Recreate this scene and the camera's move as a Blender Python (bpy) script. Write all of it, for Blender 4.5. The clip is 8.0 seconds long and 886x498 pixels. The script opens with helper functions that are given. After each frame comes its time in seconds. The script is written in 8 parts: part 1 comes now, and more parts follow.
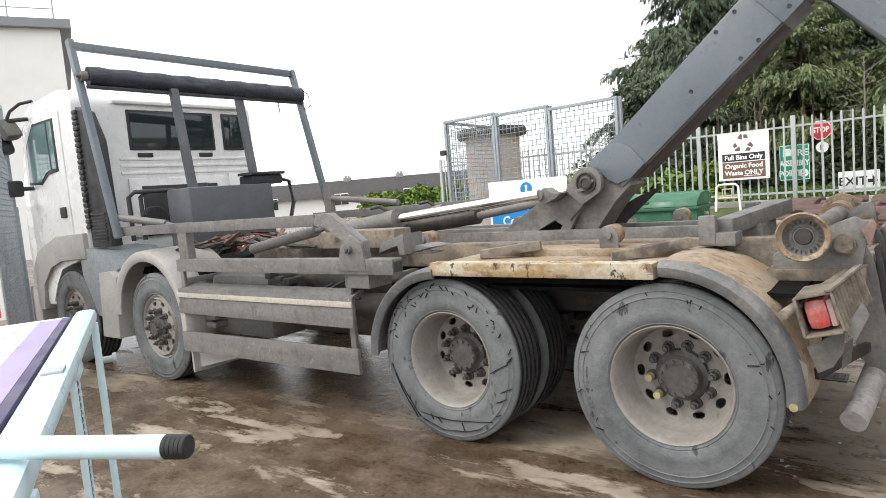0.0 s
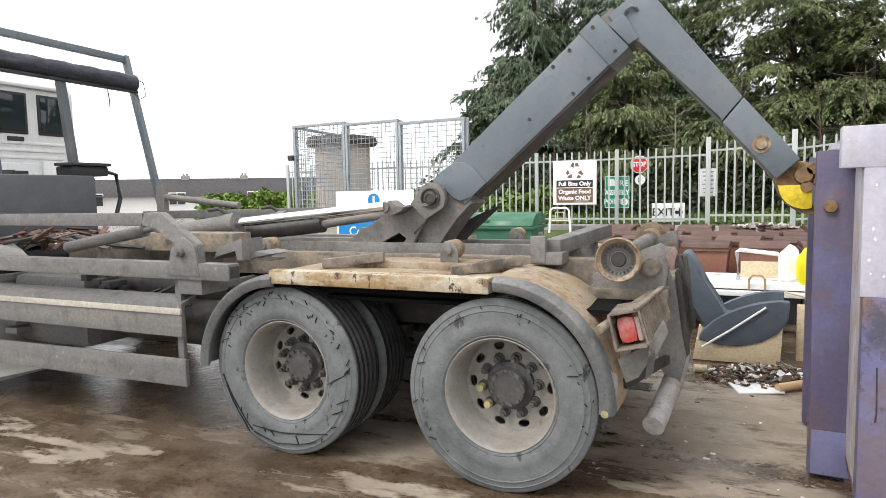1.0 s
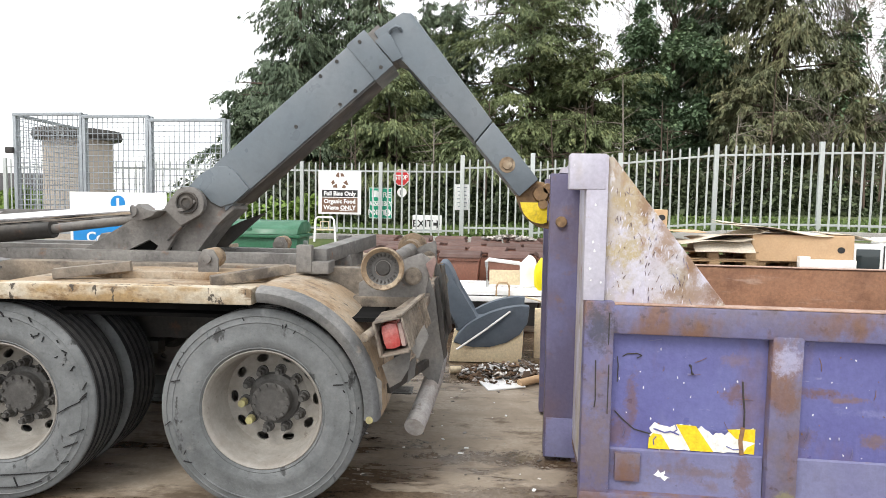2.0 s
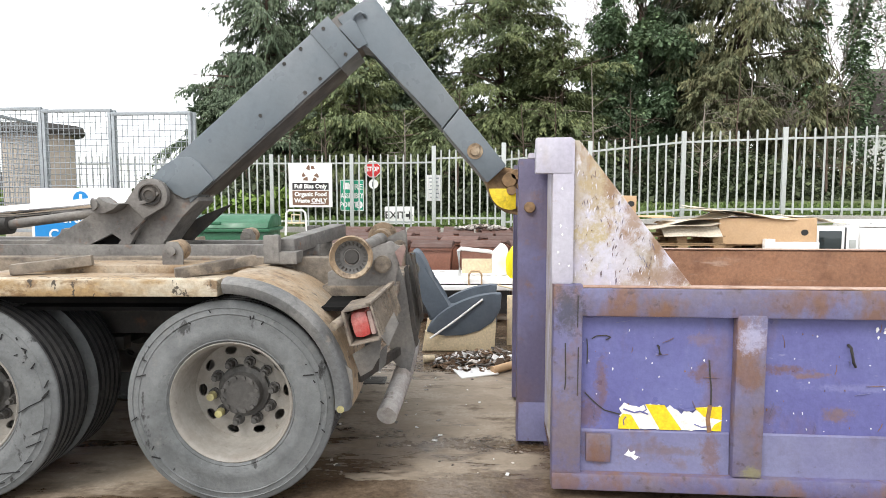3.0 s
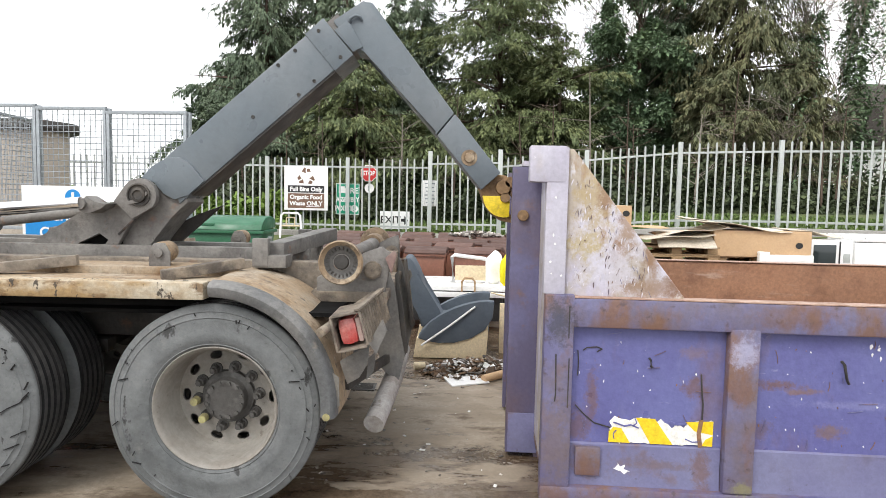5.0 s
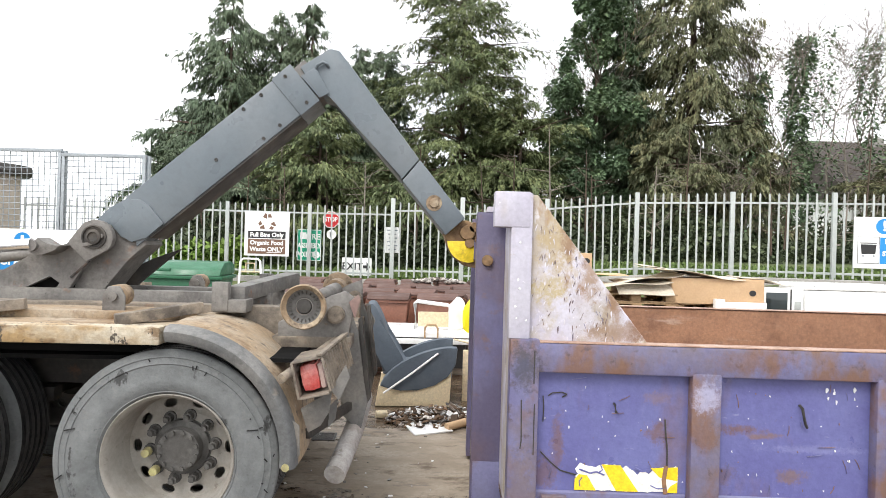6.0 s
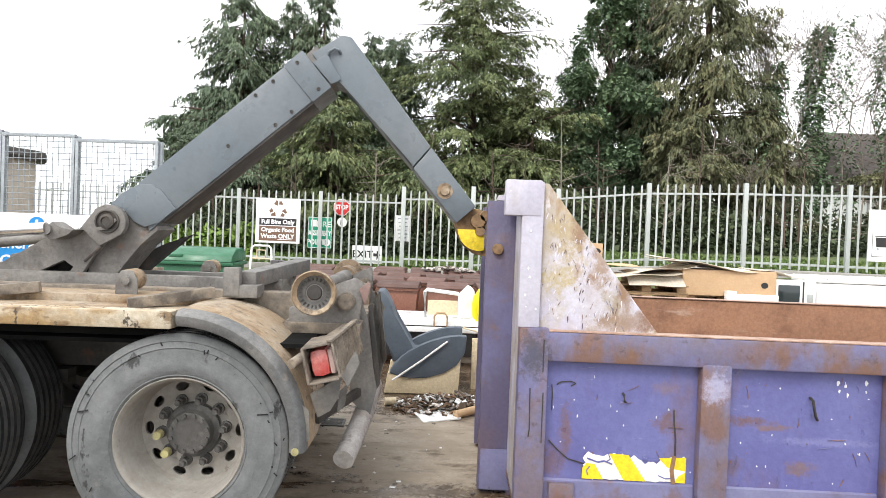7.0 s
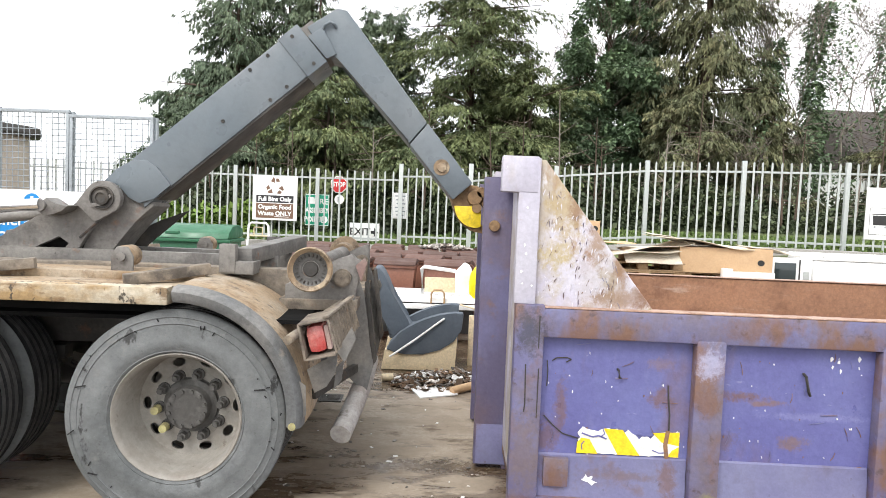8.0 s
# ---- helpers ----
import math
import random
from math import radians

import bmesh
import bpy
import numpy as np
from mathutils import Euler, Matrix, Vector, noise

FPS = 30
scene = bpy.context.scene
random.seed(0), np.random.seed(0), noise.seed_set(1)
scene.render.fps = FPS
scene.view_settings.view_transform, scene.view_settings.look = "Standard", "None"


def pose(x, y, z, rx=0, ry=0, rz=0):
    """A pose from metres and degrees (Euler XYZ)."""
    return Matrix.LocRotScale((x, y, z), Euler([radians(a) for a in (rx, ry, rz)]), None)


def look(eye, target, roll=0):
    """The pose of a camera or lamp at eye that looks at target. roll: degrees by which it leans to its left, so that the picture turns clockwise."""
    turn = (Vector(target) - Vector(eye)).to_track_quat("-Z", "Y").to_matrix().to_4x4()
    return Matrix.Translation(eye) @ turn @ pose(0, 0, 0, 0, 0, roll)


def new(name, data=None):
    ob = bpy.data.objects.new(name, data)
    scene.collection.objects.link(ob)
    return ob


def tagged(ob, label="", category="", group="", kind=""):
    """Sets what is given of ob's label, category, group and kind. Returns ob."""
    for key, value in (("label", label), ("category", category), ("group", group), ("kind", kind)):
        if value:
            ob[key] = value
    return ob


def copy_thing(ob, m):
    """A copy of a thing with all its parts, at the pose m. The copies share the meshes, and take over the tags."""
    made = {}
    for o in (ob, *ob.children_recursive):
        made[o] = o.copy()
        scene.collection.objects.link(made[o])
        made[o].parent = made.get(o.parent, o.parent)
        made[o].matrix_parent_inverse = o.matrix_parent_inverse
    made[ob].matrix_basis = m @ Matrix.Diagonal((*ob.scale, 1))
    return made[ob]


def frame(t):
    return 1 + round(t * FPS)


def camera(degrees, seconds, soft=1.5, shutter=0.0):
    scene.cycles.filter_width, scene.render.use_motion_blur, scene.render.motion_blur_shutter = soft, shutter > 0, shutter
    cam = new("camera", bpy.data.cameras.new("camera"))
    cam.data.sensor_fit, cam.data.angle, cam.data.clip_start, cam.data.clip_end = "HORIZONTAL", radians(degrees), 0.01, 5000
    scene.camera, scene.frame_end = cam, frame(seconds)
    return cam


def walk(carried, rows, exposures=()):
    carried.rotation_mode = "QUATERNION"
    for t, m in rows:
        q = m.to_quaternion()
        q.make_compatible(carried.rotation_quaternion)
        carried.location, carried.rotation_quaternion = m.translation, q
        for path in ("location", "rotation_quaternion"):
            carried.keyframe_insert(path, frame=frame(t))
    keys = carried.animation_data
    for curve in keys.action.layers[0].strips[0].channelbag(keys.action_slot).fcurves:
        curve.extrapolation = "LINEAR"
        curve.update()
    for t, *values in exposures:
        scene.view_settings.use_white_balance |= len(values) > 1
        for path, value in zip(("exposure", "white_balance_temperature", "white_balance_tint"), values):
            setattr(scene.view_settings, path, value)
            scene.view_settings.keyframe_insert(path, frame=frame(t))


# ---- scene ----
from collections import namedtuple
import itertools

cam = camera(69.54, 8.0, soft=0.35)
ROWS = [
    (0, -0.462, 0.157, 1.589, 37.76, -5.22, -4.86),
    (0.5, -0.453, 0.160, 1.589, 39.07, -4.54, -5.27),
    (1, -0.442, 0.158, 1.589, 23.94, -4.97, -1.06),
    (1.5, -0.438, 0.148, 1.596, 9.59, -4.89, 0.90),
    (2, -0.451, 0.152, 1.589, 2.97, -4.16, 1.01),
    (3.5, -0.406, 0.176, 1.555, 0.50, -6.10, -0.00),
    (4, -0.401, 0.191, 1.560, 0.42, -7.33, 0.19),
    (4.5, -0.401, 0.193, 1.554, 0.27, -6.57, 0.44),
    (5, -0.400, 0.210, 1.566, 0.25, -4.37, 1.20),
    (5.2, -0.401, 0.184, 1.557, 1.09, -0.34, 1.78),
    (6.3, -0.420, 0.224, 1.545, -4.02, -0.00, 1.61),
    (6.5, -0.415, 0.214, 1.542, -2.88, -0.12, 1.73),
    (7, -0.418, 0.217, 1.542, -2.21, -1.03, 2.24),
    (7.5, -0.413, 0.220, 1.539, -2.14, -2.61, 2.05),
    (8, -0.410, 0.223, 1.536, -2.49, -3.02, 2.32),
]
walk(cam, [(t, pose(x, y, z, 90 + pitch, 0, yaw) @ pose(0, 0, 0, 0, 0, roll)) for t, x, y, z, yaw, pitch, roll in ROWS],
     exposures=[(0.0, 0.72), (1.5, 0.78), (3.5, 0.90), (4.2, 0.76), (5.0, 0.74), (6.5, 1.0), (8.0, 1.0)])

# ---- light: a bright overcast sky ----
world = bpy.data.worlds.new("overcast")
scene.world = world
world.use_nodes = True
wn, wl = world.node_tree.nodes, world.node_tree.links
wn.clear()
w_out = wn.new("ShaderNodeOutputWorld")
w_bg = wn.new("ShaderNodeBackground")
w_sky = wn.new("ShaderNodeTexSky")
w_sky.sky_type, w_sky.sun_disc = "NISHITA", False
w_sky.sun_elevation, w_sky.sun_rotation = radians(50), radians(200)
w_mix = wn.new("ShaderNodeMix")
w_mix.data_type = "RGBA"
w_coord = wn.new("ShaderNodeTexCoord")
w_noise = wn.new("ShaderNodeTexNoise")
w_noise.inputs["Scale"].default_value, w_noise.inputs["Detail"].default_value = 2.2, 5
w_map = wn.new("ShaderNodeMapRange")
w_map.inputs[1].default_value, w_map.inputs[2].default_value = 0.3, 0.6
w_map.inputs[3].default_value, w_map.inputs[4].default_value = 0.72, 0.97
wl.new(w_coord.outputs["Generated"], w_noise.inputs["Vector"])
wl.new(w_noise.outputs["Fac"], w_map.inputs[0])
wl.new(w_map.outputs[0], w_mix.inputs[0])
wl.new(w_sky.outputs[0], w_mix.inputs[6])
w_mix.inputs[7].default_value = (11.2, 11.3, 11.5, 1)
wl.new(w_mix.outputs[2], w_bg.inputs["Color"])
w_bg.inputs["Strength"].default_value = 0.1
wl.new(w_bg.outputs[0], w_out.inputs["Surface"])
sun = new("sun", bpy.data.lights.new("sun", "SUN"))
sun.data.energy, sun.data.angle, sun.data.color = 1.3, radians(25), (1.0, 0.96, 0.9)
sun.matrix_world = look((-20, -30, 45), (0, 5, 0))

# ---- materials ----
def nodes(name):
    m = bpy.data.materials.new(name)
    m.use_nodes = True
    return m, m.node_tree.nodes, m.node_tree.links, m.node_tree.nodes["Principled BSDF"]


def surface(name, base, rough=0.6, metal=0.0, layers=(), bump=None, spec=0.5, island=0.0, per_object=0.0, rough_noise=0.15, stretch=None, spots=(), grain=0.22):
    """base colour with layers of (colour, noise scale, low, high, strength[, stretch xyz]) on world positions, and a bump (scale, height)."""
    m, n, l, p = nodes(name)
    geo = n.new("ShaderNodeNewGeometry")
    pos = geo.outputs["Position"]

    def scaled(vec):
        if not vec:
            return pos
        k = n.new("ShaderNodeMapping")
        k.inputs["Scale"].default_value = vec
        l.new(pos, k.inputs["Vector"])
        return k.outputs[0]

    col = n.new("ShaderNodeRGB")
    col.outputs[0].default_value = (*base, 1)
    last = col.outputs[0]
    seed = 0
    for layer in layers:
        c2, scale, low, high, amount = layer[:5]
        tex = n.new("ShaderNodeTexNoise")
        tex.noise_dimensions = "4D"
        seed += 7.3
        tex.inputs["W"].default_value = seed
        tex.inputs["Scale"].default_value, tex.inputs["Detail"].default_value = scale, 6
        tex.inputs["Roughness"].default_value = 0.62
        l.new(scaled(layer[5] if len(layer) > 5 else stretch), tex.inputs["Vector"])
        r = n.new("ShaderNodeMapRange")
        r.inputs[1].default_value, r.inputs[2].default_value = low, high
        r.inputs[3].default_value, r.inputs[4].default_value = 0, amount
        l.new(tex.outputs["Fac"], r.inputs[0])
        mix = n.new("ShaderNodeMix")
        mix.data_type = "RGBA"
        l.new(r.outputs[0], mix.inputs[0])
        l.new(last, mix.inputs[6])
        mix.inputs[7].default_value = (*c2, 1)
        last = mix.outputs[2]
    for centre, radii, c2, amount in spots:
        k = n.new("ShaderNodeMapping")
        k.inputs["Scale"].default_value = [1 / r for r in radii]
        k.inputs["Location"].default_value = [-c / r for c, r in zip(centre, radii)]
        l.new(pos, k.inputs["Vector"])
        tex = n.new("ShaderNodeTexNoise")
        tex.inputs["Scale"].default_value, tex.inputs["Detail"].default_value, tex.inputs["Roughness"].default_value = 17, 8, 0.82
        l.new(pos, tex.inputs["Vector"])
        warp = n.new("ShaderNodeVectorMath")
        warp.operation = "MULTIPLY_ADD"
        l.new(tex.outputs["Color"], warp.inputs[0])
        warp.inputs[1].default_value = (4.2, 4.2, 4.2)
        l.new(k.outputs[0], warp.inputs[2])
        shift = n.new("ShaderNodeVectorMath")
        shift.operation = "SUBTRACT"
        l.new(warp.outputs[0], shift.inputs[0])
        shift.inputs[1].default_value = (2.1, 2.1, 2.1)
        far = n.new("ShaderNodeVectorMath")
        far.operation = "LENGTH"
        l.new(shift.outputs[0], far.inputs[0])
        r = n.new("ShaderNodeMapRange")
        r.inputs[1].default_value, r.inputs[2].default_value = 1.25, 0.55
        r.inputs[3].default_value, r.inputs[4].default_value = 0, amount * 0.85
        l.new(far.outputs["Value"], r.inputs[0])
        mix = n.new("ShaderNodeMix")
        mix.data_type = "RGBA"
        l.new(r.outputs[0], mix.inputs[0])
        l.new(last, mix.inputs[6])
        mix.inputs[7].default_value = (*c2, 1)
        last = mix.outputs[2]
    if island or per_object:
        if island:
            src = geo.outputs["Random Per Island"]
        else:
            src = n.new("ShaderNodeObjectInfo").outputs["Random"]
        r = n.new("ShaderNodeMapRange")
        amount = island or per_object
        r.inputs[3].default_value, r.inputs[4].default_value = 1 - amount, 1 + amount
        l.new(src, r.inputs[0])
        hsv = n.new("ShaderNodeHueSaturation")
        l.new(r.outputs[0], hsv.inputs["Value"])
        l.new(last, hsv.inputs["Color"])
        last = hsv.outputs[0]
    if grain:
        fine = n.new("ShaderNodeTexNoise")
        fine.inputs["Scale"].default_value, fine.inputs["Detail"].default_value, fine.inputs["Roughness"].default_value = 38, 5, 0.75
        l.new(pos, fine.inputs["Vector"])
        r = n.new("ShaderNodeMapRange")
        r.inputs[1].default_value, r.inputs[2].default_value = 0.32, 0.68
        r.inputs[3].default_value, r.inputs[4].default_value = 1 - grain, 1 + grain
        l.new(fine.outputs["Fac"], r.inputs[0])
        worn = n.new("ShaderNodeHueSaturation")
        l.new(r.outputs[0], worn.inputs["Value"])
        l.new(last, worn.inputs["Color"])
        last = worn.outputs[0]
    l.new(last, p.inputs["Base Color"])
    p.inputs["Metallic"].default_value = metal
    p.inputs["Specular IOR Level"].default_value = spec
    if rough_noise:
        tex = n.new("ShaderNodeTexNoise")
        tex.inputs["Scale"].default_value, tex.inputs["Detail"].default_value = 6, 5
        l.new(pos, tex.inputs["Vector"])
        r = n.new("ShaderNodeMapRange")
        r.inputs[1].default_value, r.inputs[2].default_value = 0.3, 0.7
        r.inputs[3].default_value, r.inputs[4].default_value = max(rough - rough_noise, 0.03), min(rough + rough_noise, 1)
        l.new(tex.outputs["Fac"], r.inputs[0])
        l.new(r.outputs[0], p.inputs["Roughness"])
    else:
        p.inputs["Roughness"].default_value = rough
    if bump:
        tex = n.new("ShaderNodeTexNoise")
        tex.inputs["Scale"].default_value, tex.inputs["Detail"].default_value = bump[0], 6
        l.new(scaled(stretch), tex.inputs["Vector"])
        b = n.new("ShaderNodeBump")
        b.inputs["Strength"].default_value, b.inputs["Distance"].default_value = 0.6, bump[1]
        l.new(tex.outputs["Fac"], b.inputs["Height"])
        l.new(b.outputs[0], p.inputs["Normal"])
    return m


DUST = (0.30, 0.26, 0.21)
RUST = (0.20, 0.085, 0.035)
m_grey = surface("grey_paint", (0.14, 0.138, 0.134), 0.62, layers=[(DUST, 2.5, 0.42, 0.72, 0.55), ((0.10, 0.10, 0.10), 11, 0.55, 0.75, 0.5), (RUST, 5, 0.66, 0.76, 0.7)], bump=(60, 0.002))
m_rail = surface("side_rail_grey", (0.135, 0.132, 0.128), 0.5, layers=[((0.205, 0.19, 0.172), 2.0, 0.42, 0.66, 0.75, (0.5, 1, 5)), ((0.085, 0.08, 0.078), 7, 0.52, 0.66, 0.7), ((0.30, 0.28, 0.255), 24, 0.60, 0.70, 0.6), (RUST, 9, 0.66, 0.73, 0.75), ((0.03, 0.03, 0.03), 40, 0.68, 0.71, 0.8)], bump=(50, 0.003))
m_arm = surface("arm_paint", (0.115, 0.14, 0.16), 0.38, layers=[((0.18, 0.195, 0.205), 1.6, 0.40, 0.72, 0.7), ((0.085, 0.10, 0.115), 14, 0.5, 0.75, 0.5), (RUST, 6, 0.69, 0.76, 0.7)], bump=(70, 0.0012), grain=0.05)
m_armdirty = surface("arm_dusty_steel", (0.155, 0.146, 0.136), 0.62, layers=[((0.245, 0.23, 0.208), 3, 0.46, 0.64, 0.7), ((0.085, 0.075, 0.07), 6, 0.50, 0.66, 0.8), ((0.20, 0.11, 0.065), 9, 0.60, 0.70, 0.75), ((0.04, 0.035, 0.03), 26, 0.64, 0.69, 0.8)], bump=(50, 0.005))
m_mud = surface("mud_dusted_sheet", (0.30, 0.22, 0.14), 0.8, layers=[((0.36, 0.315, 0.25), 3, 0.44, 0.62, 0.85), ((0.15, 0.085, 0.04), 5, 0.54, 0.66, 0.85), ((0.085, 0.07, 0.055), 16, 0.57, 0.66, 0.85), ((0.42, 0.39, 0.34), 22, 0.62, 0.70, 0.7)], bump=(45, 0.005))
m_strip = surface("chipped_cream_edge", (0.47, 0.42, 0.33), 0.7, layers=[((0.30, 0.19, 0.075), 4, 0.43, 0.58, 0.9, (0.6, 1, 1.2)), ((0.17, 0.10, 0.045), 11, 0.53, 0.62, 0.85, (0.7, 1, 1.6)), ((0.05, 0.04, 0.03), 19, 0.575, 0.60, 0.95, (1, 1, 0.55))], bump=(40, 0.005))
m_steeldark = surface("oily_dark_steel", (0.038, 0.035, 0.032), 0.6, layers=[((0.12, 0.10, 0.08), 4, 0.50, 0.72, 0.7), (RUST, 9, 0.6, 0.75, 0.5)], bump=(40, 0.004))
m_chassis = surface("dusty_chassis", (0.195, 0.165, 0.132), 0.75, layers=[((0.30, 0.24, 0.175), 3, 0.44, 0.64, 0.8), ((0.07, 0.058, 0.048), 8, 0.50, 0.64, 0.85), (RUST, 12, 0.6, 0.74, 0.6)], bump=(45, 0.004))
m_roller = surface("rusty_roller", (0.26, 0.185, 0.115), 0.7, layers=[((0.38, 0.32, 0.23), 9, 0.48, 0.64, 0.7), ((0.085, 0.055, 0.035), 18, 0.50, 0.64, 0.85)], bump=(60, 0.006))
m_chrome = surface("chromed_rod", (0.75, 0.76, 0.78), 0.12, 1.0, rough_noise=0.05, grain=0.05)
m_rubber = surface("tyre_sidewall", (0.092, 0.098, 0.100), 0.8, layers=[((0.175, 0.183, 0.184), 2.6, 0.38, 0.64, 0.9), ((0.20, 0.195, 0.185), 13, 0.58, 0.72, 0.5), ((0.022, 0.022, 0.022), 9, 0.61, 0.645, 0.85, (1, 1, 0.5)), ((0.21, 0.22, 0.225), 60, 0.66, 0.72, 0.5), ((0.025, 0.025, 0.025), 40, 0.60, 0.72, 0.5)], bump=(40, 0.008), grain=0.12)
m_tread = surface("tyre_tread", (0.022, 0.022, 0.023), 0.85, layers=[((0.085, 0.082, 0.08), 7, 0.5, 0.75, 0.6)], bump=(80, 0.003), spec=0.2)
m_ribtop = surface("dusty_tread_rib", (0.055, 0.055, 0.055), 0.85, layers=[((0.12, 0.115, 0.11), 9, 0.45, 0.7, 0.7)], bump=(80, 0.003))
m_rim = surface("dusty_wheel_rim", (0.285, 0.268, 0.240), 0.65, layers=[((0.17, 0.145, 0.12), 5, 0.45, 0.7, 0.7), ((0.37, 0.355, 0.33), 12, 0.5, 0.75, 0.5), ((0.12, 0.09, 0.07), 26, 0.62, 0.70, 0.6)], bump=(70, 0.0015), grain=0.1)
m_hub = surface("greasy_wheel_hub", (0.066, 0.063, 0.059), 0.7, layers=[((0.15, 0.145, 0.136), 9, 0.48, 0.68, 0.8), ((0.035, 0.03, 0.028), 14, 0.55, 0.72, 0.7)], bump=(80, 0.003))
m_nutyellow = surface("yellow_nut_marker", (0.36, 0.33, 0.15), 0.55, layers=[((0.2, 0.17, 0.1), 20, 0.45, 0.65, 0.7)])
m_cab = surface("white_cab_paint", (0.78, 0.78, 0.77), 0.28, layers=[((0.60, 0.58, 0.54), 1.8, 0.5, 0.75, 0.5)], rough_noise=0.08, grain=0.05)
m_wing = surface("dusty_wing_plastic", (0.34, 0.33, 0.315), 0.6, layers=[((0.45, 0.42, 0.37), 2.5, 0.42, 0.7, 0.6), ((0.2, 0.19, 0.18), 9, 0.55, 0.75, 0.5)], grain=0.1)
m_black = surface("black_plastic", (0.022, 0.022, 0.024), 0.55, layers=[((0.07, 0.068, 0.065), 4, 0.45, 0.7, 0.6)], bump=(80, 0.001))
m_tank = surface("dark_grey_tank", (0.075, 0.08, 0.088), 0.5, layers=[((0.14, 0.14, 0.14), 3, 0.45, 0.7, 0.6)], bump=(50, 0.001), grain=0.08)
m_tarp = surface("black_tarpaulin_roll", (0.022, 0.026, 0.036), 0.55, layers=[((0.085, 0.09, 0.1), 6, 0.48, 0.7, 0.7, (3, 0.6, 3))], bump=(22, 0.012))
m_cloth = surface("red_brown_netting", (0.15, 0.085, 0.065), 0.9, layers=[((0.07, 0.04, 0.03), 13, 0.45, 0.65, 0.8)], bump=(40, 0.01))
m_yellow = surface("yellow_paint", (0.75, 0.56, 0.03), 0.5, layers=[((0.30, 0.17, 0.05), 14, 0.60, 0.72, 0.8)], bump=(50, 0.001))
m_hook = surface("rusted_hook", (0.24, 0.15, 0.075), 0.75, layers=[((0.09, 0.05, 0.03), 12, 0.45, 0.68, 0.8), ((0.42, 0.32, 0.12), 9, 0.62, 0.74, 0.6)], bump=(50, 0.006))
PURPLE = (0.108, 0.108, 0.282)
CM = pose(0.116, 3.326, 0, 0, 0, -3.8)


def on_side(u, v, z):
    return tuple(CM @ Vector((u, v, z)))


RUSTY, SOOT, PALE = (0.155, 0.085, 0.062), (0.035, 0.035, 0.04), (0.36, 0.36, 0.50)
m_purple = surface("purple_container_paint", PURPLE, 0.4, layers=[
    ((0.148, 0.159, 0.348), 1.3, 0.40, 0.66, 0.8), ((0.086, 0.082, 0.232), 3.0, 0.5, 0.72, 0.6), ((0.206, 0.206, 0.378), 10, 0.58, 0.76, 0.45, (1, 1, 0.15)), ((0.163, 0.095, 0.069), 2.6, 0.57, 0.70, 0.6, (1, 1, 0.5)),
    ((0.103, 0.069, 0.077), 19, 0.66, 0.74, 0.7), ((0.70, 0.71, 0.78), 46, 0.71, 0.73, 0.9), ((0.047, 0.039, 0.077), 7, 0.66, 0.68, 0.75, (1, 1, 0.12)), ((0.258, 0.267, 0.430), 30, 0.66, 0.70, 0.6, (0.25, 1, 1))], bump=(24, 0.006),
    spots=[(on_side(0.235, 0.06, 0.60), (0.03, 0.06, 0.13), RUSTY, 0.8), (on_side(0.73, 0.06, 0.66), (0.055, 0.06, 0.06), RUSTY, 0.85), (on_side(1.12, 0.06, 0.69), (0.13, 0.06, 0.025), RUSTY, 0.9),
           (on_side(1.26, 0.06, 0.66), (0.08, 0.06, 0.016), (0.20, 0.115, 0.06), 0.8), (on_side(1.40, 0.06, 0.47), (0.07, 0.06, 0.035), (0.19, 0.115, 0.06), 0.75), (on_side(1.07, 0.06, 0.46), (0.05, 0.06, 0.05), (0.13, 0.09, 0.12), 0.8),
           (on_side(0.16, 0.06, 0.44), (0.08, 0.06, 0.09), RUSTY, 0.7), (on_side(1.55, 0.06, 0.60), (0.3, 0.06, 0.02), (0.27, 0.28, 0.48), 0.4), (on_side(0.72, 0.06, 0.83), (0.06, 0.06, 0.03), (0.19, 0.13, 0.15), 0.7)], grain=0.1)
m_purpleframe = surface("worn_purple_frame", (0.112, 0.105, 0.215), 0.5, layers=[
    ((0.165, 0.165, 0.285), 2.6, 0.40, 0.64, 0.8), ((0.148, 0.117, 0.133), 3.4, 0.46, 0.64, 0.85), ((0.175, 0.092, 0.052), 4.2, 0.50, 0.62, 0.85, (1, 1, 0.6)), ((0.078, 0.055, 0.055), 15, 0.57, 0.67, 0.8), ((0.68, 0.68, 0.74), 34, 0.70, 0.73, 0.85)], bump=(34, 0.004),
    spots=[(on_side(0.055, 0, 0.99), (0.07, 0.05, 0.11), SOOT, 0.85), (on_side(0.95, 0, 0.66), (0.08, 0.05, 0.07), RUSTY, 0.85), (on_side(0.95, 0, 0.86), (0.07, 0.05, 0.07), PALE, 0.8), (on_side(0.05, 0, 0.40), (0.09, 0.06, 0.22), (0.17, 0.13, 0.13), 0.75),
           (on_side(0.78, 0.04, 0.25), (0.04, 0.05, 0.12), RUSTY, 0.8), (on_side(0.55, 0.04, 0.27), (0.16, 0.05, 0.02), (0.17, 0.12, 0.12), 0.8), (on_side(0.2, 0.03, 0.27), (0.07, 0.05, 0.07), RUSTY, 0.7), (on_side(1.15, 0, 1.03), (0.2, 0.1, 0.06), RUSTY, 0.55),
           (on_side(0.97, 0, 0.17), (0.06, 0.05, 0.03), (0.26, 0.25, 0.10), 0.7), (on_side(0.05, 0, 0.10), (0.12, 0.06, 0.06), RUSTY, 0.8)], grain=0.1)
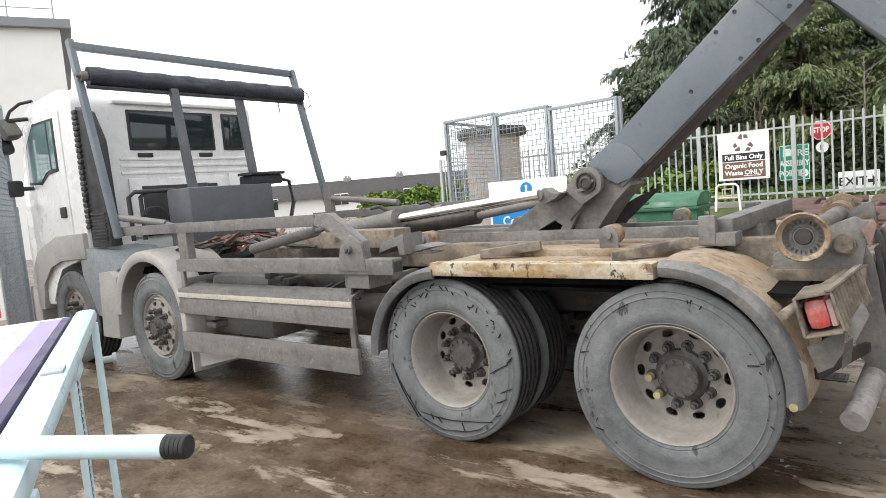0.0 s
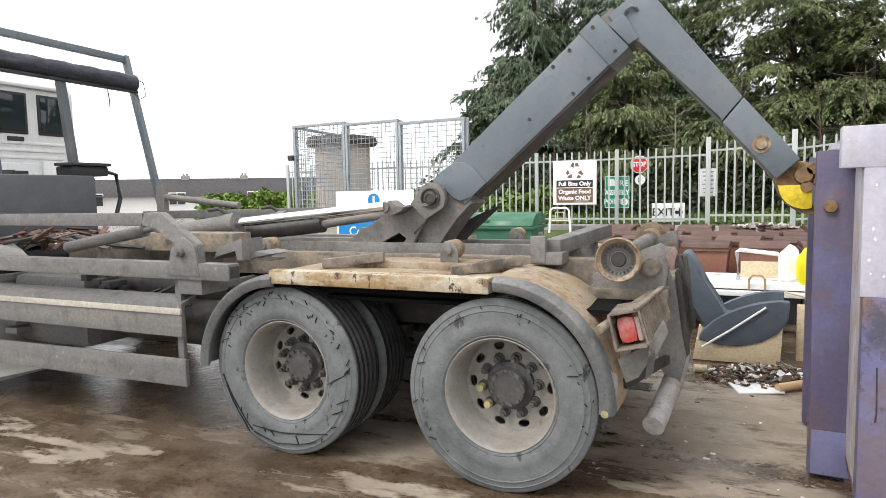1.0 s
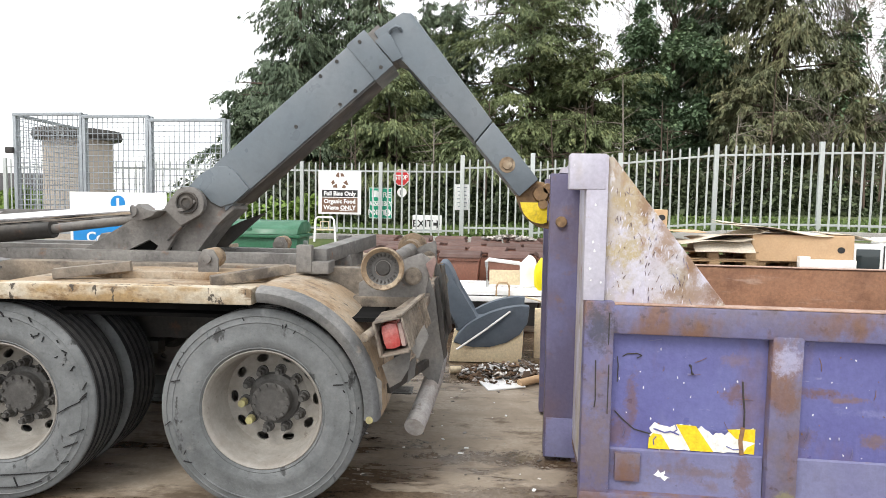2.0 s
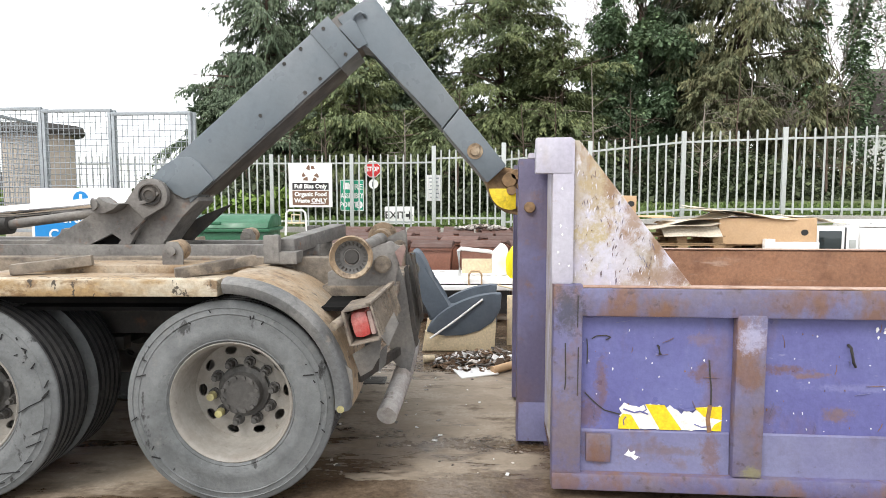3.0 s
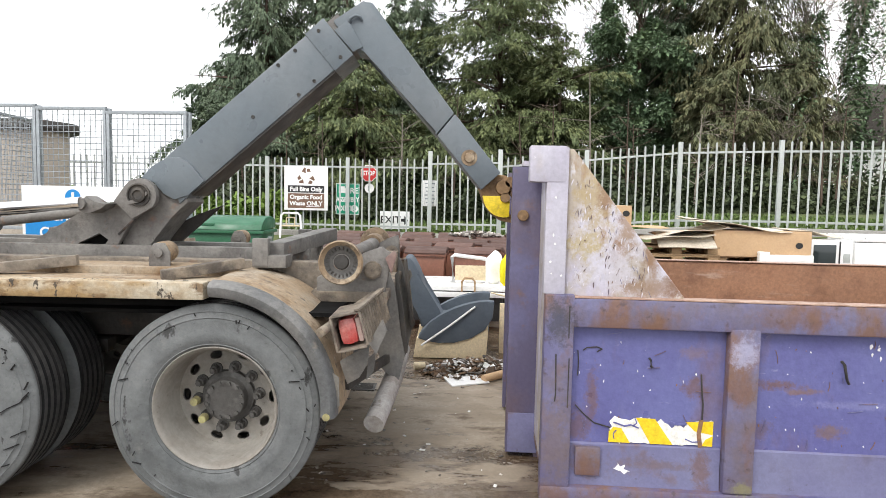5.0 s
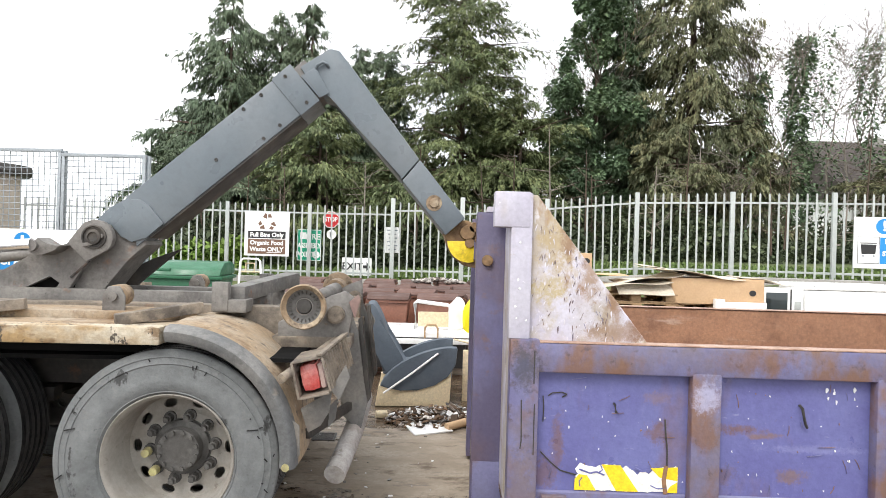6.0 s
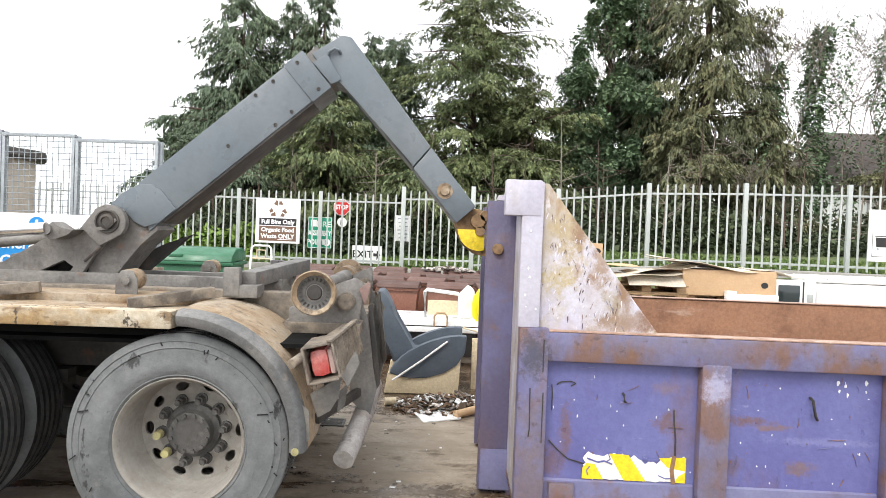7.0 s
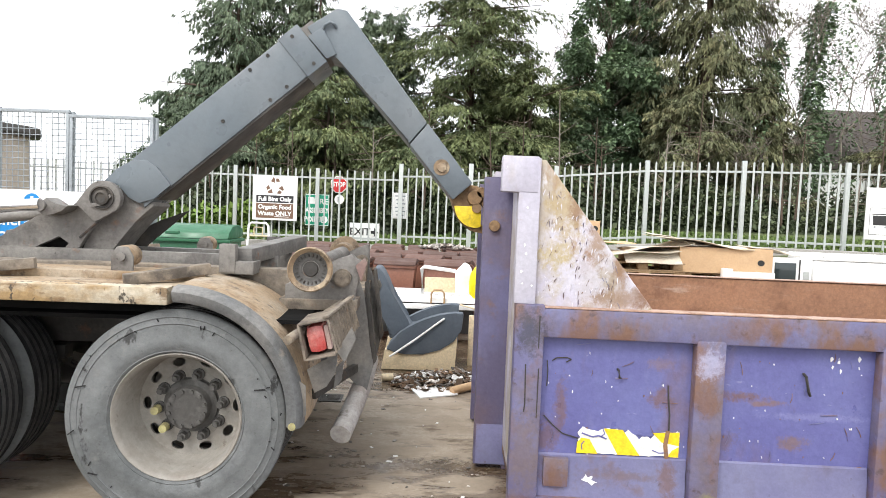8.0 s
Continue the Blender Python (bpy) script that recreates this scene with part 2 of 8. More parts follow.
m_lowplate = surface("greyish_lavender_plate", (0.145, 0.143, 0.262), 0.5, layers=[
    ((0.190, 0.195, 0.310), 2.0, 0.42, 0.66, 0.8), ((0.129, 0.114, 0.167), 5, 0.52, 0.68, 0.7), ((0.152, 0.087, 0.053), 4, 0.58, 0.70, 0.8), ((0.076, 0.053, 0.053), 16, 0.64, 0.72, 0.7)], bump=(34, 0.003),
    spots=[(on_side(0.78, 0.04, 0.25), (0.04, 0.05, 0.13), RUSTY, 0.8), (on_side(0.58, 0.04, 0.26), (0.17, 0.05, 0.022), (0.15, 0.11, 0.12), 0.8), (on_side(0.2, 0.03, 0.27), (0.08, 0.05, 0.08), RUSTY, 0.6)], grain=0.1)
m_lilac = surface("faded_lilac_gusset", (0.47, 0.45, 0.54), 0.55, layers=[
    ((0.60, 0.59, 0.66), 1.8, 0.40, 0.62, 0.8), ((0.36, 0.30, 0.22), 3.6, 0.46, 0.60, 0.85, (1, 1, 0.5)), ((0.27, 0.155, 0.085), 9, 0.56, 0.64, 0.8, (1, 1, 0.45)), ((0.44, 0.37, 0.19), 2.4, 0.54, 0.64, 0.75), ((0.62, 0.61, 0.66), 14, 0.58, 0.63, 0.7, (1, 1, 0.4)), ((0.20, 0.17, 0.22), 24, 0.64, 0.69, 0.7, (1, 1, 0.4))], bump=(30, 0.005), grain=0.08,
    spots=[(on_side(0.22, 0.04, 1.60), (0.10, 0.06, 0.20), (0.37, 0.28, 0.13), 0.9), (on_side(0.17, 0.04, 1.36), (0.10, 0.06, 0.08), (0.42, 0.33, 0.13), 0.85), (on_side(0.5, 0.04, 1.16), (0.18, 0.06, 0.06), (0.27, 0.17, 0.10), 0.85),
           (on_side(0.38, 0.04, 1.47), (0.05, 0.06, 0.16), (0.28, 0.17, 0.09), 0.9), (on_side(0.26, 0.04, 1.64), (0.04, 0.06, 0.12), (0.22, 0.12, 0.065), 0.9), (on_side(0.50, 0.04, 1.32), (0.05, 0.06, 0.10), (0.26, 0.155, 0.085), 0.85), (on_side(0.62, 0.04, 1.16), (0.06, 0.06, 0.05), (0.21, 0.115, 0.065), 0.9),
           (on_side(0.30, 0.04, 1.24), (0.13, 0.06, 0.12), (0.58, 0.57, 0.66), 0.8), (on_side(0.02, 0.02, 1.35), (0.05, 0.05, 0.2), (0.60, 0.60, 0.66), 0.7), (on_side(0.0, 0.02, 1.15), (0.06, 0.05, 0.05), (0.30, 0.23, 0.19), 0.7)])
m_upright = surface("pale_lilac_upright", (0.42, 0.40, 0.48), 0.5, layers=[((0.52, 0.51, 0.57), 2.2, 0.42, 0.62, 0.8), ((0.40, 0.34, 0.30), 4, 0.55, 0.68, 0.6, (1, 1, 0.5)), ((0.30, 0.19, 0.12), 10, 0.62, 0.70, 0.7), ((0.78, 0.77, 0.80), 30, 0.66, 0.70, 0.8)], bump=(30, 0.003), grain=0.1)
m_column = surface("purple_front_column", (0.098, 0.086, 0.150), 0.5, layers=[((0.22, 0.21, 0.30), 2.2, 0.55, 0.66, 0.6, (1, 1, 0.6)), ((0.05, 0.04, 0.06), 5, 0.55, 0.68, 0.6, (1, 1, 0.25)), 
    ((0.130, 0.126, 0.235), 1.5, 0.48, 0.62, 0.8), ((0.127, 0.091, 0.117), 3, 0.46, 0.66, 0.85), ((0.160, 0.091, 0.069), 8, 0.58, 0.70, 0.75), ((0.234, 0.224, 0.363), 16, 0.62, 0.74, 0.5, (1, 1, 0.2))], bump=(30, 0.004), grain=0.1)
m_rustwall = surface("rust_brown_inner_wall", (0.24, 0.125, 0.072), 0.7, layers=[((0.42, 0.34, 0.28), 3.5, 0.57, 0.64, 0.7, (0.35, 1, 2.5)), 
    ((0.31, 0.16, 0.09), 1.5, 0.42, 0.66, 0.8, (1, 1, 2)), ((0.13, 0.06, 0.035), 4, 0.52, 0.70, 0.7), ((0.50, 0.46, 0.42), 5, 0.655, 0.70, 0.8, (1, 1, 1.6)), ((0.62, 0.52, 0.36), 26, 0.71, 0.74, 0.8)], bump=(30, 0.005))
m_stripey = surface("yellow_tape", (0.80, 0.56, 0.02), 0.45, layers=[((0.5, 0.32, 0.03), 8, 0.6, 0.75, 0.5)])
m_stripew = surface("white_tape", (0.80, 0.78, 0.72), 0.45, layers=[((0.55, 0.50, 0.42), 8, 0.58, 0.75, 0.5)])
m_galv = surface("galvanised_steel", (0.43, 0.455, 0.44), 0.5, 0.25, layers=[((0.40, 0.43, 0.43), 3, 0.4, 0.7, 0.6), ((0.52, 0.54, 0.50), 20, 0.5, 0.75, 0.4)], rough_noise=0.1, per_object=0.10, grain=0.08)
m_mesh = surface("galvanised_mesh", (0.33, 0.36, 0.38), 0.5, 0.3, layers=[((0.24, 0.26, 0.28), 4, 0.4, 0.7, 0.6)])
m_signwhite = surface("white_sign_face", (0.82, 0.82, 0.81), 0.4, layers=[((0.70, 0.70, 0.68), 2, 0.5, 0.75, 0.4)], grain=0.05)
m_signbrown = surface("brown_print", (0.17, 0.095, 0.06), 0.5, grain=0.05)
m_signblack = surface("black_print", (0.02, 0.02, 0.02), 0.5, grain=0.05)
m_signgreen = surface("green_print", (0.01, 0.30, 0.17), 0.5, grain=0.05)
m_signblue = surface("blue_print", (0.015, 0.24, 0.60), 0.45, grain=0.05)
m_signred = surface("red_print", (0.60, 0.03, 0.03), 0.45, grain=0.05)
m_binlid = surface("dark_brown_lid_plastic", (0.085, 0.042, 0.032), 0.65, layers=[((0.14, 0.075, 0.058), 3, 0.45, 0.7, 0.6)], per_object=0.2)
m_binbrown = surface("brown_bin_plastic", (0.18, 0.075, 0.048), 0.45, layers=[((0.25, 0.12, 0.085), 3, 0.45, 0.7, 0.6)], per_object=0.18)
m_bingreen = surface("green_bin_plastic", (0.025, 0.12, 0.06), 0.45, layers=[((0.05, 0.17, 0.10), 3, 0.45, 0.7, 0.6)])
m_card = surface("cardboard", (0.55, 0.37, 0.215), 0.85, layers=[((0.47, 0.31, 0.18), 2, 0.42, 0.68, 0.7), ((0.62, 0.45, 0.28), 11, 0.55, 0.75, 0.4)], per_object=0.10, grain=0.08)
m_cardpale = surface("weathered_cardboard", (0.60, 0.54, 0.44), 0.85, layers=[((0.45, 0.38, 0.29), 3, 0.45, 0.68, 0.8)], per_object=0.12)
m_wood = surface("pallet_wood", (0.40, 0.27, 0.15), 0.8, layers=[((0.28, 0.18, 0.10), 8, 0.45, 0.68, 0.7, (0.4, 3, 3))], per_object=0.15)
m_white = surface("white_enamel", (0.82, 0.82, 0.81), 0.3, layers=[((0.70, 0.69, 0.66), 3, 0.52, 0.75, 0.5)], grain=0.05)
m_dusk = surface("dusty_blue_upholstery", (0.078, 0.097, 0.122), 0.75, layers=[((0.112, 0.135, 0.162), 5, 0.42, 0.7, 0.6)], bump=(60, 0.002), grain=0.08)
m_beige = surface("cream_laminate", (0.66, 0.55, 0.37), 0.55, layers=[((0.56, 0.46, 0.30), 4, 0.48, 0.7, 0.6)])
m_hivis = surface("hi_vis_yellow_bag", (0.82, 0.72, 0.01), 0.5, grain=0.05)
m_trash = surface("mixed_litter", (0.42, 0.39, 0.36), 0.8, layers=[((0.10, 0.07, 0.05), 9, 0.45, 0.6, 0.8)], island=0.75)
# near-black that stands in for deep shade under the truck and arm
m_shadefill = surface("deep_shade_black", (0.008, 0.008, 0.008), 0.95, layers=[((0.018, 0.016, 0.015), 4, 0.5, 0.7, 0.6)], spec=0.1)
m_glass = surface("dark_cab_glass", (0.02, 0.03, 0.032), 0.06, rough_noise=0.0, spec=0.6, grain=0.05)
m_teal = surface("tinted_door_glass", (0.16, 0.26, 0.26), 0.08, rough_noise=0.0, spec=0.8, grain=0.05)
m_lamp = surface("red_lens", (0.42, 0.06, 0.055), 0.3, layers=[((0.50, 0.24, 0.21), 9, 0.42, 0.66, 0.8), ((0.3, 0.2, 0.16), 20, 0.55, 0.7, 0.5)])
m_powder = surface("pale_blue_tube", (0.55, 0.70, 0.74), 0.3, rough_noise=0.05, grain=0.05)
m_violet = surface("violet_edge_band", (0.36, 0.30, 0.56), 0.4, grain=0.05)
m_navy = surface("dark_violet_seam", (0.06, 0.045, 0.11), 0.4, grain=0.05)
m_bark = surface("conifer_bark", (0.10, 0.07, 0.05), 0.9, layers=[((0.05, 0.035, 0.025), 5, 0.4, 0.65, 0.8, (1, 1, 0.2))], bump=(12, 0.03))
m_birch = surface("pale_twig_bark", (0.27, 0.235, 0.20), 0.9, layers=[((0.12, 0.10, 0.08), 4, 0.4, 0.65, 0.8)])


def leafy(name, a, b, c):
    return surface(name, a, 0.65, layers=[(b, 0.55, 0.38, 0.62, 0.9), (c, 1.7, 0.52, 0.72, 0.7)], island=0.45, spec=0.25, rough_noise=0, grain=0)


m_leaf_mid = leafy("conifer_green", (0.132, 0.170, 0.104), (0.092, 0.130, 0.084), (0.180, 0.202, 0.118))
m_leaf_yel = leafy("conifer_yellow_green", (0.150, 0.176, 0.074), (0.094, 0.126, 0.062), (0.215, 0.218, 0.096))
m_leaf_dark = leafy("ivy_dark_green", (0.122, 0.180, 0.096), (0.086, 0.136, 0.074), (0.185, 0.230, 0.112))
m_leaf_olive = leafy("conifer_olive", (0.150, 0.150, 0.076), (0.100, 0.118, 0.066), (0.220, 0.180, 0.100))
m_hedge = leafy("hedge_leaf", (0.15, 0.22, 0.045), (0.10, 0.17, 0.035), (0.21, 0.27, 0.08))
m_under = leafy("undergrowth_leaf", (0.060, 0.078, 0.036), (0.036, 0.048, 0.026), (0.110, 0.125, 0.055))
m_grassblade = leafy("grass_blade", (0.11, 0.16, 0.045), (0.075, 0.12, 0.035), (0.18, 0.2, 0.075))
m_roof = surface("brown_roof_tiles", (0.065, 0.052, 0.046), 0.85, layers=[((0.09, 0.075, 0.065), 4, 0.45, 0.7, 0.6, (1, 1, 4))], bump=(9, 0.02))
m_slate = surface("dark_slate_roof", (0.032, 0.028, 0.028), 0.85, layers=[((0.055, 0.048, 0.045), 4, 0.45, 0.7, 0.6, (1, 1, 4))], bump=(9, 0.02))
m_render = surface("white_render", (0.86, 0.86, 0.84), 0.85, layers=[((0.78, 0.77, 0.75), 0.7, 0.45, 0.7, 0.5)], grain=0.05)
m_parapet = surface("grey_parapet", (0.25, 0.26, 0.28), 0.6)
m_concretewall = surface("grey_blockwork", (0.32, 0.31, 0.29), 0.9, layers=[((0.25, 0.24, 0.22), 2, 0.42, 0.68, 0.7)], bump=(20, 0.01))


DRY_PATCHES = (((-0.30, 3.80), (0.48, 0.17)), ((-0.35, 4.85), (1.05, 0.80)), ((-1.2, 4.2), (0.5, 0.3)), ((-0.6, 5.9), (1.1, 0.4)), ((-0.9, 3.22), (0.28, 0.06)), ((-1.65, 3.12), (0.55, 0.09)), ((-0.25, 3.22), (0.14, 0.06)), ((-2.37, 3.02), (0.5, 0.13)),
               ((-4.5, 2.75), (0.55, 0.16)), ((-4.9, 2.4), (0.5, 0.12)), ((-5.3, 2.95), (0.4, 0.14)), ((-4.0, 2.95), (0.3, 0.09)), ((-4.6, 1.7), (0.7, 0.12)), ((-0.75, 3.6), (0.3, 0.07)), ((-3.3, 2.4), (0.5, 0.1)))


def ground_material():
    """Concrete yard: wet brown film with pale dry patches; grass on the bank behind."""
    m, n, l, p = nodes("yard_ground")
    geo = n.new("ShaderNodeNewGeometry")
    pos = geo.outputs["Position"]

    def noise_at(scale, stretch, low, high, w):
        k = n.new("ShaderNodeMapping")
        k.inputs["Scale"].default_value = stretch
        k.inputs["Rotation"].default_value = (0, 0, radians(-4))
        l.new(pos, k.inputs["Vector"])
        t = n.new("ShaderNodeTexNoise")
        t.noise_dimensions = "4D"
        t.inputs["W"].default_value = w
        t.inputs["Scale"].default_value, t.inputs["Detail"].default_value, t.inputs["Roughness"].default_value = scale, 8, 0.66
        l.new(k.outputs[0], t.inputs["Vector"])
        r = n.new("ShaderNodeMapRange")
        r.inputs[1].default_value, r.inputs[2].default_value = low, high
        l.new(t.outputs["Fac"], r.inputs[0])
        return r.outputs[0]

    def mix(f, a, b):
        x = n.new("ShaderNodeMix")
        x.data_type = "RGBA"
        l.new(f, x.inputs[0])
        for socket, v in ((x.inputs[6], a), (x.inputs[7], b)):
            if isinstance(v, tuple):
                socket.default_value = (*v, 1)
            else:
                l.new(v, socket)
        return x.outputs[2]

    wet = noise_at(1.0, (0.32, 1.15, 1), 0.39, 0.45, 3.1)
    wear = noise_at(3.4, (0.7, 1.2, 1), 0.42, 0.58, 9.2)
    streak = noise_at(4.5, (0.6, 1.2, 1), 0.54, 0.64, 6.4)
    mottle = noise_at(3.2, (0.7, 1.2, 1), 0.42, 0.62, 4.8)
    speck = noise_at(90.0, (1, 1, 1), 0.66, 0.70, 8.1)
    grit = noise_at(45.0, (1, 1, 1), 0.35, 0.65, 1.7)
    stain = noise_at(0.9, (1, 1, 1), 0.45, 0.65, 5.5)
    dry = mix(streak, mix(wear, (0.41, 0.35, 0.28), (0.25, 0.205, 0.155)), (0.15, 0.112, 0.078))
    damp = mix(mottle, mix(stain, (0.082, 0.052, 0.029), (0.145, 0.104, 0.069)), (0.20, 0.153, 0.108))
    warp_tex = n.new("ShaderNodeTexNoise")
    warp_tex.inputs["Scale"].default_value, warp_tex.inputs["Detail"].default_value, warp_tex.inputs["Roughness"].default_value = 3.4, 10, 0.78
    l.new(pos, warp_tex.inputs["Vector"])

    def patch(centre, radii):
        k = n.new("ShaderNodeMapping")
        k.inputs["Scale"].default_value = (1 / radii[0], 1 / radii[1], 1)
        k.inputs["Location"].default_value = (-centre[0] / radii[0], -centre[1] / radii[1], 0)
        l.new(pos, k.inputs["Vector"])
        a = n.new("ShaderNodeVectorMath")
        a.operation = "MULTIPLY_ADD"
        l.new(warp_tex.outputs["Color"], a.inputs[0])
        a.inputs[1].default_value = (2.4, 2.4, 0)
        l.new(k.outputs[0], a.inputs[2])
        b = n.new("ShaderNodeVectorMath")
        b.operation = "SUBTRACT"
        l.new(a.outputs[0], b.inputs[0])
        b.inputs[1].default_value = (1.2, 1.2, 0)
        c = n.new("ShaderNodeVectorMath")
        c.operation = "LENGTH"
        l.new(b.outputs[0], c.inputs[0])
        r = n.new("ShaderNodeMapRange")
        r.inputs[1].default_value, r.inputs[2].default_value = 0.88, 1.04
        l.new(c.outputs["Value"], r.inputs[0])
        return r.outputs[0]

    def least(a, b):
        x = n.new("ShaderNodeMath")
        x.operation = "MINIMUM"
        l.new(a, x.inputs[0])
        l.new(b, x.inputs[1])
        return x.outputs[0]

    def most(a, b):
        x = n.new("ShaderNodeMath")
        x.operation = "MAXIMUM"
        l.new(a, x.inputs[0])
        l.new(b, x.inputs[1])
        return x.outputs[0]

    broken = noise_at(3.6, (0.5, 1.7, 1), 0.47, 0.53, 12.6)
    tatter = noise_at(5.0, (0.6, 1.4, 1), 0.55, 0.66, 13.9)
    for centre, radii in DRY_PATCHES:
        wet = least(wet, most(patch(centre, radii), broken if radii[1] < 0.5 else tatter))
    yard = mix(grit, mix(wet, dry, damp), mix(wet, mix(streak, (0.30, 0.245, 0.185), (0.12, 0.088, 0.06)), mix(mottle, (0.05, 0.032, 0.02), (0.11, 0.08, 0.055))))
    yard = mix(speck, yard, (0.42, 0.40, 0.37))
    green = mix(noise_at(2.0, (1, 1, 1), 0.4, 0.65, 2.2), (0.055, 0.085, 0.022), (0.10, 0.115, 0.04))
    sep = n.new("ShaderNodeSeparateXYZ")
    l.new(pos, sep.inputs[0])
    bank = n.new("ShaderNodeMapRange")
    bank.inputs[1].default_value, bank.inputs[2].default_value = 0.30, 0.42
    l.new(sep.outputs["Z"], bank.inputs[0])
    l.new(mix(bank.outputs[0], yard, green), p.inputs["Base Color"])
    rough = n.new("ShaderNodeMapRange")
    rough.inputs[3].default_value, rough.inputs[4].default_value = 0.74, 0.27
    l.new(wet, rough.inputs[0])
    add = n.new("ShaderNodeMath")
    add.operation = "MAXIMUM"
    l.new(rough.outputs[0], add.inputs[0])
    l.new(bank.outputs[0], add.inputs[1])
    l.new(add.outputs[0], p.inputs["Roughness"])
    t = n.new("ShaderNodeTexNoise")
    t.inputs["Scale"].default_value, t.inputs["Detail"].default_value = 14, 9
    l.new(pos, t.inputs["Vector"])
    b = n.new("ShaderNodeBump")
    b.inputs["Strength"].default_value, b.inputs["Distance"].default_value = 0.5, 0.012
    l.new(t.outputs["Fac"], b.inputs["Height"])
    l.new(b.outputs[0], p.inputs["Normal"])
    return m


m_ground = ground_material()

# ---- building tools ----
V = Vector
HOME = {}


def thing(name, label, category, m=None, group="", world=True, kind=""):
    """An Empty at the pose m that parents a thing's parts; world: its parts are given in world places."""
    ob = new(name)
    m = m or Matrix()
    ob.matrix_basis = m
    ob.empty_display_size = 0.1
    HOME[ob] = m.inverted() if world else Matrix()
    return tagged(ob, label, category, group, kind)


def to_mesh(name, bm, mats, smooth=40):
    bmesh.ops.recalc_face_normals(bm, faces=bm.faces)
    me = bpy.data.meshes.new(name)
    bm.to_mesh(me)
    bm.free()
    for m in mats if isinstance(mats, (list, tuple)) else [mats]:
        me.materials.append(m)
    if smooth:
        me.shade_smooth()
        me.set_sharp_from_angle(angle=radians(smooth))
    return me


def part(name, bm, mats, parent, label="", smooth=40):
    """Links a bmesh (or a mesh) as one mesh object under a thing or a part."""
    me = bm if isinstance(bm, bpy.types.Mesh) else to_mesh(name, bm, mats, smooth)
    ob = new(name, me)
    ob.parent = parent
    if parent in HOME:
        ob.matrix_parent_inverse = HOME[parent]
    return tagged(ob, label)


def solo(name, bm, mats, label, category, kind="", group="", m=None, smooth=40):
    ob = new(name, to_mesh(name, bm, mats, smooth))
    if m:
        ob.matrix_basis = m
    return tagged(ob, label, category, group, kind)


def begin():
    return bmesh.new()


def box(bm, lo, hi, bevel=0.0, m=None, mat=0):
    """A box between two corners, its edges rounded by bevel, moved by m."""
    before = set(bm.faces)
    r = bmesh.ops.create_cube(bm, size=1)
    lo, hi = V(lo), V(hi)
    c, s = (lo + hi) / 2, hi - lo
    for v in r["verts"]:
        v.co = V((v.co.x * s.x, v.co.y * s.y, v.co.z * s.z)) + c
    if bevel:
        bmesh.ops.bevel(bm, geom=list({e for v in r["verts"] for e in v.link_edges}), offset=min(bevel, 0.45 * min(abs(a) for a in s)), segments=2, affect="EDGES", profile=0.6)
    fresh = [f for f in bm.faces if f not in before]
    if m:
        bmesh.ops.transform(bm, matrix=m, verts=list({v for f in fresh for v in f.verts}))
    for f in fresh:
        f.material_index = mat
    return bm


def beam(bm, a, b, width, height, bevel=0.004, up=(0, 0, 1), mat=0):
    """A rectangular bar from a to b."""
    a, b = V(a), V(b)
    d = (b - a)
    x = d.normalized()
    y = V(up).cross(x)
    y = y.normalized() if y.length > 1e-4 else V((0, 1, 0))
    z = x.cross(y)
    m = Matrix((x, y, z)).transposed().to_4x4()
    m.translation = (a + b) / 2
    return box(bm, (-d.length / 2, -width / 2, -height / 2), (d.length / 2, width / 2, height / 2), bevel, m, mat)


def rod(bm, a, b, r, r2=None, seg=20, caps=True, mat=0):
    """A round bar or cone from a to b."""
    a, b = V(a), V(b)
    d = b - a
    m = Matrix.Translation((a + b) / 2) @ d.to_track_quat("Z", "Y").to_matrix().to_4x4()
    before = set(bm.faces)
    bmesh.ops.create_cone(bm, cap_ends=caps, segments=seg, radius1=r, radius2=r if r2 is None else r2, depth=d.length, matrix=m)
    if mat:
        for f in bm.faces:
            if f not in before:
                f.material_index = mat
    return bm


def tube(bm, pts, r, seg=8, mat=0):
    """A round bar along a bent line."""
    pts = [V(p) for p in pts]
    rings = []
    for i, p in enumerate(pts):
        d = (pts[min(i + 1, len(pts) - 1)] - pts[max(i - 1, 0)]).normalized()
        q = d.to_track_quat("Z", "Y")
        rings.append([bm.verts.new(p + q @ V((r * math.cos(a), r * math.sin(a), 0))) for a in (2 * math.pi * k / seg for k in range(seg))])
    for a, b in zip(rings, rings[1:]):
        for k in range(seg):
            bm.faces.new((a[k], a[(k + 1) % seg], b[(k + 1) % seg], b[k])).material_index = mat
    bm.faces.new(rings[0][::-1]).material_index = mat
    bm.faces.new(rings[-1]).material_index = mat
    return bm


def prism(bm, pts, lo, hi, plane="xz", bevel=0.0, mat=0):
    """A flat outline, extruded from lo to hi across its plane."""
    def place(a, b, d):
        return {"xz": V((a, d, b)), "xy": V((a, b, d)), "yz": V((d, a, b))}[plane]
    before = set(bm.faces)
    f1 = bm.faces.new([bm.verts.new(place(a, b, lo)) for a, b in pts])
    f2 = bm.faces.new([bm.verts.new(place(a, b, hi)) for a, b in pts][::-1])
    n = len(pts)
    va, vb = list(f1.verts), list(f2.verts)[::-1]
    for i in range(n):
        bm.faces.new((va[i], vb[i], vb[(i + 1) % n], va[(i + 1) % n]))
    if bevel:
        bmesh.ops.bevel(bm, geom=list({e for v in va + vb for e in v.link_edges}), offset=bevel, segments=2, affect="EDGES", profile=0.6, clamp_overlap=True)
    for f in bm.faces:
        if f not in before:
            f.material_index = mat
    return bm


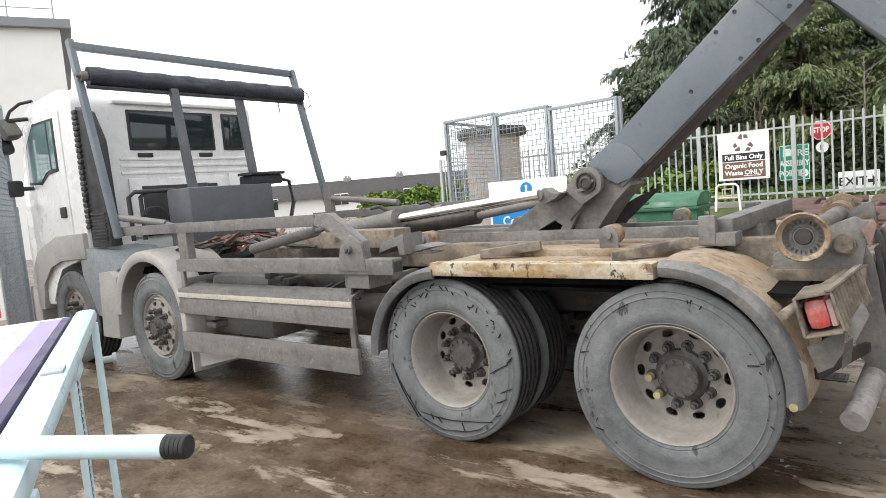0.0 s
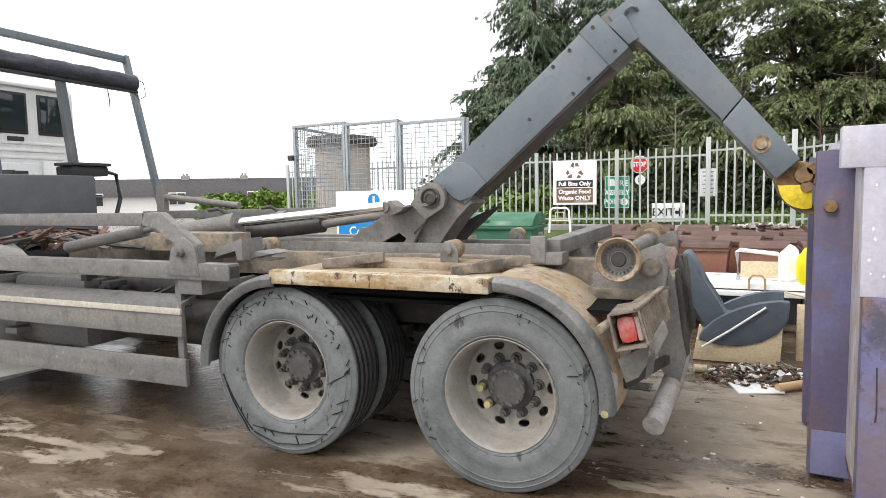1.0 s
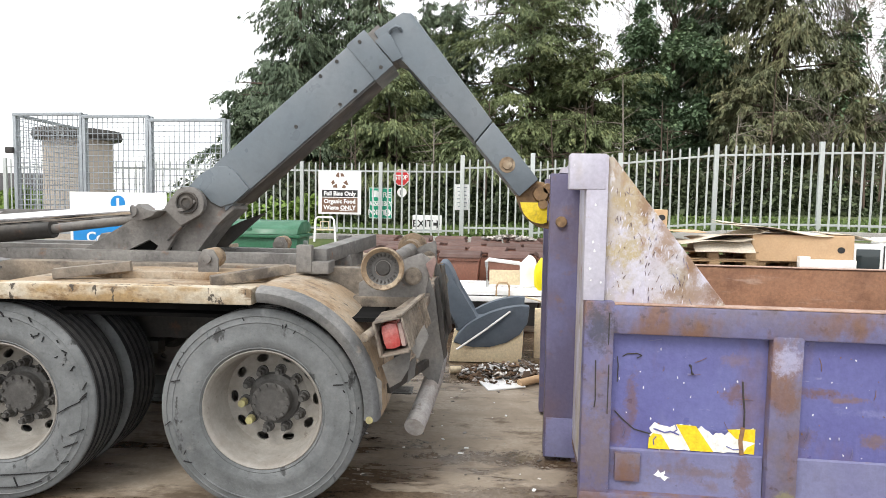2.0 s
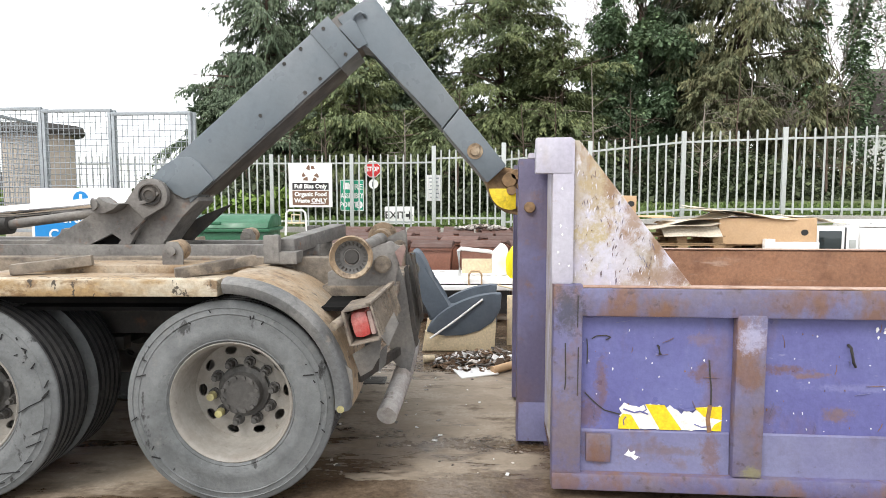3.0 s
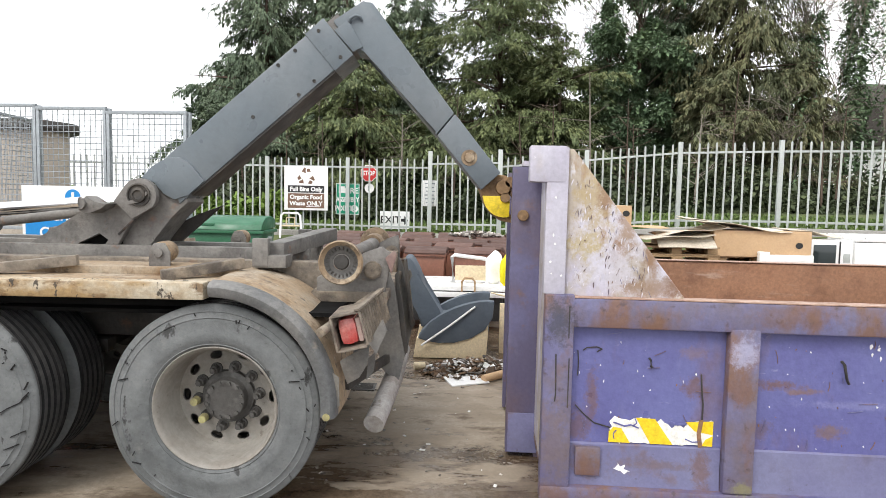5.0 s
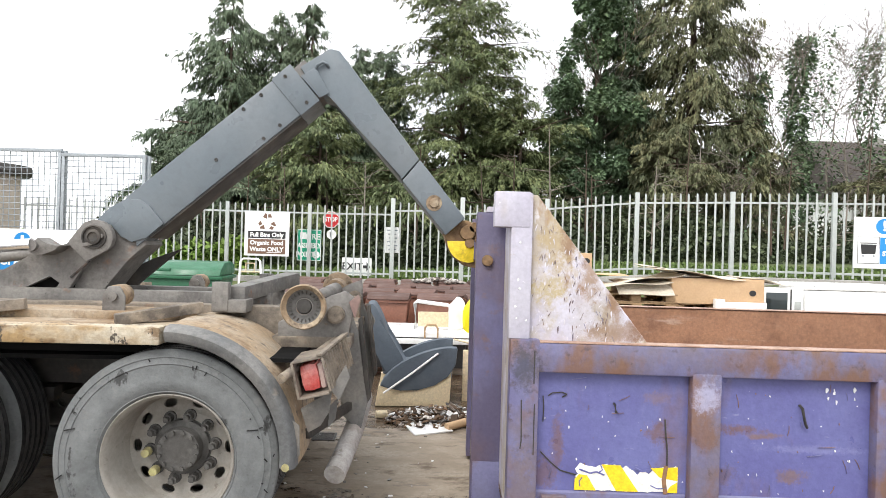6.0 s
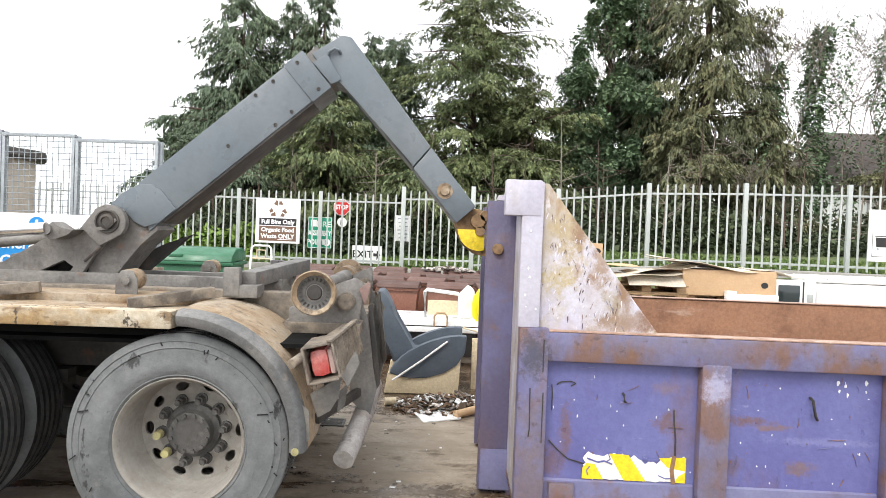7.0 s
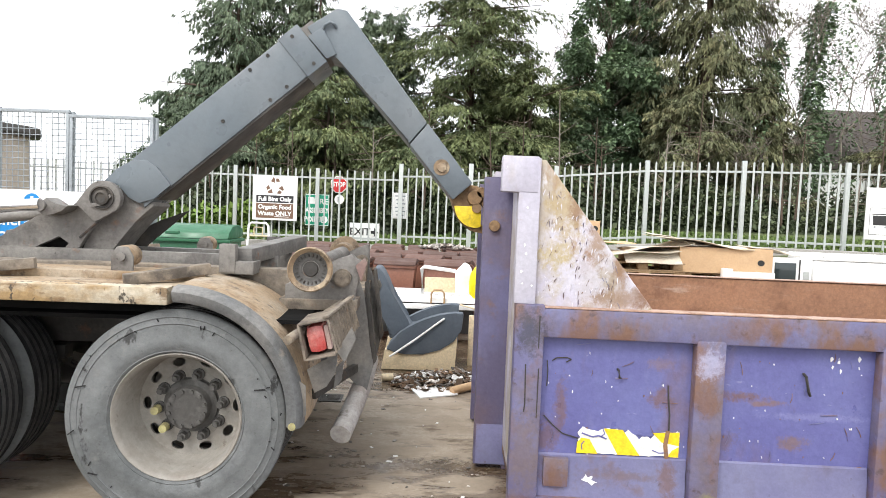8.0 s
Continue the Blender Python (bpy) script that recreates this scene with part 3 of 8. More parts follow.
def lathe(bm, profile, origin, seg=64, axis="y", mats=None):
    """A turned shape: profile points (radius, place along the axis)."""
    rings = []
    o = V(origin)
    for r, h in profile:
        ring = []
        for k in range(seg):
            a = 2 * math.pi * k / seg
            c, s = r * math.cos(a), r * math.sin(a)
            ring.append(bm.verts.new(o + {"y": V((c, h, s)), "z": V((c, s, h)), "x": V((h, c, s))}[axis]))
        rings.append(ring)
    for i, (a, b) in enumerate(zip(rings, rings[1:])):
        for k in range(seg):
            f = bm.faces.new((a[k], a[(k + 1) % seg], b[(k + 1) % seg], b[k]))
            if mats:
                f.material_index = mats[i]
    return bm


def arc(cx, cz, r, a0, a1, n):
    return [(cx + r * math.cos(radians(a0 + (a1 - a0) * i / n)), cz + r * math.sin(radians(a0 + (a1 - a0) * i / n))) for i in range(n + 1)]


def band(bm, line_a, line_b):
    """Quads between two lines of 3D points."""
    a, b = [bm.verts.new(p) for p in line_a], [bm.verts.new(p) for p in line_b]
    for i in range(len(a) - 1):
        bm.faces.new((a[i], a[i + 1], b[i + 1], b[i]))
    return bm


def from_arrays(name, verts, faces, mats):
    me = bpy.data.meshes.new(name)
    me.from_pydata([tuple(v) for v in verts], [], [tuple(f) for f in faces])
    for m in mats if isinstance(mats, (list, tuple)) else [mats]:
        me.materials.append(m)
    me.update()
    return me


LETTERS = []


def lettering(name, text, size, mat, parent, m, align="CENTER", bold=0.0):
    """Notes words to be built with the built-in font; set_letters() makes them thin raised meshes."""
    cu = bpy.data.curves.new(name, "FONT")
    cu.body, cu.size, cu.align_x, cu.align_y, cu.extrude, cu.offset, cu.resolution_u = text, size, align, "CENTER", 0.001, bold, 3
    tmp = bpy.data.objects.new("tmp", cu)
    scene.collection.objects.link(tmp)
    LETTERS.append((name, tmp, mat, parent, m))


def set_letters():
    deps = bpy.context.evaluated_depsgraph_get()
    made = [bpy.data.meshes.new_from_object(row[1].evaluated_get(deps)) for row in LETTERS]
    for (name, tmp, mat, parent, m), me in zip(LETTERS, made):
        bpy.data.objects.remove(tmp)
        me.materials.clear()
        me.materials.append(mat)
        ob = new(name, me)
        ob.parent = parent
        ob.matrix_basis = m
        if parent in HOME:
            ob.matrix_parent_inverse = HOME[parent]


def sticks(name, rows, mat, seg=5):
    """Many tapered sticks (a, b, radius at a, radius at b) as one light mesh."""
    a, b = np.array([r[0] for r in rows], float), np.array([r[1] for r in rows], float)
    ra, rb = np.array([r[2] for r in rows]), np.array([r[3] for r in rows])
    d = b - a
    d /= np.maximum(np.linalg.norm(d, axis=1, keepdims=True), 1e-6)
    ref = np.where(np.abs(d[:, 2:3]) > 0.9, np.array([[1.0, 0, 0]]), np.array([[0, 0, 1.0]]))
    s = np.cross(d, ref)
    s /= np.linalg.norm(s, axis=1, keepdims=True)
    t = np.cross(d, s)
    ang = np.linspace(0, 2 * math.pi, seg, endpoint=False)
    ring = s[:, None] * np.cos(ang)[None, :, None] + t[:, None] * np.sin(ang)[None, :, None]
    v = np.concatenate([a[:, None] + ring * ra[:, None, None], b[:, None] + ring * rb[:, None, None]], axis=1).reshape(-1, 3)
    k = np.arange(seg)
    quad = np.stack([k, (k + 1) % seg, seg + (k + 1) % seg, seg + k], axis=1)
    f = (np.arange(len(rows))[:, None, None] * 2 * seg + quad[None]).reshape(-1, 4)
    me = bpy.data.meshes.new(name)
    me.from_pydata(v.tolist(), [], f.tolist())
    me.materials.append(mat)
    me.shade_smooth()
    return me

# ---- ground: yard, rising to a grass bank behind the fence ----
FENCE = [(-14.0, 17.9), (-3.07, 17.4), (-0.85, 16.98), (0.92, 16.3), (2.95, 15.72), (4.98, 15.13), (7.01, 14.55), (9.04, 13.96), (11.07, 13.4), (17.2, 11.6)]


def fence_y(x):
    if x <= FENCE[0][0]:
        return FENCE[0][1]
    for (x0, y0), (x1, y1) in zip(FENCE, FENCE[1:]):
        if x <= x1:
            return y0 + (y1 - y0) * (x - x0) / (x1 - x0)
    return FENCE[-1][1]


def ease(a, b, t):
    t = max(0, min(1, (t - a) / (b - a)))
    return t * t * (3 - 2 * t)


def ground_z(x, y):
    d = y - fence_y(x)
    top = 0.62 + 0.40 * ease(0, 6, x)
    z = top * ease(-2.6, -0.7, d) + 0.5 * ease(1, 14, d)
    if x < -16:
        z *= 1 - ease(-16, -26, x)
    return z


def spread(lo, hi, near_lo, near_hi, step):
    """Even steps near the middle, growing ones out to the horizon."""
    line = list(np.arange(near_lo, near_hi + 0.01, step))
    s = step
    while line[-1] < hi:
        s *= 1.35
        line.append(min(line[-1] + s, hi))
    s = step
    while line[0] > lo:
        s *= 1.35
        line.insert(0, max(line[0] - s, lo))
    return line


def build_ground():
    gx, gy = spread(-900, 900, -18, 20, 0.5), spread(-900, 900, 8, 34, 0.5)
    verts = [(x, y, ground_z(x, y) + (0.03 * noise.noise((x * 0.5, y * 0.5, 0)) if ground_z(x, y) > 0.05 else 0)) for y in gy for x in gx]
    w = len(gx)
    faces = [(j * w + i, j * w + i + 1, (j + 1) * w + i + 1, (j + 1) * w + i) for j in range(len(gy) - 1) for i in range(w - 1)]
    me = from_arrays("ground", verts, faces, m_ground)
    me.shade_smooth()
    return tagged(new("ground", me), "wet brown stained concrete yard with pale dry patches", "ground", kind="structure")


build_ground()

# drain gully in the yard
g = thing("drain_grate", "small rusty square drain grate set in the concrete", "drain", pose(-1.06, 5.42, 0) @ Matrix.Scale(0.62, 4), world=False)
bm = begin()
for a, b in (((-0.16, -0.16), (0.16, -0.13)), ((-0.16, 0.13), (0.16, 0.16)), ((-0.16, -0.13), (-0.13, 0.13)), ((0.13, -0.13), (0.16, 0.13))):
    box(bm, (*a, 0.0), (*b, 0.012))
part("frame", bm, m_steeldark, g)
slat = begin()
box(slat, (-0.13, -0.012, 0.001), (0.13, 0.012, 0.010))
slat = to_mesh("slat", slat, m_steeldark)
for i in range(6):
    o = part("slat", slat, None, g)
    o.location.y = -0.105 + i * 0.042

# ---- timber kerb and low edging in front of the bank ----
bm = begin()
for (x0, y0), (x1, y1) in zip(FENCE[:-1], FENCE[1:]):
    za, zb = ground_z(x0, y0 - 0.75), ground_z(x1, y1 - 0.75)
    beam(bm, (x0, y0 - 0.8, za - 0.05), (x1, y1 - 0.8, zb - 0.05), 0.2, 0.32, 0.02)
solo("kerb", bm, m_concretewall, "long low concrete kerb along the fence", "kerb", "structure")

# ---- palisade fence ----
fence = thing("palisade_fence", "pale green-grey galvanised steel palisade fence on a bank", "fence", pose(0, 17, 0.6))
H = 1.95
pale_bm = begin()
prism(pale_bm, [(-0.021, 0), (0.021, 0), (0.021, H - 0.035), (0.0, H), (-0.021, H - 0.035)], -0.006, 0.006)
pale = to_mesh("pale", pale_bm, m_galv, 0)
post_bm = begin()
box(post_bm, (-0.05, -0.035, -0.3), (0.05, 0.035, H + 0.08), 0.006)
post = to_mesh("post", post_bm, m_galv)
post_bm = begin()
box(post_bm, (-0.055, -0.05, -0.3), (0.055, 0.05, H + 0.26), 0.006)
gatepost = to_mesh("post", post_bm, m_galv)


def fence_run(a, b, gate=False, pitch=0.2):
    a, b = V(a), V(b)
    d = b - a
    turn = math.degrees(math.atan2(d.y, d.x))
    za, zb = ground_z(*a), ground_z(*b)
    lift = 0.1 if gate else 0.0
    n = max(2, round(d.length / pitch))
    for i in range(1, n):
        p = a + d * i / n
        o = part("pale", pale, None, fence)
        o.matrix_basis = pose(p.x, p.y - 0.03, za + (zb - za) * i / n + 0.06 + lift + random.uniform(-0.012, 0.012), 0, random.uniform(-0.5, 0.5), turn)
    for h, s in ((H - 0.17, 0.045), (0.22, 0.05)):
        bm = begin()
        beam(bm, (a.x, a.y, za + h + lift), (b.x, b.y, zb + h + lift), 0.04, s)
        part("rail", bm, m_galv, fence)


stops = []
for k, ((x0, y0), (x1, y1)) in enumerate(zip(FENCE[:-1], FENCE[1:])):
    count = max(1, round((x1 - x0) / 2.2))
    for i in range(count):
        stops.append((x0 + (x1 - x0) * i / count, y0 + (y1 - y0) * i / count))
stops.append(FENCE[-1])
for a, b in zip(stops, stops[1:]):
    fence_run(a, b, gate=abs(a[0] + 0.85) < 0.1)
for x, y in stops:
    o = part("post", gatepost if -1.0 < x < 1.0 else post, None, fence)
    o.matrix_basis = pose(x, y, ground_z(x, y))

# ---- mesh cage compound behind the truck ----
def mesh_panel(parent, a, b, z0, z1, cell=0.1, wire=0.007, frame=0.06):
    """A welded mesh panel in a square tube frame, between the feet a and b."""
    a, b = V(a), V(b)
    d = b - a
    L = d.length
    bm = begin()
    for p, q in (((a.x, a.y, z0), (b.x, b.y, z0)), ((a.x, a.y, z1), (b.x, b.y, z1))):
        beam(bm, p, q, frame, frame)
    for p in (a + d * (0.035 / L), b - d * (0.035 / L)):
        beam(bm, (p.x, p.y, z0 - 0.02), (p.x, p.y, z1 + frame / 2), frame * 0.9, frame * 0.9, up=(1, 0, 0))
    part("frame", bm, m_mesh, parent)
    verts, faces = [], []

    def wirebox(p, q, w, up):
        p, q = V(p), V(q)
        x = (q - p).normalized()
        s = x.cross(V(up)).normalized() * w
        t = x.cross(s).normalized() * w
        k = len(verts)
        for e in (p, q):
            verts.extend([e + s, e + t, e - s, e - t])
        faces.extend([(k + i, k + (i + 1) % 4, k + 4 + (i + 1) % 4, k + 4 + i) for i in range(4)])
    n = int(L / cell)
    for i in range(1, n):
        p = a + d * i / n
        wirebox((p.x, p.y, z0), (p.x, p.y, z1), wire, (1, 0.3, 0))
    n = int((z1 - z0) / cell)
    for i in range(1, n):
        z = z0 + (z1 - z0) * i / n
        wirebox((a.x, a.y, z), (b.x, b.y, z), wire, (0, 0, 1))
    me = from_arrays("mesh_infill", verts, faces, m_mesh)
    part("mesh_infill", me, None, parent)


cage = thing("mesh_cage", "tall galvanised weld-mesh cage compound with padlocked gate", "cage", pose(-7, 11.8, 0))
for a, b in (((-9.3, 12.0), (-7.85, 11.85)), ((-7.85, 11.85), (-6.5, 11.7)), ((-6.5, 11.7), (-5.0, 11.55)), ((-9.3, 12.0), (-9.6, 14.5))):
    mesh_panel(cage, a, b, 0.9, {-9.3: 3.12, -7.85: 3.07, -6.5: 3.0}[a[0]])
for p in ((-9.3, 12.0), (-7.85, 11.85), (-6.5, 11.7), (-5.0, 11.55), (-9.6, 14.5)):
    bm = begin()
    beam(bm, (p[0], p[1] + 0.08, 0), (p[0], p[1] + 0.08, 3.02 if p[0] > -6 else 3.08 if p[0] > -7 else 3.13), 0.08, 0.08, up=(1, 0, 0))
    part("leg", bm, m_mesh, cage)
bm = begin()
box(bm, (-9.42, 11.9, 2.38), (-9.28, 12.0, 2.5), 0.02)
part("latch", bm, m_steeldark, cage, "dark latch box")

# round block silo with a flat dark cap, behind the cage
silo = thing("water_tank", "round buff concrete tank with a dark flat cap", "tank", pose(-10.4, 16, 0))
bm = begin()
lathe(bm, [(0.78, 0), (0.78, 3.0), (0.0, 3.0)], (-10.6, 16, 0), 40, "z")
part("body", bm, surface("buff_concrete", (0.42, 0.37, 0.31), 0.9, layers=[((0.34, 0.3, 0.25), 2, 0.42, 0.68, 0.7)], bump=(20, 0.01)), silo)
bm = begin()
lathe(bm, [(0.0, 3.0), (0.98, 3.0), (1.02, 3.08), (0.98, 3.24), (0.5, 3.3), (0.0, 3.3)], (-10.6, 16, 0), 40, "z")
part("cap", bm, m_steeldark, silo, "dark slate cap")

# ---- far buildings ----
def bungalow(x, y, w, d, h, ridge, turn, label, roof=m_roof):
    t = thing("house", label, "house", pose(x, y, 0, 0, 0, turn), world=False)
    bm = begin()
    box(bm, (-w / 2, -d / 2, 0), (w / 2, d / 2, h))
    part("wall", bm, m_render, t)
    bm = begin()
    o = 0.4
    prism(bm, [(-d / 2 - o, h - 0.1), (d / 2 + o, h - 0.1), (0, ridge)], -w / 2 - o, w / 2 + o, "yz")
    r = part("roof", bm, roof, t)
    for k in (-0.12, 0.08):
        bm = begin()
        box(bm, (w * k - 0.35, -0.4, ridge - 0.5), (w * k + 0.35, 0.4, ridge + 0.25), 0.03)
        for q in (-0.15, 0.15):
            rod(bm, (w * k + q, 0, ridge + 0.25), (w * k + q, 0, ridge + 0.45), 0.1, seg=10)
        part("chimney", bm, m_concretewall, r)
    for i in range(4):
        cx = -w / 2 + w * (i + 0.5) / 4
        bm = begin()
        box(bm, (cx - 0.7, -d / 2 - 0.05, 1.0), (cx + 0.7, -d / 2 + 0.02, 2.1), 0.02)
        wn_ = part("window", bm, m_white, t)
        for s in (-0.34, 0.34):
            bm = begin()
            box(bm, (cx + s - 0.3, -d / 2 - 0.065, 1.08), (cx + s + 0.3, -d / 2 - 0.04, 2.02))
            part("pane", bm, m_glass, wn_)
    return t


bungalow(-44, 47, 26, 9, 1.9, 3.4, 38, "white rendered bungalow with a dark tiled roof and chimneys", m_slate)
bungalow(-62, 40, 14, 8, 2.2, 3.6, 45, "white rendered bungalow with a low dark tiled roof", m_slate)
bungalow(29.8, 38.5, 12, 9, 5.2, 8.9, 0, "house with a steep brown tiled roof behind trees")

# tall white block with a grey parapet
t = thing("white_building", "tall white rendered building with a grey parapet", "building", pose(-39, 19, 0))
bm = begin()
prism(bm, [(-38.2, 3.2), (-33.0, 14.2), (-50, 21.2), (-56, 10)], 0, 10.7, "xy")
part("wall", bm, m_render, t)
bm = begin()
prism(bm, [(-38.0, 2.0), (-32.5, 14.5), (-50, 21.7), (-57, 9.5)], 10.65, 11.05, "xy")
roof = part("parapet", bm, m_parapet, t, "grey metal parapet")
bm = begin()
for k in range(8):
    a = V((-38.2, 2.4, 11.0)).lerp(V((-33.0, 14.0, 11.0)), k / 7)
    rod(bm, a, a + V((0, 0, 1.1)), 0.03, seg=6)
for h in (0.55, 1.1):
    rod(bm, (-38.2, 2.4, 11.0 + h), (-33.0, 14.0, 11.0 + h), 0.025, seg=6)
part("roof_rail", bm, m_mesh, t)

# ---- the hook-loader truck: runs along x, cab towards -x; near side at about y 3.2 ----
MID = 4.4
m_fender = surface("scuffed_rubber_fender", (0.105, 0.108, 0.11), 0.7, layers=[((0.20, 0.195, 0.185), 4, 0.42, 0.66, 0.8), ((0.08, 0.08, 0.08), 12, 0.55, 0.7, 0.7), ((0.36, 0.28, 0.19), 6, 0.60, 0.72, 0.6)], bump=(45, 0.004))
truck = thing("hook_loader_truck", "dusty grey four-axle hook-lift truck with white cab, arm raised", "truck", pose(-4.5, MID, 0))


# wheels
def tyre_mesh():
    w, R = 0.30, 0.522
    prof = [(0.300, 0.045), (0.312, 0.024), (0.322, 0.012), (0.326, 0.015), (0.345, 0.006), (0.385, 0.0), (0.389, 0.002), (0.43, 0.0), (0.452, 0.002), (0.456, -0.002), (0.462, 0.004), (0.484, 0.006), (0.487, 0.002), (0.494, 0.009), (0.511, 0.013), (0.518, 0.018), (R, 0.026)]
    mats = [0] * 15 + [0]
    for g in range(5):
        a = 0.026 + (w - 0.052) * (g + 0.5) / 5
        prof += [(R, a - 0.011), (R - 0.018, a - 0.008), (R - 0.018, a + 0.008), (R, a + 0.011)]
        mats += [2, 1, 1, 1]
    prof += [(R, w - 0.026), (0.506, w - 0.014), (0.46, w - 0.004), (0.40, w), (0.345, w - 0.008), (0.300, w - 0.045)]
    mats += [1, 0, 0, 0, 0, 0]
    bm = begin()
    lathe(bm, prof, (0, 0, 0), 112, "y", mats)
    return to_mesh("tyre", bm, [m_rubber, m_tread, m_ribtop])


def disc_holes(bm, y, r0, r1, hole_r, hw, hh, n):
    """A wheel disc with oval hand holes, between two radii."""
    per = 6
    for s in range(n):
        mid = 2 * math.pi * s / n
        half = math.pi / n
        edge = []
        for k in range(per):
            edge.append((-half + 2 * half * k / per, r0))
        for k in range(per):
            edge.append((half, r0 + (r1 - r0) * k / per))
        for k in range(per):
            edge.append((half - 2 * half * k / per, r1))
        for k in range(per):
            edge.append((-half, r1 - (r1 - r0) * k / per))
        outer, inner, deep = [], [], []
        for a, r in edge:
            th = math.atan2((r - hole_r) / hh, a * hole_r / hw)
            q = (hw * math.cos(th) / hole_r, hole_r + hh * math.sin(th))
            for lst, (aa, rr), yy in ((outer, (a, r), y), (inner, q, y), (deep, q, y + 0.014)):
                lst.append(bm.verts.new((rr * math.cos(mid + aa), yy, rr * math.sin(mid + aa))))
        m = len(edge)
        for k in range(m):
            j = (k + 1) % m
            bm.faces.new((outer[k], outer[j], inner[j], inner[k]))
            bm.faces.new((inner[k], inner[j], deep[j], deep[k]))


def rim_mesh(dish):
    bm = begin()
    lathe(bm, [(0.296, 0.05), (0.309, 0.032), (0.311, 0.024), (0.306, 0.020), (0.298, 0.028), (0.288, 0.05), (0.281, dish * 0.6 + 0.02), (0.273, dish - 0.02), (0.264, dish)], (0, 0, 0), 80)
    disc_holes(bm, dish, 0.180, 0.264, 0.226, 0.033, 0.022, 10)
    lathe(bm, [(0.180, dish), (0.168, dish - 0.004), (0.142, dish - 0.004), (0.06, dish - 0.004), (0.0, dish - 0.004)], (0, 0, 0), 60, "y", [0, 0, 1, 1])
    lathe(bm, [(0.281, dish * 0.6 + 0.03), (0.277, 0.27), (0.296, 0.26)], (0, 0, 0), 60)
    return to_mesh("wheel", bm, [m_rim, m_hub])


def nut_mesh(r, h):
    bm = begin()
    rod(bm, (0, 0, 0), (0, -0.012, 0), r * 1.35, seg=14)
    rod(bm, (0, -0.012, 0), (0, -h, 0), r, seg=6)
    rod(bm, (0, -h, 0), (0, -h - 0.022, 0), r * 0.6, seg=10)
    return to_mesh("wheel_nut", bm, m_hub)


def hub_mesh(out, r):
    bm = begin()
    lathe(bm, [(r * 1.3, 0.0), (r * 1.28, -0.02), (r * 1.04, -0.025), (r, -0.03), (r, -out + 0.012), (r * 0.96, -out + 0.003), (r * 0.86, -out), (r * 0.7, -out + 0.003), (r * 0.35, -out - 0.002), (0, -out - 0.003)], (0, 0, 0), 48)
    for k in range(12):
        a = 2 * math.pi * (k + 0.5) / 12
        rod(bm, (r * 0.86 * math.cos(a), -out + 0.004, r * 0.86 * math.sin(a)), (r * 0.86 * math.cos(a), -out - 0.012, r * 0.86 * math.sin(a)), 0.010, seg=6)
    return to_mesh("hub", bm, m_hub)


TYRE, RIM_DRIVE, RIM_STEER = tyre_mesh(), rim_mesh(0.245), rim_mesh(0.03)
NUT, HUB_DRIVE, HUB_STEER = nut_mesh(0.0225, 0.052), hub_mesh(0.078, 0.105), hub_mesh(0.075, 0.085)
yn = begin()
rod(yn, (0, -0.005, 0), (0, -0.045, 0), 0.0235, 0.020, seg=12)
YNUT = to_mesh("nut_cover", yn, m_nutyellow)


def wheel(x, y, turn, steer=False, detailed=True, spin=0.0, marked=False):
    """One wheel, its outer face at y; turn 180 faces it away."""
    rim = part("wheel", RIM_STEER if steer else RIM_DRIVE, None, truck)
    rim.matrix_basis = pose(x, y, 0.52, 0, spin, turn)
    o = part("tyre", TYRE, None, rim)
    dish = 0.03 if steer else 0.245
    if detailed:
        o = part("hub", HUB_STEER if steer else HUB_DRIVE, None, rim)
        o.location.y = dish - 0.004
        for k in range(10):
            a = radians(186) + 2 * math.pi * k / 10
            o = part("wheel_nut", NUT, None, rim)
            o.location = (0.160 * math.cos(a), dish - 0.004, 0.160 * math.sin(a))
        if marked:
            for k in (0, 1):
                a = radians(186) + 2 * math.pi * k / 10
                o = part("nut_cover", YNUT, None, rim, "yellowed nut cover")
                o.location = (0.160 * math.cos(a), dish - 0.036, 0.160 * math.sin(a))


for x, spin in ((-1.52, 0), (-2.905, 24)):
    wheel(x, 3.25, 0, spin=spin, marked=x > -2)
    wheel(x, 3.90, 180, detailed=False)
    wheel(x, 5.55, 180)
    wheel(x, 4.90, 0, detailed=False)
for x in (-6.36, -8.15):
    wheel(x, 3.23, 0, steer=True)
    wheel(x, 5.57, 180, steer=True)

def tyre_cut(cx, pts, w=0.006):
    """A dark torn cut across a sidewall; points as angle and radius."""
    bm = begin()
    q = [(cx + r * math.cos(radians(a)), 3.2478, 0.52 + r * math.sin(radians(a))) for a, r in pts]
    for p, e in zip(q, q[1:]):
        beam(bm, p, e, 0.005, w * random.uniform(0.6, 1.3), 0.0, up=(0, 1, 0))
    part("tyre_cut", bm, m_tread, truck)


for pts in ([(187, 0.47), (200, 0.45), (214, 0.44), (228, 0.45), (238, 0.47)], [(196, 0.46), (210, 0.455), (222, 0.46), (236, 0.49)], [(236, 0.44), (252, 0.40), (268, 0.385), (285, 0.39), (300, 0.42), (312, 0.47)],
            [(240, 0.47), (262, 0.46), (283, 0.455), (300, 0.47)], [(282, 0.40), (283, 0.455)], [(352, 0.33), (358, 0.38), (2, 0.44), (6, 0.48)], [(338, 0.42), (342, 0.45), (345, 0.48)], [(328, 0.42), (333, 0.45), (336, 0.47)],
            [(4, 0.45), (8, 0.49)], [(10, 0.47), (14, 0.5)], [(318, 0.46), (322, 0.48)], [(24, 0.44), (26, 0.47)], [(218, 0.42), (222, 0.45)], [(226, 0.41), (229, 0.44)], [(246, 0.40), (250, 0.425)], [(254, 0.395), (259, 0.42)]):
    tyre_cut(-2.905, pts, 0.007)
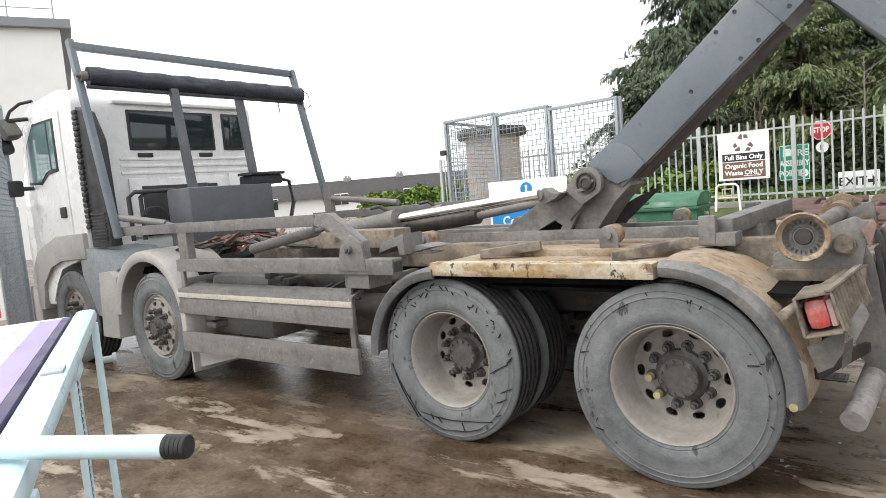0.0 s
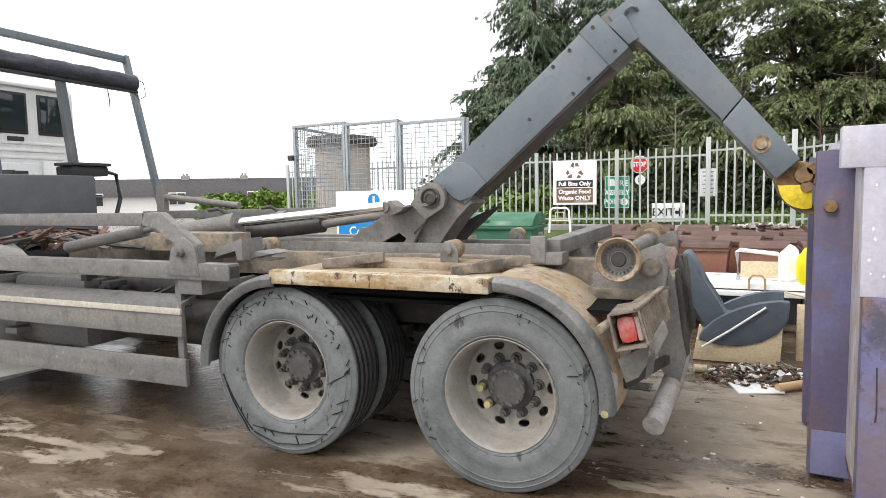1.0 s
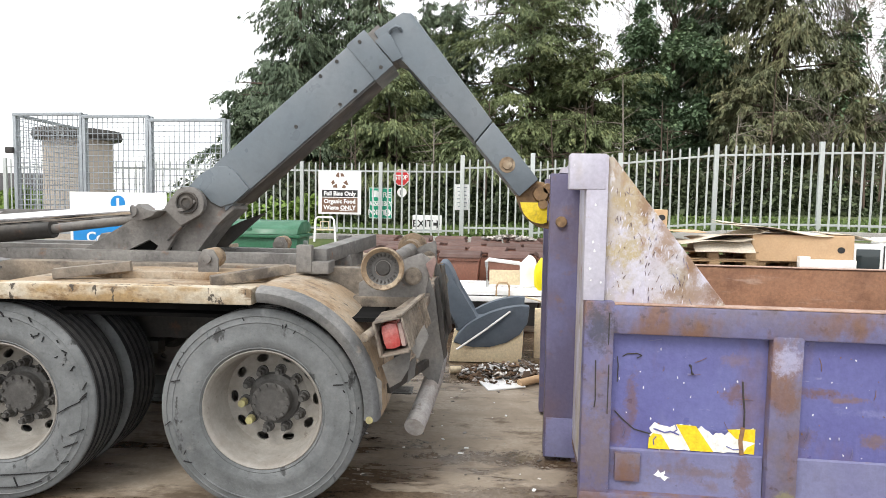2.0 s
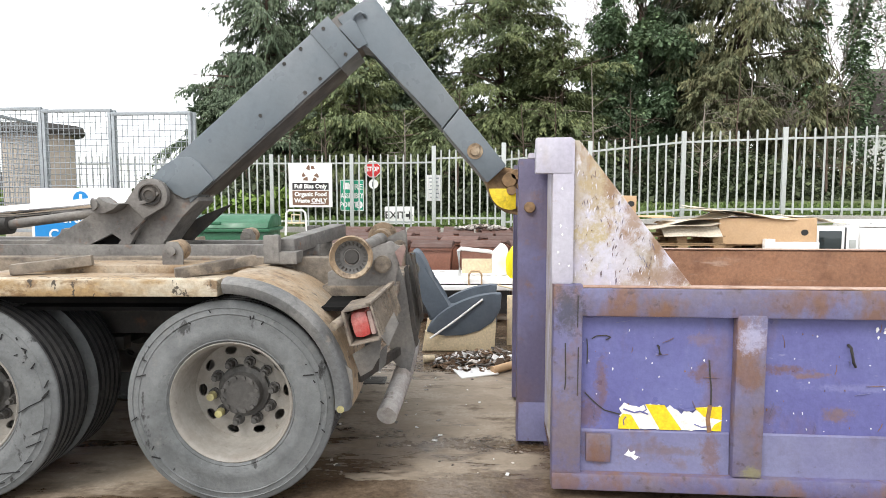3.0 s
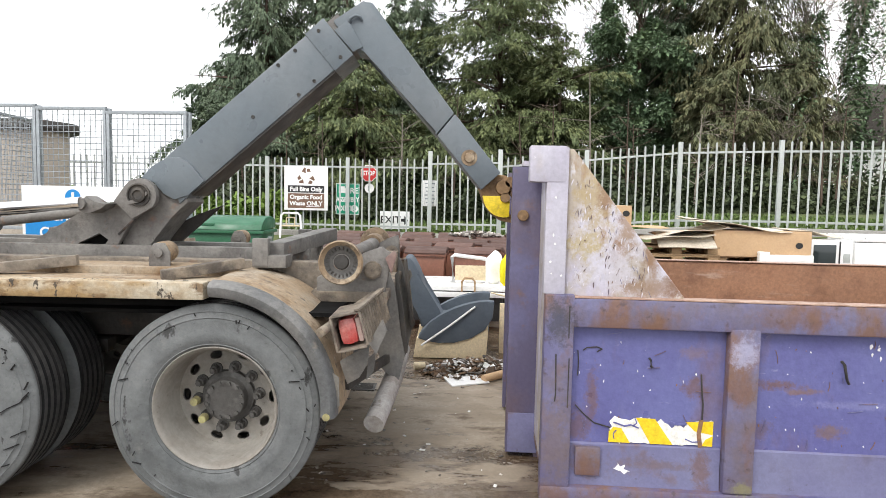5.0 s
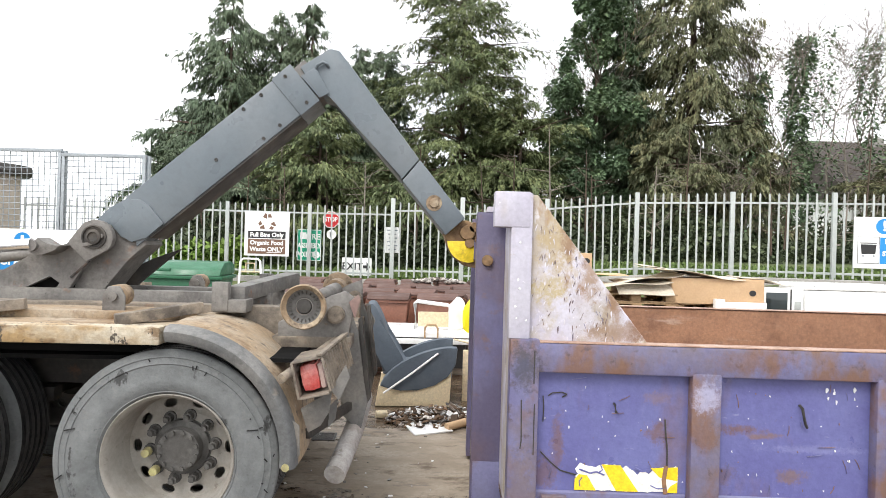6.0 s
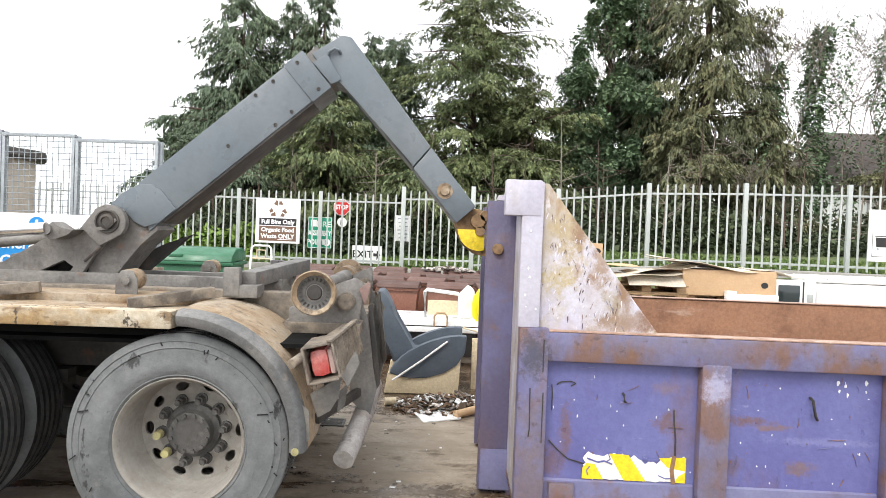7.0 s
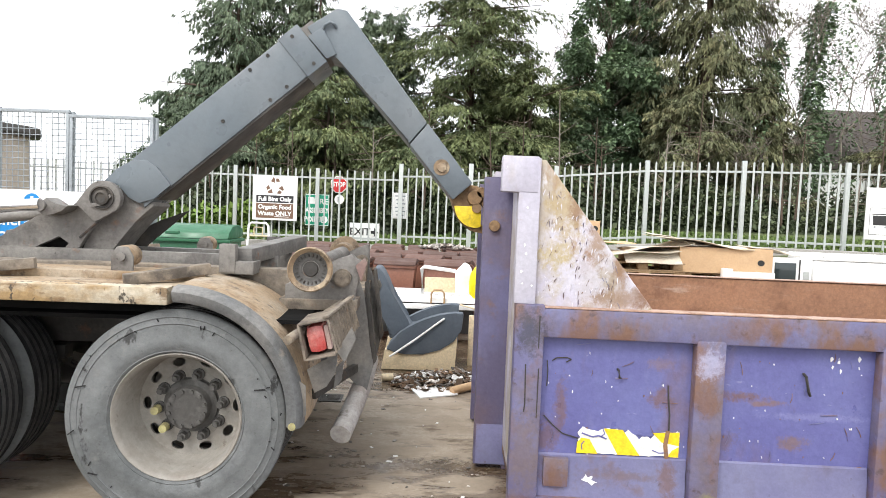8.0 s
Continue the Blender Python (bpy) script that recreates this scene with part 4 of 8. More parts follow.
for n in range(34):
    a, r = random.uniform(30, 165), random.uniform(0.40, 0.49)
    tyre_cut(-2.905, [(a, r), (a + random.uniform(-4, 4), r + random.uniform(0.005, 0.03))], 0.005)
for n in range(16):
    a, r = random.uniform(0, 360), random.uniform(0.43, 0.5)
    tyre_cut(-1.52, [(a, r), (a + random.uniform(-2, 2), r + random.uniform(0.004, 0.02))], 0.004)
for pts in ([(163, 0.48), (160, 0.44)], [(22, 0.40), (20, 0.45)], [(218, 0.45), (214, 0.48)], [(188, 0.47), (190, 0.50)]):
    tyre_cut(-1.52, pts, 0.006)

# chassis rails, cross members, axles
bm = begin()
for y in (4.02, 4.78):
    prism(bm, [(-8.6, 0.72), (-0.75, 0.72), (-0.75, 1.0), (-8.6, 1.0)], y - 0.04, y + 0.04, bevel=0.008)
part("chassis_rail", bm, m_steeldark, truck)
bm = begin()
for x in (-7.4, -5.6, -4.6, -3.6, -2.2, -1.0):
    beam(bm, (x, 4.06, 0.86), (x, 4.74, 0.86), 0.12, 0.2)
part("cross_member", bm, m_steeldark, truck)
for x in (-1.52, -2.905, -6.36, -8.15):
    bm = begin()
    rod(bm, (x, 3.6, 0.52), (x, 5.2, 0.52), 0.09)
    lathe(bm, [(0.0, -0.2), (0.14, -0.18), (0.22, -0.05), (0.22, 0.05), (0.14, 0.18), (0, 0.2)], (x, MID, 0.52), 24)
    for y in (4.0, 4.8):
        beam(bm, (x - 0.5, y, 0.66), (x + 0.5, y, 0.66), 0.09, 0.08)
    part("axle", bm, m_steeldark, truck)
# hooklift subframe
for y in (3.98, 4.82):
    bm = begin()
    prism(bm, [(-5.7, 1.02), (-0.75, 1.02), (-0.75, 1.19), (-5.7, 1.19)], y - 0.06, y + 0.06, bevel=0.01)
    part("subframe_rail", bm, m_chassis, truck)
for y in (4.2, 4.6):
    bm = begin()
    prism(bm, [(-5.4, 1.12), (-1.25, 1.12), (-1.25, 1.245), (-5.4, 1.245)], y - 0.035, y + 0.035, bevel=0.008)
    part("slide_rail", bm, m_armdirty, truck)
bm = begin()
for x in (-5.3, -4.2, -3.3, -1.7, -1.2):
    beam(bm, (x, 4.0, 1.09), (x, 4.8, 1.09), 0.14, 0.12, 0.01)
part("subframe_cross", bm, m_chassis, truck)
# muddy deck plates over the bogie, near and far
for y0, y1 in ((3.30, 3.92), (4.88, 5.50)):
    bm = begin()
    prism(bm, [(-2.95, 1.10), (-1.54, 1.10), (-1.54, 1.135), (-2.95, 1.135)], y0, y1, bevel=0.006)
    prism(bm, [(-2.75, 1.13), (-1.6, 1.13), (-1.6, 1.175), (-2.75, 1.175)], 3.62 if y0 < 4 else 4.95, 3.90 if y0 < 4 else 5.2, bevel=0.008)
    part("deck_plate", bm, m_mud, truck, "mud-covered deck plate")
bm = begin()
box(bm, (-2.94, 3.20, 1.068), (-1.545, 3.30, 1.152), 0.012)
part("fender_strip", bm, m_strip, truck, "chipped cream fender edge strip")
bm = begin()
box(bm, (-2.94, 5.50, 1.068), (-1.545, 5.60, 1.152), 0.012)
part("fender_strip", bm, m_strip, truck)


# fenders
def fender(cx, cz, r, a0, a1, y0, y1, mats, squash=1.0, lip=0.07):
    """A curved mudguard with a rolled outer lip."""
    bm = begin()
    n = 22
    ring = [(-lip, 0.012), (-lip * 0.8, 0.0), (-lip * 0.3, -0.006), (-0.012, 0.0), (0.0, 0.02), (0.006, 0.08), (0.012, 0.3), (0.0, y1 - y0)]
    back = [(-0.02, y1 - y0), (-0.014, 0.3), (-0.018, 0.08), (-0.024, 0.03), (-lip, 0.03)]
    sec = ring + back
    rows = []
    for i in range(n + 1):
        a = radians(a0 + (a1 - a0) * i / n)
        rows.append([bm.verts.new((cx + (r + dr) * math.cos(a), y0 + (dy if y1 > y0 else dy), cz + (r + dr) * math.sin(a) * squash)) for dr, dy in sec])
    m = len(sec)
    for i in range(n):
        for k in range(m):
            f = bm.faces.new((rows[i][k], rows[i][(k + 1) % m], rows[i + 1][(k + 1) % m], rows[i + 1][k]))
            f.material_index = 1 if 5 <= k <= 6 else 0
    bm.faces.new(rows[0])
    bm.faces.new(rows[-1][::-1])
    return part("fender", bm, mats, truck)


fender(-1.52, 0.55, 0.605, 90, -4, 3.19, 3.88, [m_fender, m_mud])
fender(-2.90, 0.50, 0.62, 92, 178, 3.19, 3.88, [m_fender, m_mud])
fender(-1.52, 0.55, 0.605, 90, -4, 4.92, 5.61, [m_fender, m_mud])
fender(-2.90, 0.50, 0.62, 92, 178, 4.92, 5.61, [m_fender, m_mud])
fender(-6.40, 0.60, 0.66, 178, -12, 3.17, 3.75, [m_wing, m_wing], lip=0.10)
fender(-6.40, 0.60, 0.66, 178, -12, 5.05, 5.63, [m_wing, m_wing], lip=0.10)
bm = begin()
rod(bm, (-0.955, 3.18, 0.52), (-0.955, 3.30, 0.52), 0.018, seg=14)
part("fender_bolt", bm, m_nutyellow, truck, "yellowed fender bolt end")
bm = begin()
rod(bm, (-0.975, 3.13, 0.94), (-0.80, 3.75, 1.03), 0.022, seg=14)
part("fender_stay", bm, m_chassis, truck)
# mud flap behind the second axle, and the box ahead of it
bm = begin()
box(bm, (-5.85, 3.24, 0.13), (-5.82, 3.75, 0.60), 0.008, Matrix.Translation((0, 0, 0)))
prism(bm, [(-5.85, 0.16), (-5.0, 0.36), (-5.0, 0.40), (-5.85, 0.42)], 3.30, 3.32)
part("mud_flap", bm, m_wing, truck, "grey plastic mud flap")
bm = begin()
prism(bm, [(-7.42, 0.36), (-7.06, 0.36), (-6.98, 1.0), (-7.10, 1.06), (-7.34, 1.04)], 3.18, 3.75, bevel=0.02)
part("step_box", bm, m_wing, truck, "dusty pale step box")

# side rails and brackets
bm = begin()
beam(bm, (-6.80, 3.20, 1.455), (-3.92, 3.20, 1.455), 0.06, 0.085)
prism(bm, [(-3.95, 1.41), (-3.90, 1.50), (-3.76, 1.50), (-3.46, 1.30), (-3.45, 1.18), (-3.55, 1.18), (-3.56, 1.26), (-3.82, 1.41)], 3.17, 3.23, bevel=0.008)
part("upper_side_rail", bm, m_rail, truck)
bm = begin()
prism(bm, [(-3.70, 1.10), (-3.66, 1.27), (-3.56, 1.35), (-3.46, 1.29), (-3.43, 1.10)], 3.145, 3.168, bevel=0.006)
rod(bm, (-3.57, 3.15, 1.25), (-3.57, 3.115, 1.25), 0.03, seg=12)
rod(bm, (-3.57, 3.115, 1.25), (-3.57, 3.095, 1.25), 0.018, seg=6)
part("bracket_plate", bm, m_rail, truck)
bm = begin()
beam(bm, (-5.76, 3.20, 1.13), (-3.20, 3.20, 1.13), 0.10, 0.105, 0.006)
part("second_side_rail", bm, m_rail, truck)
bm = begin()
box(bm, (-3.203, 3.163, 1.095), (-3.192, 3.237, 1.165))
part("rail_opening", bm, m_black, truck)
bm = begin()
box(bm, (-3.64, 3.17, 0.98), (-3.44, 3.40, 1.08), 0.006)
part("rail_bracket", bm, m_rail, truck)
bm = begin()
prism(bm, [(3.16, 0.70), (3.19, 0.70), (3.19, 0.90), (3.30, 0.93), (3.30, 0.955), (3.17, 0.915)], -5.82, -3.62, "yz", bevel=0.004)
part("middle_side_guard", bm, m_rail, truck)
bm = begin()
box(bm, (-5.82, 3.155, 0.845), (-3.62, 3.175, 0.885), 0.004, Matrix())
part("guard_trim", bm, surface("scuffed_pale_trim", (0.48, 0.44, 0.38), 0.5, layers=[((0.3, 0.26, 0.21), 5, 0.45, 0.7, 0.7, (1, 1, 4))]), truck)
bm = begin()
prism(bm, [(-5.82, 0.355), (-3.60, 0.375), (-3.60, 0.555), (-5.82, 0.535)], 3.16, 3.19, bevel=0.006)
part("lower_side_guard", bm, m_rail, truck)
for x in (-5.78, -3.68):
    bm = begin()
    beam(bm, (x, 3.22, 0.42), (x, 3.22, 1.08), 0.05, 0.03, up=(0, 1, 0))
    beam(bm, (x, 3.22, 0.98), (x, 4.0, 0.98), 0.05, 0.05)
    part("guard_hanger", bm, m_grey, truck)
for x in (-5.66,):
    bm = begin()
    beam(bm, (x, 3.21, 1.13), (x, 3.21, 1.50), 0.075, 0.14, up=(1, 0, 0))
    part("rail_post", bm, m_rail, truck)
# far side rail seen over the frame
bm = begin()
beam(bm, (-6.7, 5.62, 1.40), (-3.6, 5.62, 1.43), 0.06, 0.09)
part("far_side_rail", bm, m_rail, truck)
bm = begin()
beam(bm, (-6.4, 5.60, 1.15), (-3.2, 5.60, 1.15), 0.1, 0.1)
part("far_side_rail", bm, m_rail, truck)

# black sheets over wheels and belly: added to block light and paint deep shade
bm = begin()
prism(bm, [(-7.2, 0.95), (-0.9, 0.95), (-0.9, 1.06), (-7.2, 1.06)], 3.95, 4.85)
part("belly_plate", bm, m_shadefill, truck)
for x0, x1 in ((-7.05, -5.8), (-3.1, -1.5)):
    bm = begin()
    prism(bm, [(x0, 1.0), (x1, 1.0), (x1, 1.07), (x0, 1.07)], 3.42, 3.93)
    part("arch_liner", bm, m_shadefill, truck)
# wide added sheet, stops light from the far side under the bogie
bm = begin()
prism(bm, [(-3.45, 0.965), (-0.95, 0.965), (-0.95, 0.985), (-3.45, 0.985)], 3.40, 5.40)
part("spray_guard", bm, m_shadefill, truck, "added black sheet over the bogie that keeps light out")
for z0, z1 in ((0.36, 0.55), (0.70, 0.92)):
    bm = begin()
    prism(bm, [(-5.82, z0), (-3.60, z0), (-3.60, z1), (-5.82, z1)], 5.61, 5.64, bevel=0.006)
    part("far_side_guard", bm, m_rail, truck)
# tanks and valves under the body
bm = begin()
box(bm, (-5.72, 3.42, 0.45), (-4.86, 3.98, 1.02), 0.10)
part("fuel_tank", bm, m_grey, truck, "dusty grey fuel tank")
bm = begin()
rod(bm, (-4.75, 3.75, 0.66), (-3.75, 3.75, 0.66), 0.17, seg=28)
part("air_tank", bm, m_steeldark, truck)
bm = begin()
rod(bm, (-4.7, 3.7, 0.94), (-4.1, 3.7, 0.94), 0.12, seg=24)
part("air_tank", bm, m_steeldark, truck)
bm = begin()
for k in range(14):
    x, z = -4.85 + random.random() * 0.4, 0.86 + random.random() * 0.16
    box(bm, (x, 3.35 + random.random() * 0.1, z), (x + 0.05 + random.random() * 0.05, 3.52, z + 0.05), 0.008)
part("valve_block", bm, m_steeldark, truck)
for k in range(9):
    bm = begin()
    a = V((-4.85 + 0.05 * k, 3.4, 0.9 + random.uniform(-0.03, 0.06)))
    b = V((-4.3 + 0.1 * random.random() + 0.06 * k, 3.5, 0.9 + random.uniform(-0.06, 0.1)))
    tube(bm, [a, a.lerp(b, 0.3) + V((0, -0.04, -0.08 - 0.05 * random.random())), a.lerp(b, 0.7) + V((0, 0, -0.06)), b], 0.011, 6)
    part("hose", bm, m_black, truck)
bm = begin()
for z in (0.55, 0.62):
    box(bm, (-5.65, 3.3, z), (-5.5, 3.42, z + 0.05), 0.01)
part("clamp", bm, m_rail, truck)

# buffers, stops and small rollers on the frame
for pts in (((-2.75, 3.50, 1.165), (-2.38, 3.62, 1.205)), ((-1.84, 3.42, 1.155), (-1.50, 3.66, 1.205))):
    for far in (0, 1):
        a, b = pts
        if far:
            a, b = (a[0], 2 * MID - a[1], a[2]), (b[0], 2 * MID - b[1], b[2])
        bm = begin()
        beam(bm, a, b, 0.07, 0.055, 0.006)
        part("stop_bar", bm, m_chassis, truck, "dusty stop bar")


def guide_roller(x, y, z, r=0.058, w=0.11):
    bm = begin()
    lathe(bm, [(0.0, 0), (r * 0.9, 0), (r, 0.01), (r, w - 0.01), (r * 0.9, w), (0, w)], (x, y, z), 28)
    ro = part("guide_roller", bm, m_roller, truck, "rusty steel guide roller")
    bm = begin()
    prism(bm, [(x - r, z - 0.09), (x + r, z - 0.09), (x + r, z), (x + r * 0.5, z + r * 0.9), (x - r * 0.5, z + r * 0.9), (x - r, z)], y - 0.016, y - 0.002, bevel=0.004)
    rod(bm, (x, y - 0.02, z), (x, y - 0.034, z), 0.024, seg=12)
    box(bm, (x - r * 1.2, y - 0.016, z - 0.10), (x + r * 1.2, y + w + 0.02, z - 0.085), 0.003)
    part("roller_bracket", bm, m_armdirty, ro)


for x in (-1.96, -3.35):
    guide_roller(x, 3.68, 1.25)
    guide_roller(x, 5.0, 1.25)
# upright stops near the tail
bm = begin()
box(bm, (-1.49, 3.78, 1.17), (-1.40, 3.84, 1.33), 0.008)
box(bm, (-1.483, 3.787, 1.163), (-1.30, 3.95, 1.235), 0.008)
part("body_stop", bm, m_armdirty, truck)
bm = begin()
beam(bm, (-1.38, 3.86, 1.26), (-1.22, 4.72, 1.31), 0.11, 0.09, 0.01)
part("locking_beam", bm, m_rail, truck)
bm = begin()
box(bm, (-1.49, 4.9, 1.17), (-1.40, 4.98, 1.33), 0.008)
part("body_stop", bm, m_armdirty, truck)

# large flanged rear rollers on a cross shaft
bm = begin()
rod(bm, (-0.95, 3.60, 1.225), (-0.95, 5.2, 1.225), 0.05, seg=24)
part("roller_shaft", bm, m_armdirty, truck)
for y, s in ((3.56, 1), (5.24, -1)):
    bm = begin()
    lathe(bm, [(0.0, 0.045 * s), (0.045, 0.04 * s), (0.05, 0.035 * s), (0.068, 0.035 * s), (0.09, 0.022 * s), (0.112, 0.0), (0.118, 0.006 * s), (0.118, 0.03 * s), (0.10, 0.05 * s), (0.075, 0.06 * s), (0.07, 0.25 * s), (0, 0.25 * s)], (-0.955, y, 1.225), 56, "y", [1, 1, 1, 1, 0, 0, 0, 0, 0, 0, 0])
    r = part("tail_roller", bm, [m_roller, m_hub], truck, "flanged rusty tail roller")
    bm = begin()
    lathe(bm, [(0.0, 0.028 * s), (0.035, 0.030 * s), (0.042, 0.042 * s)], (-0.955, y, 1.225), 24)
    part("roller_axle", bm, m_steeldark, r)
    for k in range(22):
        a = 2 * math.pi * k / 22
        bm = begin()
        beam(bm, (-0.955 + 0.066 * math.cos(a), y + 0.031 * s, 1.225 + 0.066 * math.sin(a)), (-0.955 + 0.082 * math.cos(a), y + 0.025 * s, 1.225 + 0.082 * math.sin(a)), 0.006, 0.007, 0.0)
        part("roller_notch", bm, m_steeldark, r)
# tail cheek plates
for y in (3.78, 5.0):
    bm = begin()
    prism(bm, [(-1.12, 1.02), (-0.74, 1.02), (-0.70 - 0.05 * (y > 4), 1.26), (-0.76, 1.30), (-0.84, 1.27), (-1.12, 1.12)], y - 0.02, y + 0.02, bevel=0.006)
    part("tail_cheek", bm, m_armdirty, truck)
    bm = begin()
    rod(bm, (-0.805, y - 0.05, 1.17), (-0.805, y + 0.03, 1.17), 0.05, seg=24)
    rod(bm, (-0.805, y - 0.06, 1.17), (-0.805, y - 0.05, 1.17), 0.04, seg=24)
    part("tail_pivot", bm, m_chassis, truck)
bm = begin()
prism(bm, [(-1.15, 0.985), (-0.72, 0.985), (-0.72, 1.045), (-1.15, 1.045)], 3.75, 5.05, bevel=0.008)
part("tail_plate", bm, m_chassis, truck)
bm = begin()
prism(bm, [(-0.735, 1.24), (-0.685, 1.285), (-0.67, 1.26), (-0.70, 1.15)], 3.735, 3.755, bevel=0.003)
part("tail_lip", bm, surface("worn_red_lip", (0.21, 0.135, 0.12), 0.6, layers=[(DUST, 5, 0.45, 0.7, 0.7)]), truck, "scuffed red tail lip")
# rear mudguard plates, underrun tube and stays
for y, s in ((3.95, 1), (4.85, -1)):
    bm = begin()
    prism(bm, [(-0.80, 1.02), (-0.73, 1.14), (-0.695, 1.05), (-0.655, 0.76), (-0.63, 0.64), (-0.67, 0.46), (-0.77, 0.56), (-0.81, 0.76)], y, y + 0.015, bevel=0.004)
    part("underrun_plate", bm, m_grey, truck)
    bm = begin()
    prism(bm, [(-0.70, 1.12), (-0.68, 1.14), (-0.615, 0.66), (-0.64, 0.62)], y + s * 0.02, y + s * 0.10, bevel=0.003)
    part("underrun_web", bm, m_steeldark, truck)
bm = begin()
tube(bm, [(-0.775, 3.62, 0.335), (-0.735, 3.82, 0.41), (-0.70, 4.05, 0.49), (-0.69, 4.25, 0.53), (-0.69, 4.55, 0.53), (-0.71, 4.75, 0.49), (-0.80, 5.2, 0.335)], 0.058, 22)
part("underrun_bar", bm, surface("scraped_underrun_tube", (0.30, 0.27, 0.245), 0.65, layers=[((0.46, 0.45, 0.44), 5, 0.42, 0.6, 0.85), ((0.13, 0.10, 0.08), 9, 0.58, 0.66, 0.8)], bump=(40, 0.004)), truck, "bent scraped underrun tube")
bm = begin()
prism(bm, [(-0.92, 0.75), (-0.77, 0.845), (-0.78, 0.74), (-0.82, 0.67), (-0.88, 0.635)], 3.35, 3.358, bevel=0.002)
part("lamp_stay", bm, m_grey, truck)
bm = begin()
prism(bm, [(-0.80, 0.72), (-0.76, 0.76), (-0.77, 0.65), (-0.81, 0.60)], 3.55, 3.56)
part("lamp_stay", bm, m_grey, truck)
bm = begin()
prism(bm, [(-0.96, 0.74), (-0.905, 0.70), (-0.90, 0.56), (-0.93, 0.53)], 3.24, 3.246)
part("fender_tab", bm, m_grey, truck)
bm = begin()
beam(bm, (-0.90, 3.45, 0.60), (-0.72, 4.0, 0.62), 0.03, 0.05)
part("underrun_stay", bm, m_steeldark, truck)
# tail lamps in tilted guard boxes
for y, s in ((3.19, 1), (5.61, -1)):
    tilt = Matrix.Translation((-0.855, y, 0.93)) @ pose(0, 0, 0, 0, -13, 0) @ Matrix.Translation((0.855, -y, -0.93))
    bm = begin()
    for lo, hi in (((-0.925, 0.0, 1.012), (-0.785, 0.30, 1.022)), ((-0.92, 0.0, 0.842), (-0.78, 0.30, 0.852)), ((-0.93, 0.0, 0.845), (-0.918, 0.30, 1.018)), ((-0.92, 0.28, 0.845), (-0.77, 0.30, 1.018))):
        box(bm, (lo[0], y + s * lo[1], lo[2]), (hi[0], y + s * hi[1], hi[2]), 0.002)
    bm.transform(tilt)
    lb = part("lamp_box", bm, m_chassis, truck, "dusty tail lamp box")
    bm = begin()
    box(bm, (-0.910, y + s * 0.035, 0.858), (-0.812, y + s * 0.22, 1.0), 0.046)
    bm.transform(tilt)
    part("lens", bm, m_lamp, lb, "red tail lamp lens")
    bm = begin()
    box(bm, (-0.820, y + s * 0.05, 0.866), (-0.796, y + s * 0.22, 0.985), 0.011)
    bm.transform(tilt)
    part("clear_lens", bm, surface("clouded_clear_lens", (0.42, 0.30, 0.27), 0.3), lb)
    for n in range(12):
        f = n / 11
        yy, xx = y + s * 0.32 * f, -0.782 + 0.085 * f
        bm = begin()
        beam(bm, (xx, yy, 1.022 + 0.03 * f), (xx + 0.010, yy, 0.855 + 0.05 * f), 0.007, 0.011, 0.001)
        bm.transform(tilt)
        part("guard_bar", bm, m_chassis, lb)
    bm = begin()
    beam(bm, (-0.79, y - s * 0.01, 1.03), (-0.695, y + s * 0.33, 1.065), 0.03, 0.012, 0.002)
    bm.transform(tilt)
    part("guard_rail", bm, m_chassis, lb)
    bm = begin()
    prism(bm, [(-0.78, 0.85), (-0.69, 0.95), (-0.68, 0.89), (-0.755, 0.79)], y + s * 0.06, y + s * 0.075)
    bm.transform(tilt)
    part("guard_flap", bm, m_grey, lb, "bent grey guard flap")

